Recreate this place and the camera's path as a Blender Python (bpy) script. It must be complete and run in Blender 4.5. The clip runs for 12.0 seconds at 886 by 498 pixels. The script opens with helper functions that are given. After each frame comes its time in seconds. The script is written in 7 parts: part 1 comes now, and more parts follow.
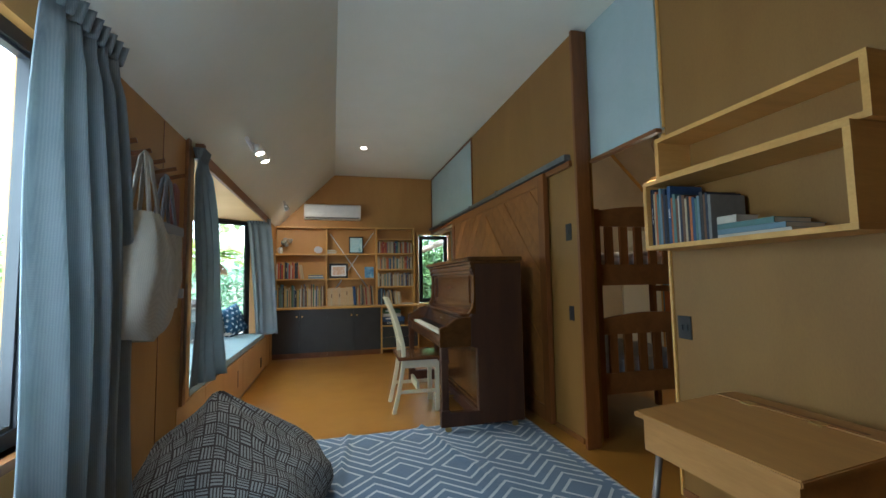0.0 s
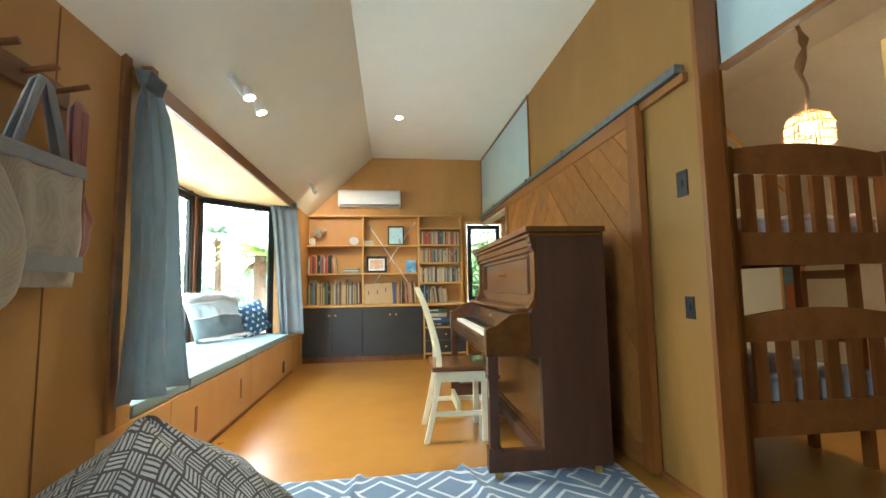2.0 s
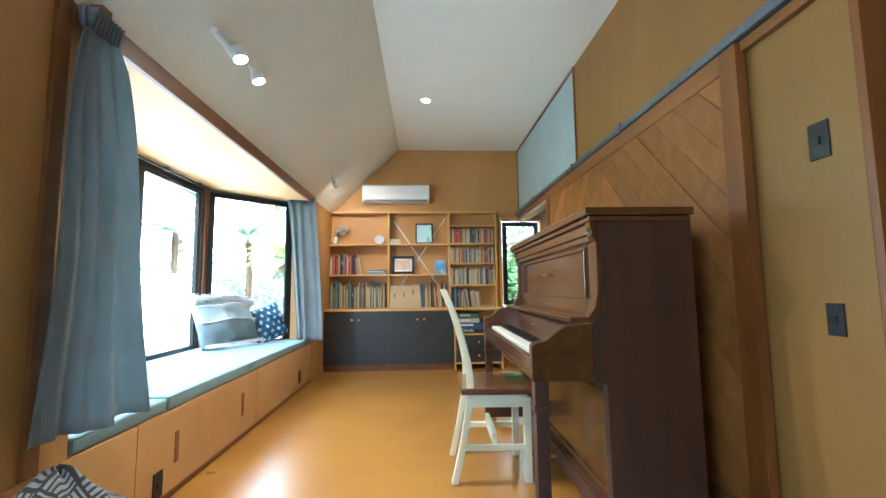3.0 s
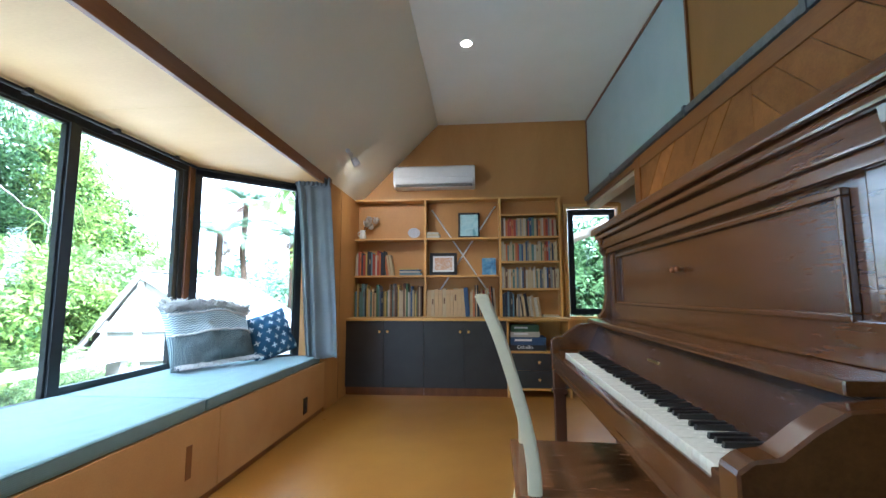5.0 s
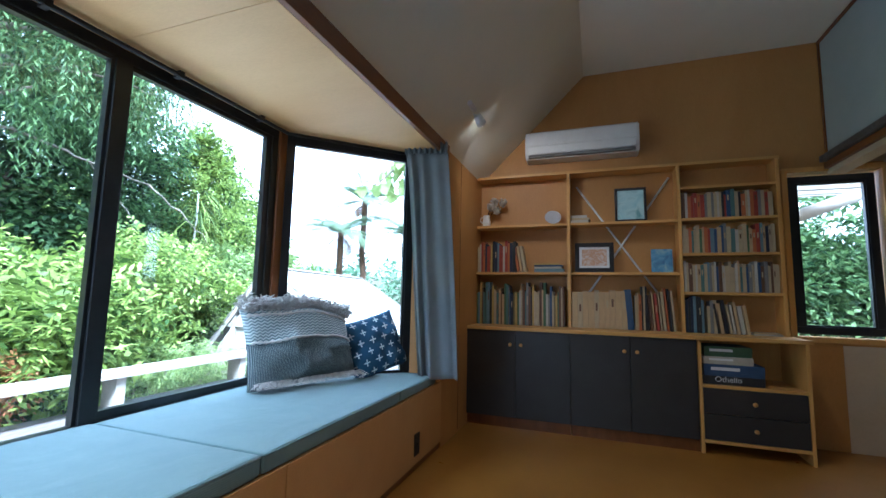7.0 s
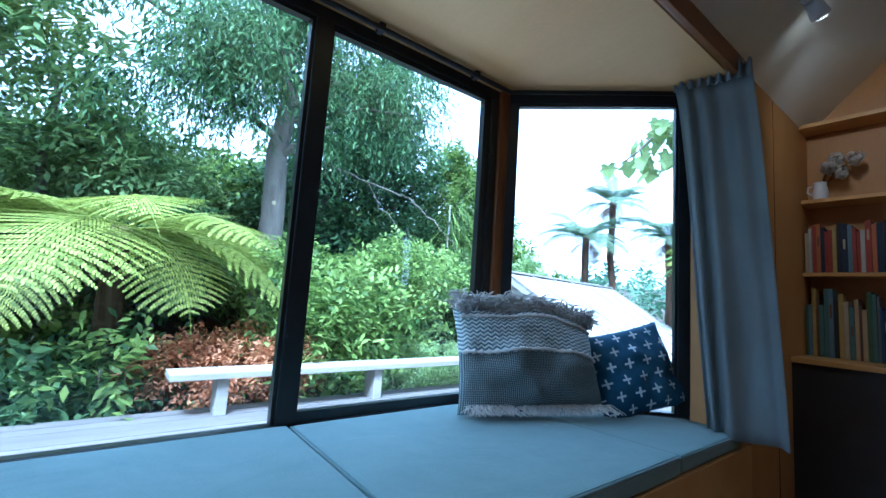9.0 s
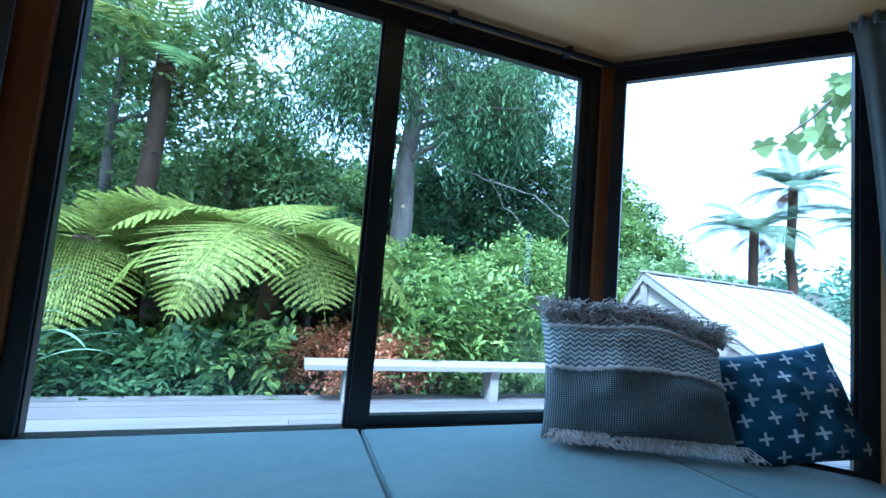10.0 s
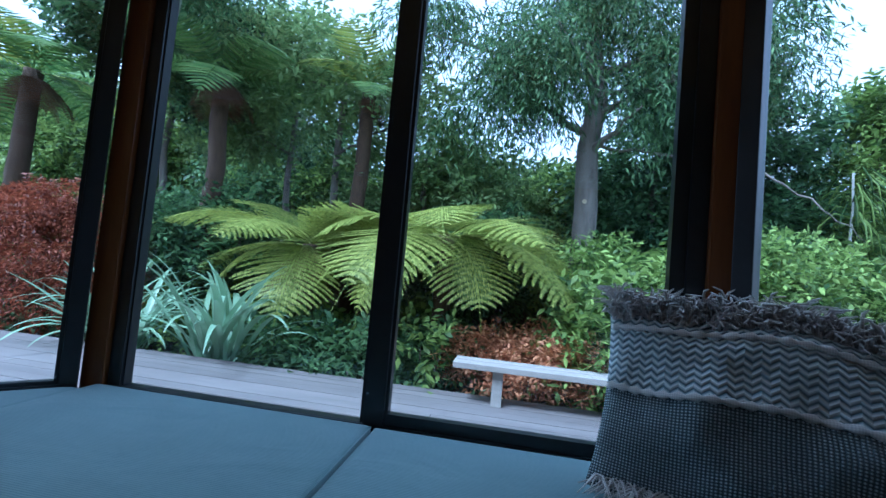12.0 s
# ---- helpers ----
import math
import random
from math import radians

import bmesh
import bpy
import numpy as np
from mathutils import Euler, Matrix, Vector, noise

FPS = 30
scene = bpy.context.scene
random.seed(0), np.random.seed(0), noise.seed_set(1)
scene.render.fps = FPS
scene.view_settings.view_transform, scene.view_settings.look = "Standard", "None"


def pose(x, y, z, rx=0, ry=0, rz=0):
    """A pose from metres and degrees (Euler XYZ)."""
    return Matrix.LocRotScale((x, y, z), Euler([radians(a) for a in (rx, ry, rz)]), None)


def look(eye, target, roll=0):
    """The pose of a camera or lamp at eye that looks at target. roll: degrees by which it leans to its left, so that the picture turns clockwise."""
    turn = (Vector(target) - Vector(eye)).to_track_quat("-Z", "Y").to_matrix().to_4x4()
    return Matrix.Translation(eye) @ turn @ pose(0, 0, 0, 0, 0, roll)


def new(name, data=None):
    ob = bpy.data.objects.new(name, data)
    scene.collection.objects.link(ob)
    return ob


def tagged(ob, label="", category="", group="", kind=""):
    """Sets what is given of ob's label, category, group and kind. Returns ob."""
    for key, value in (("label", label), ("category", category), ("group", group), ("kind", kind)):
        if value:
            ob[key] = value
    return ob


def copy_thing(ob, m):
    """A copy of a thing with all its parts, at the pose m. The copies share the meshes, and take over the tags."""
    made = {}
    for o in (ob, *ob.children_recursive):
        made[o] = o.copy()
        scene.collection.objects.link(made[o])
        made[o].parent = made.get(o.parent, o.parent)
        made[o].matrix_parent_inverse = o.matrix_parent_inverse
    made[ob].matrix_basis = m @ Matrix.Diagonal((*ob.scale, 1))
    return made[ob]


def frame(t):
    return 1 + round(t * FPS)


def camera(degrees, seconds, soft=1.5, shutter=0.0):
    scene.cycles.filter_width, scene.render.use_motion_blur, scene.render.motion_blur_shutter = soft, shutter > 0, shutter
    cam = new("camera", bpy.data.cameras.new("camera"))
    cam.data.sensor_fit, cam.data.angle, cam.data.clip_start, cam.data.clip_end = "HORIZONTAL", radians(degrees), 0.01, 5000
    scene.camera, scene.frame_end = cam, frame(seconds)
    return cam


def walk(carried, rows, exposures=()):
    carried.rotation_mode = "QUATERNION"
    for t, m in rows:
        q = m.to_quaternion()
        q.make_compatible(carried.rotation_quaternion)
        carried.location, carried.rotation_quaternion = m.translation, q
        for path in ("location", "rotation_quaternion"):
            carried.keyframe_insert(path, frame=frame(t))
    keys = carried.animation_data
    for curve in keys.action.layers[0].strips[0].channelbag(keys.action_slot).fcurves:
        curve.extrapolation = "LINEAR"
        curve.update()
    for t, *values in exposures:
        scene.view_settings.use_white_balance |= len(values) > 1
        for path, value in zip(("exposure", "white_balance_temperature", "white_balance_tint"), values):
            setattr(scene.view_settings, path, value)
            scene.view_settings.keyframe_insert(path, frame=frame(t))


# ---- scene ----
cam = camera(92.5, 12.0)
METRES, EYE, TILT, LEAN, TURN = 8.0, 1.5, 0.0, 0.0, -15.4
EXPOSURES = [(0.0, 3.3, 5450, 7), (0.5, 3.25, 6000, 7), (1.0, 3.35, 6450, 6), (1.5, 4.05, 6400, 5), (2.0, 4.6, 5850, 5), (2.5, 4.65, 5350, 5), (3.2, 4.45, 5050, 6), (5.0, 3.7, 4880, 10), (6.5, 3.05, 4880, 12), (7.2, 2.65, 4800, 13), (9.0, 2.0, 4270, 9), (10.5, 1.55, 4140, 9), (12.0, 0.85, 4360, 14)]
PATH = [
    (0, (0.601, 1.867, 1.15), (1.104, 3.798, 1.297), -1.0),
    (0.5, (0.64, 2.067, 1.113), (1.118, 4.002, 1.269), -0.9),
    (1, (0.69, 2.278, 1.069), (1.119, 4.224, 1.231), -0.9),
    (1.5, (0.823, 2.555, 1.042), (1.189, 4.514, 1.206), -0.9),
    (2, (0.887, 2.801, 1.016), (1.136, 4.778, 1.187), -0.9),
    (2.5, (0.929, 3.095, 1.003), (1.105, 5.079, 1.184), -0.7),
    (3, (0.961, 3.336, 1.004), (1.055, 5.325, 1.193), -0.6),
    (3.2, (0.977, 3.417, 1.017), (1.015, 5.409, 1.194), -1.0),
    (5, (1.061, 4.437, 1.005), (0.902, 6.42, 1.217), -0.2),
    (5.5, (1.051, 4.686, 1.011), (0.819, 6.66, 1.228), -0.1),
    (6, (0.976, 4.95, 0.995), (0.622, 6.906, 1.212), 0.4),
    (6.5, (0.849, 5.2, 0.992), (0.386, 7.133, 1.214), 0.6),
    (7, (0.705, 5.39, 1.001), (0.029, 7.26, 1.218), 1.2),
    (7.2, (0.659, 5.477, 0.993), (-0.152, 7.292, 1.215), 1.3),
    (9, (0.352, 5.992, 0.951), (-1.224, 7.203, 1.171), 3.8),
    (9.5, (0.343, 6.107, 0.957), (-1.404, 7.058, 1.161), 4.3),
    (10, (0.353, 6.246, 0.991), (-1.53, 6.899, 1.157), 4.8),
    (10.5, (0.33, 6.38, 0.979), (-1.623, 6.786, 1.128), 5.2),
    (11, (0.244, 6.538, 0.977), (-1.745, 6.691, 1.115), 5.4),
    (11.5, (0.194, 6.689, 0.975), (-1.801, 6.627, 1.104), 5.2),
    (12, (0.167, 6.887, 0.976), (-1.801, 6.552, 1.082), 5.1),
]
walk(cam, [(t, look(eye, target, roll)) for t, eye, target, roll in PATH], EXPOSURES)

# ---- world, sun, lamps ----
world = bpy.data.worlds.new("world")
scene.world = world
world.use_nodes = True
wn, wl = world.node_tree.nodes, world.node_tree.links
sky = wn.new("ShaderNodeTexSky")
sky.sky_type, sky.sun_disc = "NISHITA", False
sky.sun_elevation, sky.sun_rotation = radians(55), radians(135)
sky.dust_density, sky.air_density = 6.0, 1.6
cloud = wn.new("ShaderNodeMix")
cloud.data_type = "RGBA"
cloud.inputs["Factor"].default_value = 0.7
cloud.inputs["B"].default_value = (8.6, 9.2, 9.8, 1)
wl.new(sky.outputs[0], cloud.inputs["A"])
wl.new(cloud.outputs["Result"], wn["Background"].inputs["Color"])
wn["Background"].inputs["Strength"].default_value = 0.15


def lamp(name, kind, m, energy, colour=(1, 1, 1), **extra):
    data = bpy.data.lights.new(name, kind)
    data.energy, data.color = energy, colour
    ob = new(name, data)
    ob.matrix_world = m
    return ob, data


sun, sun_data = lamp("sun", "SUN", look((5, 1, 10), (0, 6, 0)), 3.6, (1.0, 0.97, 0.92))
sun_data.angle = radians(14)
window_light, wd_ = lamp("window_daylight", "AREA", look((-0.36, 2.83, 1.3), (0.3, 3.5, 1.15)), 4, (0.82, 0.93, 1.0))
wd_.shape, wd_.size, wd_.size_y = "RECTANGLE", 1.2, 1.1

bay_light, bd_ = lamp("bay_daylight", "AREA", look((-1.04, 6.48, 1.2), (0.0, 6.48, 1.1)), 1.5, (0.86, 0.95, 1.0))
bd_.shape, bd_.size, bd_.size_y = "RECTANGLE", 1.8, 1.4


# ---- materials ----
def nodes_of(name):
    m = bpy.data.materials.new(name)
    m.use_nodes = True
    return m, m.node_tree.nodes, m.node_tree.links, m.node_tree.nodes["Principled BSDF"]


def ramp(n, l, fac, *stops):
    r = n.new("ShaderNodeValToRGB")
    e = r.color_ramp.elements
    while len(e) < len(stops):
        e.new(0.5)
    for k, (p, c) in zip(e, stops):
        k.position, k.color = p, (*c, 1)
    l.new(fac, r.inputs["Fac"])
    return r.outputs["Color"]


def coords(n, l, scale=(1, 1, 1), uv=False):
    t, mp = n.new("ShaderNodeTexCoord"), n.new("ShaderNodeMapping")
    mp.inputs["Scale"].default_value = scale
    l.new(t.outputs["UV" if uv else "Object"], mp.inputs["Vector"])
    return mp.outputs["Vector"]


def noise_fac(n, l, vec, scale, detail=6, rough=0.6, distort=0.0):
    t = n.new("ShaderNodeTexNoise")
    t.inputs["Scale"].default_value, t.inputs["Detail"].default_value = scale, detail
    t.inputs["Roughness"].default_value, t.inputs["Distortion"].default_value = rough, distort
    l.new(vec, t.inputs["Vector"])
    return t.outputs["Fac"]


def mth(n, l, op, a, b=None, c=None):
    m = n.new("ShaderNodeMath")
    m.operation = op
    for i, v in enumerate((a, b, c)):
        if v is None:
            continue
        if isinstance(v, (int, float)):
            m.inputs[i].default_value = v
        else:
            l.new(v, m.inputs[i])
    return m.outputs[0]


def mixc(n, l, fac, a, b, mode="MIX"):
    m = n.new("ShaderNodeMix")
    m.data_type, m.blend_type = "RGBA", mode
    for key, v in (("Factor", fac), ("A", a), ("B", b)):
        if isinstance(v, (int, float)):
            m.inputs[key].default_value = v
        elif isinstance(v, tuple):
            m.inputs[key].default_value = (*v, 1)
        else:
            l.new(v, m.inputs[key])
    return m.outputs["Result"]


def bumped(n, l, b, height, strength, distance=0.004):
    k = n.new("ShaderNodeBump")
    k.inputs["Strength"].default_value, k.inputs["Distance"].default_value = strength, distance
    l.new(height, k.inputs["Height"])
    l.new(k.outputs["Normal"], b.inputs["Normal"])


def surf(name, dark, light, scale=8, rough=0.6, bump=0.15, stretch=(1, 1, 1), metal=0.0, fine=60, rough_var=0.15, vary=0.0, coat=0.0, sheen=0.0, spec=0.5):
    """A surface with broad and fine variation; stretch turns the noise into grain."""
    m, n, l, b = nodes_of(name)
    v = coords(n, l, stretch)
    broad, small = noise_fac(n, l, v, scale, 5, 0.6, 0.4), noise_fac(n, l, v, fine, 4, 0.7)
    f = mth(n, l, "ADD", mth(n, l, "MULTIPLY", broad, 0.65), mth(n, l, "MULTIPLY", small, 0.35))
    c = ramp(n, l, f, (0.3, dark), (0.7, light))
    if vary:
        i = n.new("ShaderNodeObjectInfo")
        k = mth(n, l, "ADD", mth(n, l, "MULTIPLY", i.outputs["Random"], 2 * vary), 1 - vary)
        g = n.new("ShaderNodeCombineColor")
        for s in ("Red", "Green", "Blue"):
            l.new(k, g.inputs[s])
        c = mixc(n, l, 1.0, c, g.outputs[0], "MULTIPLY")
    l.new(c, b.inputs["Base Color"])
    l.new(mth(n, l, "ADD", mth(n, l, "MULTIPLY", small, rough_var), rough - rough_var / 2), b.inputs["Roughness"])
    b.inputs["Metallic"].default_value = metal
    b.inputs["Coat Weight"].default_value, b.inputs["Coat Roughness"].default_value = coat, 0.12
    b.inputs["Sheen Weight"].default_value = sheen
    b.inputs["Specular IOR Level"].default_value = spec
    if bump:
        bumped(n, l, b, f, bump)
    return m


def wood(name, dark, light, axis="z", rough=0.45, bump=0.1, vary=0.08, coat=0.0, scale=5):
    st = {"x": (0.12, 1, 1), "y": (1, 0.12, 1), "z": (1, 1, 0.12)}[axis]
    return surf(name, dark, light, scale * 2, rough, bump, st, fine=90, vary=vary, coat=coat)


def cloth(name, dark, light, rough=0.9, weave=420, bump=0.25, thin=0.0, wrinkle=0.0):
    """Woven cloth: two crossed sets of threads over a soft blotch."""
    m, n, l, b = nodes_of(name)
    v = coords(n, l)
    w = n.new("ShaderNodeTexWave")
    w.inputs["Scale"].default_value, w.inputs["Distortion"].default_value = weave / 6, 1.5
    w2 = n.new("ShaderNodeTexWave")
    w2.bands_direction = "Z"
    w2.inputs["Scale"].default_value, w2.inputs["Distortion"].default_value = weave / 6, 1.5
    l.new(v, w.inputs["Vector"]), l.new(v, w2.inputs["Vector"])
    th = mth(n, l, "MULTIPLY", mth(n, l, "ADD", w.outputs["Fac"], w2.outputs["Fac"]), 0.5)
    f = mth(n, l, "ADD", mth(n, l, "MULTIPLY", noise_fac(n, l, v, 5), 0.6), mth(n, l, "MULTIPLY", th, 0.4))
    c = ramp(n, l, f, (0.25, dark), (0.75, light))
    l.new(c, b.inputs["Base Color"])
    b.inputs["Roughness"].default_value, b.inputs["Sheen Weight"].default_value = rough, 0.25
    b.inputs["Specular IOR Level"].default_value = 0.15
    if wrinkle:
        th = mth(n, l, "ADD", mth(n, l, "MULTIPLY", th, 0.12), mth(n, l, "MULTIPLY", noise_fac(n, l, coords(n, l, (1, 0.5, 1)), 5, 3, 0.5, 1.2), wrinkle))
    bumped(n, l, b, th, bump, 0.012 if wrinkle else 0.001)
    if thin:
        t, mx = n.new("ShaderNodeBsdfTranslucent"), n.new("ShaderNodeMixShader")
        l.new(c, t.inputs["Color"])
        mx.inputs[0].default_value = thin
        l.new(b.outputs[0], mx.inputs[1]), l.new(t.outputs[0], mx.inputs[2])
        l.new(mx.outputs[0], n["Material Output"].inputs["Surface"])
    return m


def leaf_mat(name, dark, light, rough=0.5, trans=0.35):
    """Leaves: colour by island, glossy above, letting some light through."""
    m, n, l, b = nodes_of(name)
    g = n.new("ShaderNodeNewGeometry")
    v = coords(n, l)
    f = mth(n, l, "ADD", mth(n, l, "MULTIPLY", g.outputs["Random Per Island"], 0.65), mth(n, l, "MULTIPLY", noise_fac(n, l, v, 1.3), 0.5))
    c = ramp(n, l, f, (0.25, dark), (0.82, light))
    l.new(c, b.inputs["Base Color"])
    b.inputs["Roughness"].default_value = rough
    b.inputs["Specular IOR Level"].default_value = 0.25
    t, mx = n.new("ShaderNodeBsdfTranslucent"), n.new("ShaderNodeMixShader")
    l.new(c, t.inputs["Color"])
    mx.inputs[0].default_value = trans
    l.new(b.outputs[0], mx.inputs[1]), l.new(t.outputs[0], mx.inputs[2])
    l.new(mx.outputs[0], n["Material Output"].inputs["Surface"])
    return m


def glow(name, colour, strength):
    m, n, l, b = nodes_of(name)
    b.inputs["Base Color"].default_value = (*colour, 1)
    b.inputs["Emission Color"].default_value = (*colour, 1)
    b.inputs["Emission Strength"].default_value = strength
    return m


def plain(name, colour, rough=0.5, metal=0.0):
    c2 = tuple(min(1, k * 1.18 + 0.004) for k in colour)
    return surf(name, tuple(k * 0.85 for k in colour), c2, 20, rough, 0.05, metal=metal)


def glass_mat(name, tint=(0.95, 0.985, 0.98)):
    m, n, l, b = nodes_of(name)
    n.remove(b)
    tr, gl, mx = n.new("ShaderNodeBsdfTransparent"), n.new("ShaderNodeBsdfGlossy"), n.new("ShaderNodeMixShader")
    tr.inputs["Color"].default_value = (*tint, 1)
    gl.inputs["Roughness"].default_value = 0.02
    mx.inputs[0].default_value = 0.035
    l.new(tr.outputs[0], mx.inputs[1]), l.new(gl.outputs[0], mx.inputs[2])
    l.new(mx.outputs[0], n["Material Output"].inputs["Surface"])
    return m


def ply_mat(name, dark, light, vertical=True):
    """Oiled sheet of fibre or ply with a faint fleck and long soft grain."""
    return surf(name, dark, light, 2.2, 0.55, 0.06, (1, 1, 0.35) if vertical else (0.3, 1, 1), fine=130, rough_var=0.2)


def cork_floor():
    m, n, l, b = nodes_of("cork_floor")
    v = coords(n, l)
    f = mth(n, l, "ADD", mth(n, l, "MULTIPLY", noise_fac(n, l, v, 1.6, 4), 0.55), mth(n, l, "MULTIPLY", noise_fac(n, l, v, 130, 3), 0.45))
    c = ramp(n, l, f, (0.3, (0.215, 0.086, 0.0115)), (0.7, (0.345, 0.165, 0.025)))
    l.new(c, b.inputs["Base Color"])
    l.new(mth(n, l, "ADD", mth(n, l, "MULTIPLY", noise_fac(n, l, v, 3), 0.12), 0.24), b.inputs["Roughness"])
    bumped(n, l, b, noise_fac(n, l, v, 130, 2), 0.03, 0.0005)
    return m


def rug_mat():
    """Blue rug with rows of small diamonds between zigzag lines."""
    m, n, l, b = nodes_of("rug_pile")
    s = n.new("ShaderNodeSeparateXYZ")
    v = coords(n, l)
    l.new(v, s.inputs[0])
    x, y = s.outputs[0], s.outputs[1]
    yk = mth(n, l, "DIVIDE", y, 0.5)
    k = mth(n, l, "ROUND", yk)
    av = mth(n, l, "MULTIPLY", mth(n, l, "ABSOLUTE", mth(n, l, "SUBTRACT", yk, k)), 0.5)
    u = mth(n, l, "ADD", mth(n, l, "DIVIDE", x, 0.36), mth(n, l, "MULTIPLY", k, 0.5))
    tri = mth(n, l, "MULTIPLY", mth(n, l, "ABSOLUTE", mth(n, l, "SUBTRACT", u, mth(n, l, "ROUND", u))), 2.0)
    g = mth(n, l, "ABSOLUTE", mth(n, l, "SUBTRACT", mth(n, l, "ADD", av, mth(n, l, "MULTIPLY", tri, 0.18)), 0.34))
    line = None
    for at in (0.045, 0.135, 0.225):
        h = mth(n, l, "LESS_THAN", mth(n, l, "ABSOLUTE", mth(n, l, "SUBTRACT", g, at)), 0.012)
        line = h if line is None else mth(n, l, "MAXIMUM", line, h)
    # a strip of little triangles along the side edge
    edge = mth(n, l, "SUBTRACT", 0.95, mth(n, l, "ABSOLUTE", x))
    saw = mth(n, l, "MULTIPLY", mth(n, l, "FRACT", mth(n, l, "DIVIDE", y, 0.06)), 0.05)
    strip = mth(n, l, "LESS_THAN", edge, 0.07)
    tooth = mth(n, l, "LESS_THAN", edge, saw)
    line = mth(n, l, "ADD", mth(n, l, "MULTIPLY", line, mth(n, l, "SUBTRACT", 1.0, strip)), mth(n, l, "MULTIPLY", tooth, strip))
    blot, fuzz = noise_fac(n, l, v, 6), noise_fac(n, l, v, 220, 3)
    base = ramp(n, l, blot, (0.3, (0.034, 0.075, 0.135)), (0.7, (0.06, 0.118, 0.19)))
    pale = ramp(n, l, blot, (0.3, (0.33, 0.37, 0.4)), (0.7, (0.45, 0.48, 0.5)))
    l.new(mixc(n, l, line, base, pale), b.inputs["Base Color"])
    b.inputs["Roughness"].default_value, b.inputs["Sheen Weight"].default_value = 0.85, 0.3
    bumped(n, l, b, fuzz, 0.3, 0.003)
    return m


def weave_mat():
    """Basket print: squares of four stripes, turned by a quarter from square to square."""
    m, n, l, b = nodes_of("basket_print")
    v = coords(n, l, uv=True)
    s = n.new("ShaderNodeSeparateXYZ")
    l.new(v, s.inputs[0])
    x, y = (mth(n, l, "DIVIDE", s.outputs[i], 0.052) for i in (0, 1))
    par = mth(n, l, "MODULO", mth(n, l, "ADD", mth(n, l, "FLOOR", x), mth(n, l, "FLOOR", y)), 2.0)
    par = mth(n, l, "ABSOLUTE", par)
    fx, fy = mth(n, l, "FRACT", x), mth(n, l, "FRACT", y)
    a = mth(n, l, "ADD", mth(n, l, "MULTIPLY", fx, par), mth(n, l, "MULTIPLY", fy, mth(n, l, "SUBTRACT", 1.0, par)))
    stripe = mth(n, l, "GREATER_THAN", mth(n, l, "FRACT", mth(n, l, "MULTIPLY", a, 4.0)), 0.42)
    far = mth(n, l, "MAXIMUM", mth(n, l, "ABSOLUTE", mth(n, l, "SUBTRACT", fx, 0.5)), mth(n, l, "ABSOLUTE", mth(n, l, "SUBTRACT", fy, 0.5)))
    stripe = mth(n, l, "MULTIPLY", stripe, mth(n, l, "LESS_THAN", far, 0.44))
    ob = coords(n, l)
    pale = ramp(n, l, noise_fac(n, l, ob, 7), (0.3, (0.175, 0.185, 0.18)), (0.7, (0.28, 0.29, 0.28)))
    l.new(mixc(n, l, stripe, (0.035, 0.026, 0.024), pale), b.inputs["Base Color"])
    b.inputs["Roughness"].default_value = 0.85
    bumped(n, l, b, noise_fac(n, l, ob, 260, 2), 0.2, 0.002)
    return m


def knit_mat():
    """Blue-grey knit: zigzag ribs on the upper half, small square stitches below."""
    m, n, l, b = nodes_of("knit")
    v = coords(n, l, uv=True)
    s = n.new("ShaderNodeSeparateXYZ")
    l.new(v, s.inputs[0])
    x, y = s.outputs[0], s.outputs[1]
    zig = mth(n, l, "PINGPONG", mth(n, l, "DIVIDE", x, 0.03), 0.5)
    rib = mth(n, l, "PINGPONG", mth(n, l, "ADD", mth(n, l, "DIVIDE", y, 0.017), mth(n, l, "MULTIPLY", zig, 1.3)), 0.5)
    st = mth(n, l, "MULTIPLY", mth(n, l, "PINGPONG", mth(n, l, "DIVIDE", x, 0.0075), 0.5), mth(n, l, "PINGPONG", mth(n, l, "DIVIDE", y, 0.0065), 0.5))
    up = mth(n, l, "GREATER_THAN", y, 0.235)
    h = mth(n, l, "ADD", mth(n, l, "MULTIPLY", mth(n, l, "MULTIPLY", rib, 2.0), up), mth(n, l, "MULTIPLY", mth(n, l, "MULTIPLY", st, 4.0), mth(n, l, "SUBTRACT", 1.0, up)))
    low = ramp(n, l, h, (0.1, (0.06, 0.09, 0.1)), (0.8, (0.58, 0.63, 0.61)))
    hi = ramp(n, l, h, (0.1, (0.11, 0.165, 0.185)), (0.8, (0.58, 0.63, 0.61)))
    l.new(mixc(n, l, up, low, hi), b.inputs["Base Color"])
    b.inputs["Roughness"].default_value = 0.95
    bumped(n, l, b, h, 0.9, 0.006)
    return m


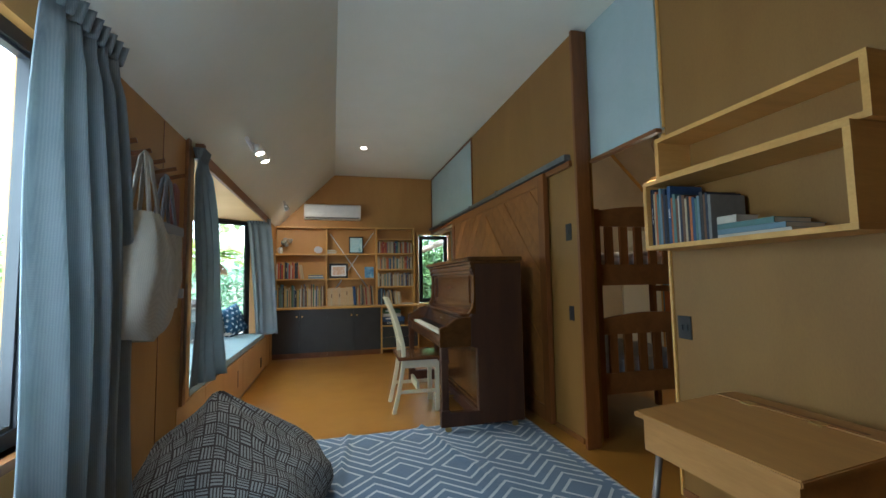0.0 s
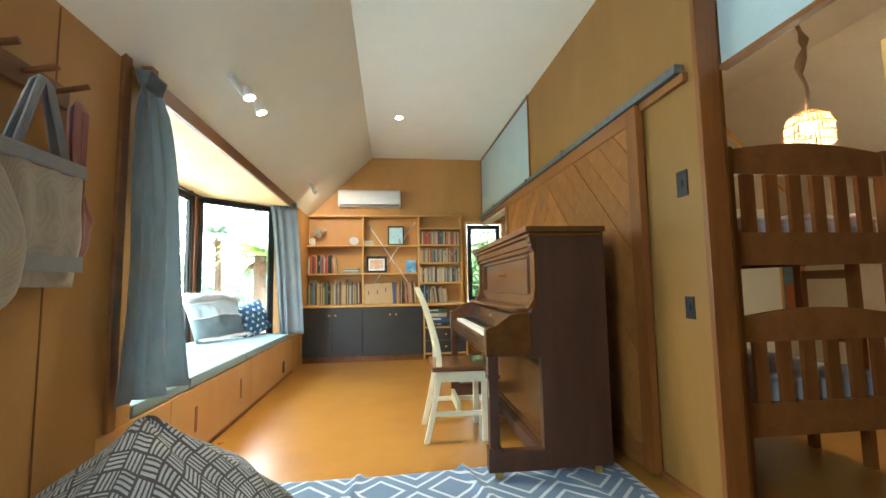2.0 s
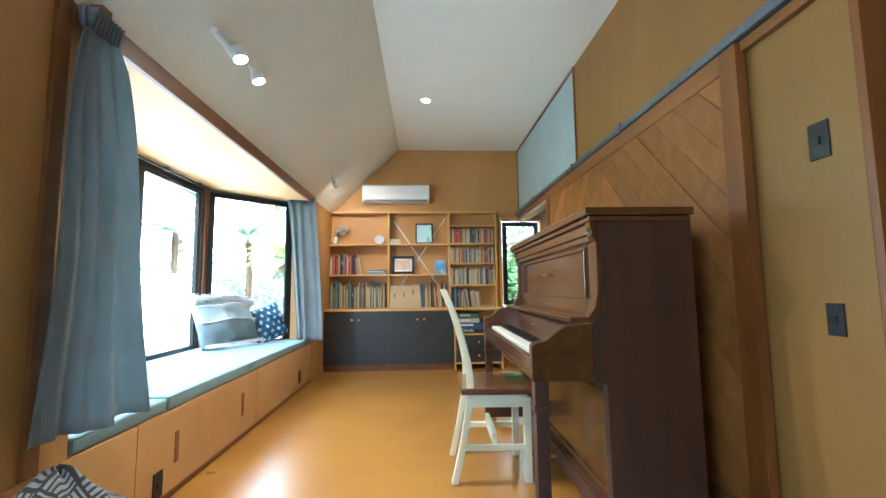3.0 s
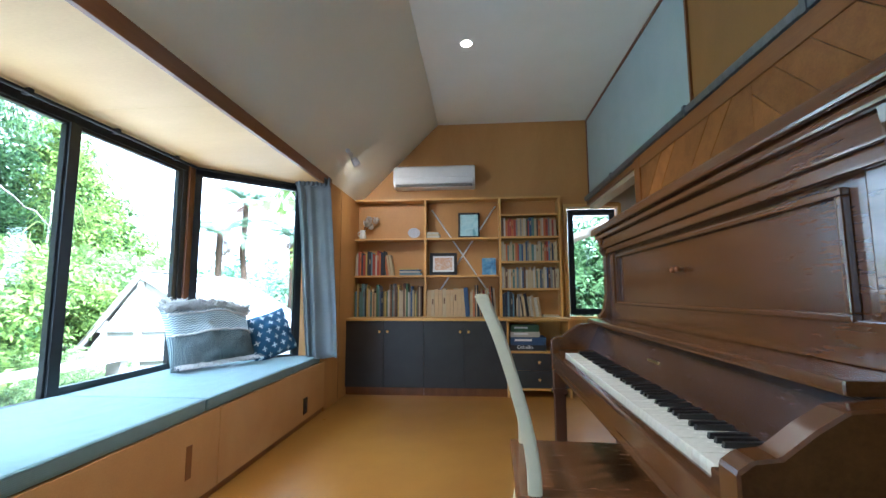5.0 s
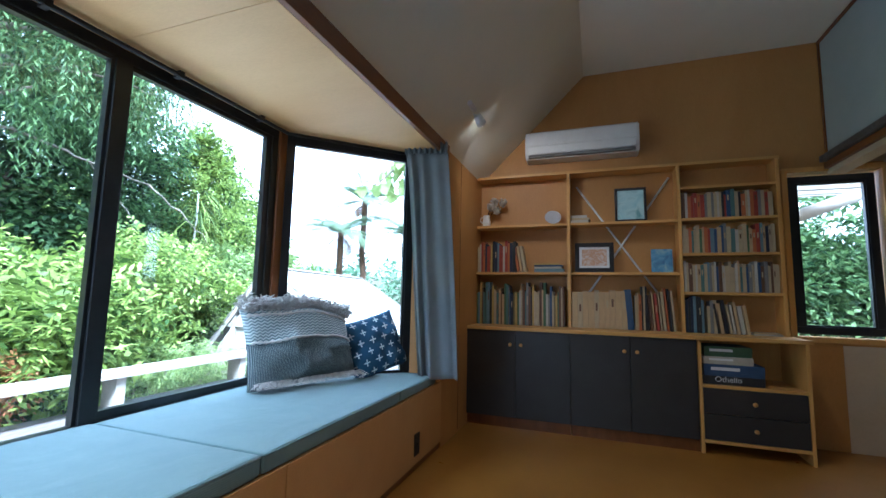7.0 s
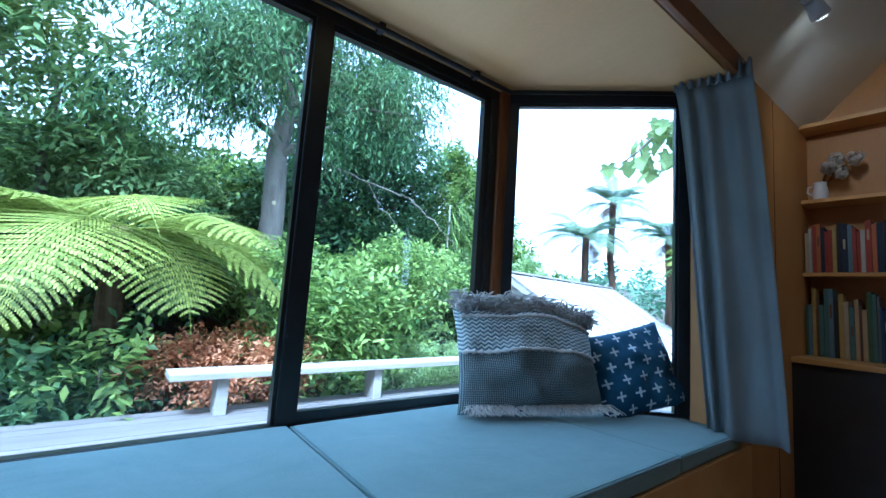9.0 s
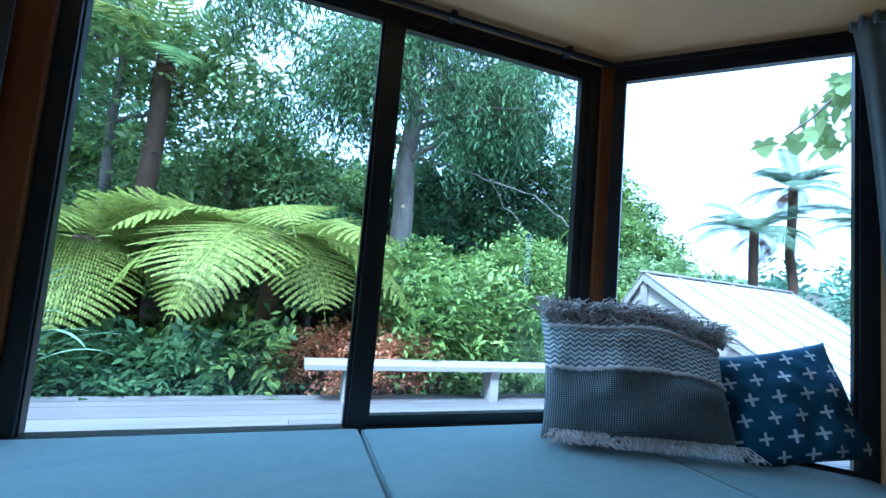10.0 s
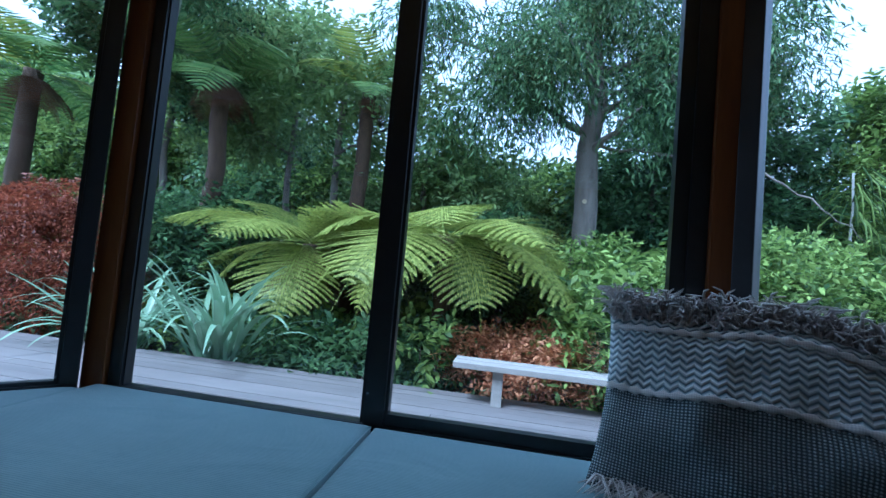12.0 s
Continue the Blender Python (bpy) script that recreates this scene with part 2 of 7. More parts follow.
def cross_mat():
    """Deep blue cotton with staggered pale plus signs."""
    m, n, l, b = nodes_of("cross_print")
    v = coords(n, l, uv=True)
    s = n.new("ShaderNodeSeparateXYZ")
    l.new(v, s.inputs[0])
    x, y = s.outputs[0], s.outputs[1]
    yr = mth(n, l, "DIVIDE", y, 0.062)
    k = mth(n, l, "FLOOR", yr)
    fx = mth(n, l, "ABSOLUTE", mth(n, l, "SUBTRACT", mth(n, l, "FRACT", mth(n, l, "ADD", mth(n, l, "DIVIDE", x, 0.085), mth(n, l, "MULTIPLY", k, 0.5))), 0.5))
    fy = mth(n, l, "ABSOLUTE", mth(n, l, "SUBTRACT", mth(n, l, "FRACT", yr), 0.5))
    mx, my = mth(n, l, "MULTIPLY", fx, 0.085), mth(n, l, "MULTIPLY", fy, 0.062)
    bar = lambda a, c: mth(n, l, "MULTIPLY", mth(n, l, "LESS_THAN", a, 0.021), mth(n, l, "LESS_THAN", c, 0.0042))
    f = mth(n, l, "MAXIMUM", bar(mx, my), bar(my, mx))
    ob = coords(n, l)
    base = ramp(n, l, noise_fac(n, l, ob, 9), (0.3, (0.012, 0.055, 0.115)), (0.7, (0.03, 0.1, 0.175)))
    l.new(mixc(n, l, f, base, (0.6, 0.66, 0.7)), b.inputs["Base Color"])
    b.inputs["Roughness"].default_value = 0.9
    bumped(n, l, b, noise_fac(n, l, ob, 300, 2), 0.25, 0.002)
    return m


def paint_art(name, *cols, scale=9):
    m, n, l, b = nodes_of(name)
    v = coords(n, l)
    st = [(0.25 + 0.5 * i / (len(cols) - 1), c) for i, c in enumerate(cols)]
    l.new(ramp(n, l, noise_fac(n, l, v, scale, 3, 0.5, 1.0), *st), b.inputs["Base Color"])
    b.inputs["Roughness"].default_value = 0.5
    return m


M = {
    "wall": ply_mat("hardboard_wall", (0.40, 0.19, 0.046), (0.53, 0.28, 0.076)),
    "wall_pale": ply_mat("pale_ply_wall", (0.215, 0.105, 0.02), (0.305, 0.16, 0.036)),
    "bench_ply": ply_mat("bench_ply", (0.44, 0.222, 0.066), (0.58, 0.335, 0.118), False),
    "bay_ply": ply_mat("bay_ceiling_ply", (0.60, 0.345, 0.118), (0.76, 0.49, 0.195), False),
    "ceiling": surf("ceiling_paint", (0.83, 0.84, 0.73), (0.88, 0.89, 0.79), 3, 0.45, 0.04),
    "blue": surf("pale_blue_board", (0.36, 0.47, 0.48), (0.44, 0.54, 0.55), 3, 0.5, 0.04),
    "cream": surf("cream_paint", (0.52, 0.43, 0.29), (0.62, 0.53, 0.38), 3, 0.6, 0.05),
    "floor": cork_floor(),
    "rimu": wood("red_brown_timber", (0.12, 0.036, 0.006), (0.235, 0.085, 0.018), "z", 0.4),
    "rimu_y": wood("red_brown_rail", (0.15, 0.053, 0.012), (0.27, 0.107, 0.026), "y", 0.4),
    "pine": wood("honey_pine", (0.52, 0.275, 0.06), (0.70, 0.41, 0.115), "x", 0.45),
    "pine_z": wood("honey_pine_upright", (0.52, 0.275, 0.06), (0.70, 0.41, 0.115), "z", 0.45),
    "plank": wood("oiled_plank", (0.21, 0.075, 0.014), (0.42, 0.172, 0.04), "x", 0.38, 0.12, 0.22),
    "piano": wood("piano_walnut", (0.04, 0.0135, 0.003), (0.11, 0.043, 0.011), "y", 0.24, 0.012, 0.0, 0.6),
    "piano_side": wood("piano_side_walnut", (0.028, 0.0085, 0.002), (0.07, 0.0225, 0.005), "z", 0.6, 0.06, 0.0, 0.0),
    "piano_dark": wood("piano_fall", (0.018, 0.008, 0.005), (0.04, 0.016, 0.008), "y", 0.25, 0.04, 0.0, 0.4),
    "ivory": plain("ivory_key", (0.68, 0.66, 0.58), 0.25),
    "ebony": plain("ebony_key", (0.012, 0.011, 0.011), 0.3),
    "brass": plain("aged_brass", (0.5, 0.36, 0.14), 0.35, 1.0),
    "black": surf("black_aluminium", (0.008, 0.01, 0.012), (0.018, 0.02, 0.023), 12, 0.4, 0.03),
    "slate": surf("slate_paint", (0.021, 0.0198, 0.0178), (0.036, 0.034, 0.0305), 5, 0.5, 0.08),
    "curtain": cloth("grey_blue_curtain", (0.27, 0.315, 0.33), (0.40, 0.445, 0.46), thin=0.5),
    "seat": cloth("grey_blue_canvas", (0.115, 0.184, 0.19), (0.165, 0.25, 0.254), weave=300, bump=0.5, wrinkle=1.0),
    "canvas": cloth("natural_canvas", (0.4, 0.36, 0.28), (0.53, 0.49, 0.4)),
    "grey_canvas": cloth("grey_canvas", (0.26, 0.27, 0.28), (0.38, 0.39, 0.4)),
    "pink": cloth("dusty_pink_cloth", (0.34, 0.15, 0.13), (0.46, 0.23, 0.2)),
    "white": surf("white_plastic", (0.68, 0.68, 0.66), (0.76, 0.76, 0.74), 10, 0.35, 0.0),
    "steel": surf("galvanised_track", (0.13, 0.155, 0.18), (0.24, 0.275, 0.31), 20, 0.35, 0.05, metal=0.7),
    "cream_chair": surf("cream_gloss_paint", (0.62, 0.58, 0.40), (0.73, 0.69, 0.50), 6, 0.32, 0.05),
    "chair_seat": wood("chair_seat_timber", (0.085, 0.032, 0.01), (0.17, 0.07, 0.022), "x", 0.25, 0.06, 0.0, 0.5),
    "plate": plain("dark_switch_plate", (0.014, 0.013, 0.013), 0.55),
    "desk": wood("school_desk_timber", (0.30, 0.135, 0.032), (0.46, 0.235, 0.066), "y", 0.4),
    "desk_steel": plain("painted_steel_leg", (0.2, 0.17, 0.14), 0.4, 0.6),
    "rug": rug_mat(),
    "weave": weave_mat(),
    "knit": knit_mat(),
    "fringe": cloth("wool_fringe", (0.42, 0.40, 0.37), (0.68, 0.65, 0.6)),
    "cross": cross_mat(),
    "bulb": glow("lit_lamp", (1.0, 0.86, 0.62), 5.0),
    "downglow": glow("lit_downlight", (1.0, 0.88, 0.68), 4.0),
    "cane": plain("cane", (0.42, 0.26, 0.09), 0.6),
    "rope": cloth("jute_rope", (0.24, 0.16, 0.09), (0.38, 0.27, 0.16)),
    "glass": glass_mat("window_glass"),
    "paper": plain("book_pages", (0.62, 0.57, 0.47), 0.9),
    "linen": cloth("bed_linen", (0.4, 0.42, 0.46), (0.6, 0.62, 0.64)),
    "deck": surf("weathered_decking", (0.10, 0.09, 0.083), (0.19, 0.172, 0.158), 6, 0.8, 0.3, (1, 0.1, 1), fine=80, vary=0.14),
    "grey_timber": surf("weathered_bench_timber", (0.2, 0.185, 0.16), (0.34, 0.32, 0.285), 6, 0.8, 0.25, (1, 0.12, 1), vary=0.1),
    "bark": surf("grey_bark", (0.09, 0.075, 0.06), (0.24, 0.21, 0.18), 10, 0.9, 0.9, (1, 1, 0.2), fine=40),
    "pale_bark": surf("lichened_bark", (0.2, 0.2, 0.17), (0.5, 0.5, 0.45), 7, 0.9, 0.5, fine=30),
    "fern_bark": surf("fern_trunk_fibre", (0.03, 0.018, 0.01), (0.1, 0.06, 0.035), 30, 0.95, 0.9, (1, 1, 0.15)),
    "soil": surf("leaf_litter", (0.025, 0.018, 0.011), (0.09, 0.06, 0.035), 6, 0.95, 0.6, fine=45),
    "leaf": leaf_mat("broad_leaf", (0.035, 0.075, 0.02), (0.32, 0.43, 0.105)),
    "leaf_dark": leaf_mat("dark_leaf", (0.02, 0.05, 0.024), (0.165, 0.27, 0.105)),
    "leaf_light": leaf_mat("light_leaf", (0.11, 0.18, 0.06), (0.32, 0.42, 0.16)),
    "leaf_red": leaf_mat("red_leaf", (0.08, 0.018, 0.009), (0.34, 0.10, 0.045)),
    "leaf_rust": leaf_mat("rust_leaf", (0.25, 0.09, 0.04), (0.66, 0.34, 0.17)),
    "leaf_dead": leaf_mat("dead_frond", (0.06, 0.03, 0.015), (0.16, 0.08, 0.04)),
    "frond": leaf_mat("fern_frond", (0.125, 0.17, 0.022), (0.40, 0.445, 0.095)),
    "frond_dark": leaf_mat("dark_fern_frond", (0.08, 0.16, 0.045), (0.24, 0.36, 0.1)),
    "palm": leaf_mat("palm_frond", (0.05, 0.085, 0.05), (0.15, 0.21, 0.12)),
    "flax": leaf_mat("flax_leaf", (0.12, 0.22, 0.12), (0.33, 0.47, 0.3), 0.35, 0.2),
    "poly": surf("clear_roof_sheet", (0.3, 0.285, 0.255), (0.45, 0.43, 0.39), 2, 0.4, 0.05),
    "hill": leaf_mat("far_bush", (0.07, 0.13, 0.08), (0.15, 0.24, 0.14)),
}


# ---- builders ----
def box(bm, x0, y0, z0, x1, y1, z1, bevel=0.0):
    r = bmesh.ops.create_cube(bm, size=1, matrix=Matrix.LocRotScale(((x0 + x1) / 2, (y0 + y1) / 2, (z0 + z1) / 2), None, (abs(x1 - x0), abs(y1 - y0), abs(z1 - z0))))
    if bevel:
        es = {e for v in r["verts"] for e in v.link_edges}
        bmesh.ops.bevel(bm, geom=list(es), offset=bevel, segments=2, affect="EDGES", profile=0.7)


def boxes(*items, bevel=0.0):
    bm = bmesh.new()
    for b in items:
        box(bm, *b, bevel=bevel)
    return bm


def prism(bm, outline, a, b, axis="y"):
    """An outline of two coordinates pushed along an axis from a to b."""
    put = {"x": lambda p, t: (t, p[0], p[1]), "y": lambda p, t: (p[0], t, p[1]), "z": lambda p, t: (p[0], p[1], t)}[axis]
    v0, v1 = [bm.verts.new(put(p, a)) for p in outline], [bm.verts.new(put(p, b)) for p in outline]
    bm.faces.new(v0), bm.faces.new(v1[::-1])
    for i in range(len(outline)):
        j = (i + 1) % len(outline)
        bm.faces.new((v0[j], v0[i], v1[i], v1[j]))
    bmesh.ops.recalc_face_normals(bm, faces=bm.faces[:])
    return bm


def tube(bm, pts, radii, sides=8, cap=True):
    """A round bar along points; radii is one number or one a point."""
    pts = [Vector(p) for p in pts]
    rs = radii if isinstance(radii, (list, tuple)) else [radii] * len(pts)
    rings = []
    for i, p in enumerate(pts):
        d = (pts[min(i + 1, len(pts) - 1)] - pts[max(i - 1, 0)]).normalized()
        a = d.orthogonal().normalized() if i == 0 else (side - d * side.dot(d)).normalized()
        side = a
        c = d.cross(a)
        rings.append([bm.verts.new(p + rs[i] * (math.cos(t) * a + math.sin(t) * c)) for t in (2 * math.pi * k / sides for k in range(sides))])
    for r, q in zip(rings, rings[1:]):
        for k in range(sides):
            f = bm.faces.new((r[k], r[(k + 1) % sides], q[(k + 1) % sides], q[k]))
            f.smooth = True
    if cap:
        bm.faces.new(rings[0][::-1]), bm.faces.new(rings[-1])
    return bm


def lathe(bm, profile, centre=(0, 0, 0), sides=20):
    """A profile of radius and height turned about the upright."""
    cx, cy, cz = centre
    rings = [[bm.verts.new((cx + r * math.cos(t), cy + r * math.sin(t), cz + h)) for t in (2 * math.pi * k / sides for k in range(sides))] for r, h in profile]
    for r, q in zip(rings, rings[1:]):
        for k in range(sides):
            f = bm.faces.new((r[k], r[(k + 1) % sides], q[(k + 1) % sides], q[k]))
            f.smooth = True
    bm.faces.new(rings[0][::-1]), bm.faces.new(rings[-1])
    return bm


def part(name, bm, material, parent=None, label="", m=None):
    me = bpy.data.meshes.new(name)
    bm.to_mesh(me)
    bm.free()
    me.materials.append(M[material])
    ob = new(name, me)
    if parent is not None:
        ob.parent = parent
    if m is not None:
        ob.matrix_basis = m
    return tagged(ob, label)


def share(name, data, parent, m, label=""):
    ob = new(name, data)
    ob.parent, ob.matrix_basis = parent, m
    return tagged(ob, label)


def thing(name, label, category, m=None, group="", kind=""):
    ob = new(name)
    ob.empty_display_size = 0.1
    if m is not None:
        ob.matrix_basis = m
    return tagged(ob, label, category, group, kind)


def setting(name, bm, material, label=""):
    return tagged(part(name, bm, material), label, kind="structure")


def from_arrays(name, verts, faces, material, parent=None, smooth=False):
    me = bpy.data.meshes.new(name)
    me.from_pydata(verts, [], faces)
    me.materials.append(M[material])
    if smooth:
        me.polygons.foreach_set("use_smooth", [True] * len(me.polygons))
    ob = new(name, me)
    if parent is not None:
        ob.parent = parent
    return ob


def rect_frame(bm, u0, v0, u1, v1, w, put):
    """Four bars round an opening; put(a0, b0, a1, b1) makes one."""
    put(u0, v0, u1, v0 + w), put(u0, v1 - w, u1, v1)
    put(u0, v0 + w, u0 + w, v1 - w), put(u1 - w, v0 + w, u1, v1 - w)


# ---- the large structure ----
XL, XR, YF, YB = -0.28, 2.30, 9.15, 0.4
FOLD, TOP = 0.63, 2.95
SLOPE0 = TOP - (FOLD - XL)

setting("floor", boxes((-0.4, YB - 0.1, -0.1, 5.6, YF + 0.1, 0.0)), "floor", "honey-coloured cork floor with a glossy seal")

# side wall with the near window and the bay opening
W0, W1, WZ0, WZ1 = 2.15, 3.5, 0.68, 1.93
BAY0, BAY1, BAYZ = 4.93, 8.14, 1.985
setting("wall_west", boxes(
    (XL - 0.12, YB, 0, XL, W0, SLOPE0 + 0.1), (XL - 0.12, W0, 0, XL, W1, WZ0), (XL - 0.12, W0, WZ1, XL, W1, SLOPE0 + 0.1),
    (XL - 0.12, W1, 0, XL, BAY0, SLOPE0 + 0.1), (XL - 0.12, BAY0, BAYZ + 0.03, XL, BAY1, SLOPE0 + 0.1),
    (XL - 0.12, BAY1, 0, XL, YF, SLOPE0 + 0.1)), "wall", "brown hardboard wall under the sloping ceiling")
setting("wall_seam", boxes((XL, 4.395, 0.02, XL + 0.003, 4.401, 2.03), (XL, 8.5, 0.02, XL + 0.003, 8.505, 2.03)), "rimu", "dark joint between wall sheets")

# far wall with the small window
V0, V1, VZ0, VZ1 = 2.05, 2.60, 0.76, 1.955
setting("wall_north", boxes(
    (-0.40, YF, 0, V0, YF + 0.12, 3.05), (V0, YF, 0, V1, YF + 0.12, VZ0), (V0, YF, VZ1, V1, YF + 0.12, 3.05), (V1, YF, 0, 2.62, YF + 0.12, 3.05)), "wall", "brown hardboard end wall")
setting("wall_bunk_north", boxes((2.62, YF, 0, 5.6, YF + 0.12, 3.05), (2.31, YF - 0.006, 0, 2.62, YF - 0.001, VZ0 - 0.05), (2.31, YF - 0.006, VZ1 + 0.05, 2.62, YF - 0.001, 2.95)), "cream", "cream painted wall of the bunk room")
setting("wall_south", boxes((-0.40, YB - 0.12, 0, 5.6, YB, 3.05)), "wall", "plain brown wall")

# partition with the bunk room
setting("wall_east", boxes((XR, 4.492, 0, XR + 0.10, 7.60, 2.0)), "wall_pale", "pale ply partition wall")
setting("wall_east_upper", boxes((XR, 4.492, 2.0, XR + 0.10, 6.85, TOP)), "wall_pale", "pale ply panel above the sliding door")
setting("wall_east_blue", boxes((XR + 0.004, 6.87, 2.0, XR + 0.10, YF, TOP)), "blue", "pale blue painted panel above the doorway")
setting("wall_east_blue_near", boxes((XR + 0.08, 3.81, 1.985, XR + 0.13, 4.47, TOP)), "blue", "pale blue painted panel above the bunk room opening")
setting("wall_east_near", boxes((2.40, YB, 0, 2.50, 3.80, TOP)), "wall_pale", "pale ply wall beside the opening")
setting("header_trim", boxes((XR, 7.60, 1.93, XR + 0.10, YF, 2.0)), "cream", "cream head of the doorway")
setting("trim", boxes((XR - 0.012, 6.85, 2.0, XR + 0.004, 6.87, TOP), (XR - 0.008, 6.87, TOP - 0.022, XR + 0.004, YF, TOP - 0.001), (XR - 0.006, YF - 0.02, 2.0, XR + 0.004, YF, TOP - 0.022)), "rimu", "thin red-brown cover strips")
setting("lintel", boxes((XR + 0.06, 3.82, 1.962, XR + 0.10, 4.465, 1.984)), "rimu_y", "thin red-brown strip over the opening")
setting("trim_opening", boxes((2.388, 3.80, 0, 2.51, 3.815, 1.95), (2.392, 3.795, 1.985, 2.40, 3.812, TOP)), "pine", "honey timber trim round the opening")
setting("post", boxes((XR - 0.045, 4.462, 0, XR + 0.062, 4.49, TOP - 0.02), bevel=0.004), "rimu", "red-brown timber post")

# bunk room shell
setting("wall_bunk_partition", boxes((2.405, 7.0, 0, 3.9, 7.08, 1.83), (3.9, 7.0, 0, 5.5, 7.08, 3.0)), "cream", "cream wall behind the bunk bed")
setting("wall_bunk_east", boxes((5.4, YB, 0, 5.5, YF, 3.05)), "cream", "cream wall of the bunk room")
setting("ceiling_bunk", prism(bmesh.new(), [(2.40, TOP), (4.40, TOP), (5.45, 1.9), (5.45, 3.1), (2.40, 3.1)], YB, YF), "cream", "cream sloping ceiling of the bunk room")
bm = bmesh.new()
prism(bm, [(4.36, TOP - 0.01), (4.41, TOP - 0.01), (5.4, 1.96), (5.4, 1.90)], 6.975, 6.998)
setting("trim_bunk", bm, "pine", "honey timber strip along the slope")

# ceilings
setting("ceiling", boxes((FOLD, YB, TOP, XR + 0.12, YF, TOP + 0.1)), "ceiling", "white painted flat ceiling")
bm = bmesh.new()
z_ = SLOPE0 - 0.12 + (TOP - SLOPE0 + 0.12) / (FOLD - XL + 0.12) * 0.121
prism(bm, [(XL + 0.001, z_), (FOLD, TOP), (FOLD, TOP + 0.12), (XL + 0.001, z_ + 0.14)], YB, YF)
setting("ceiling_slope", bm, "ceiling", "white painted sloping ceiling")
setting("roof", boxes((-0.45, YB - 0.15, 3.1, 5.65, YF + 0.15, 3.16)), "cream", "plain roof deck")

# bay: base, seat front, ceiling and outer walls
P0, P1, P2, P3 = (-0.42, 4.82), (-1.16, 5.50), (-1.16, 7.44), (-0.42, 8.14)
OUT = [(-0.30, 4.93), (-0.40, 4.80), (-1.22, 5.48), (-1.22, 7.46), (-0.40, 8.26), (-0.30, 8.14)]
bm = bmesh.new()
prism(bm, [(-0.30, 4.93), (-0.42, 4.85), (-1.20, 5.50), (-1.20, 6.448), (-0.30, 6.448)], 1.985, 2.01, "z")
prism(bm, [(-0.30, 6.451), (-1.20, 6.451), (-1.20, 7.45), (-0.42, 8.22), (-0.30, 8.14)], 1.9855, 2.01, "z")
setting("ceiling_bay", bm, "bay_ply", "pale plywood ceiling of the bay")
bm = bmesh.new()
prism(bm, [(-0.30, 4.70), (-1.30, 5.45), (-1.30, 7.5), (-0.30, 8.36)], 2.02, 2.14, "z")
setting("roof_bay", bm, "black", "dark roof edge over the bay")
bm = bmesh.new()
prism(bm, [(-0.42, 4.83), (-1.18, 5.49), (-1.18, 7.45), (-0.42, 8.23)], -0.2, 0.42, "z")
setting("wall_bay", bm, "wall", "low wall under the bay windows")
seat = setting("window_seat", boxes((XL - 0.02, BAY0, 0.04, XL, 5.30, 0.425), (XL, 4.70, 0.041, XL + 0.004, BAY0, 0.425), (XL - 0.02, 5.306, 0.04, XL, 6.62, 0.425), (XL - 0.02, 6.626, 0.04, XL, BAY1, 0.425)), "bench_ply", "plywood window seat front with slot finger-holes")
part("plinth", boxes((XL - 0.04, BAY0, 0, XL - 0.012, BAY1, 0.045)), "rimu_y", seat)
part("finger_slot", boxes((XL, 5.59, 0.16, XL + 0.002, 5.625, 0.31)), "rimu", seat)
part("finger_slot", boxes((XL, 6.37, 0.16, XL + 0.002, 6.41, 0.31)), "rimu", seat)
setting("baseboard", boxes((XL - 0.002, YB, 0, XL + 0.012, BAY0, 0.04), (2.388, YB, 0, 2.40, 3.80, 0.035), (XR - 0.012, 4.56, 0, XR, 5.0, 0.035)), "rimu_y", "low timber skirting")
setting("trim_bay", boxes((XL - 0.005, BAY0 - 0.02, BAYZ - 0.012, XL + 0.02, BAY1 + 0.02, BAYZ + 0.085), (XL - 0.005, 4.745, 0.43, XL + 0.018, 4.80, BAYZ + 0.085), bevel=0.003), "rimu_y", "red-brown beam over the bay opening")


def window(name, label, a, b, z0, z1, panes, depth=0.05, bar=0.05, insets=None):
    """Black-framed window along a line in plan; panes are fractions of its length, insets the glass edges of each pane (start, sill, end, head)."""
    a, b = Vector((*a, 0)), Vector((*b, 0))
    length = (b - a).length
    w = thing(name, label, "window", Matrix.Translation((a.x, a.y, 0)) @ Matrix.Rotation(math.atan2(b.y - a.y, b.x - a.x), 4, "Z"), kind="structure")
    bm = bmesh.new()
    rect_frame(bm, 0, z0, length, z1, bar, lambda u0, v0, u1, v1: box(bm, u0, -depth / 2, v0, u1, depth / 2, v1, 0.004))
    part("window_frame", bm, "black", w)
    cuts = [0] + [f * length for f in panes] + [length]
    for c in cuts[1:-1]:
        part("mullion", boxes((c - 0.032, -depth / 2 - 0.004, z0 + bar, c + 0.032, depth / 2 + 0.004, z1 - bar), bevel=0.004), "black", w)
    for k, (u0, u1) in enumerate(zip(cuts, cuts[1:])):
        p, q, r, t = insets[k] if insets else (0.062, 0.062, 0.062, 0.062)
        g0, g1, h0, h1 = u0 + p, u1 - r, z0 + q, z1 - t
        o0, o1, v0, v1 = u0 + 0.03, u1 - 0.03, z0 + 0.03, z1 - 0.03
        sash = boxes((o0, -0.016, v0, g0, 0.016, v1), (g1, -0.016, v0, o1, 0.016, v1), (g0, -0.0155, v0, g1, 0.0155, h0), (g0, -0.0155, h1, g1, 0.0155, v1))
        part("sash", sash, "black", w)
        g = part("pane", boxes((g0 - 0.012, -0.003, h0 - 0.012, g1 + 0.012, 0.003, h1 + 0.012)), "glass", w)
        g.visible_shadow = False
    return w


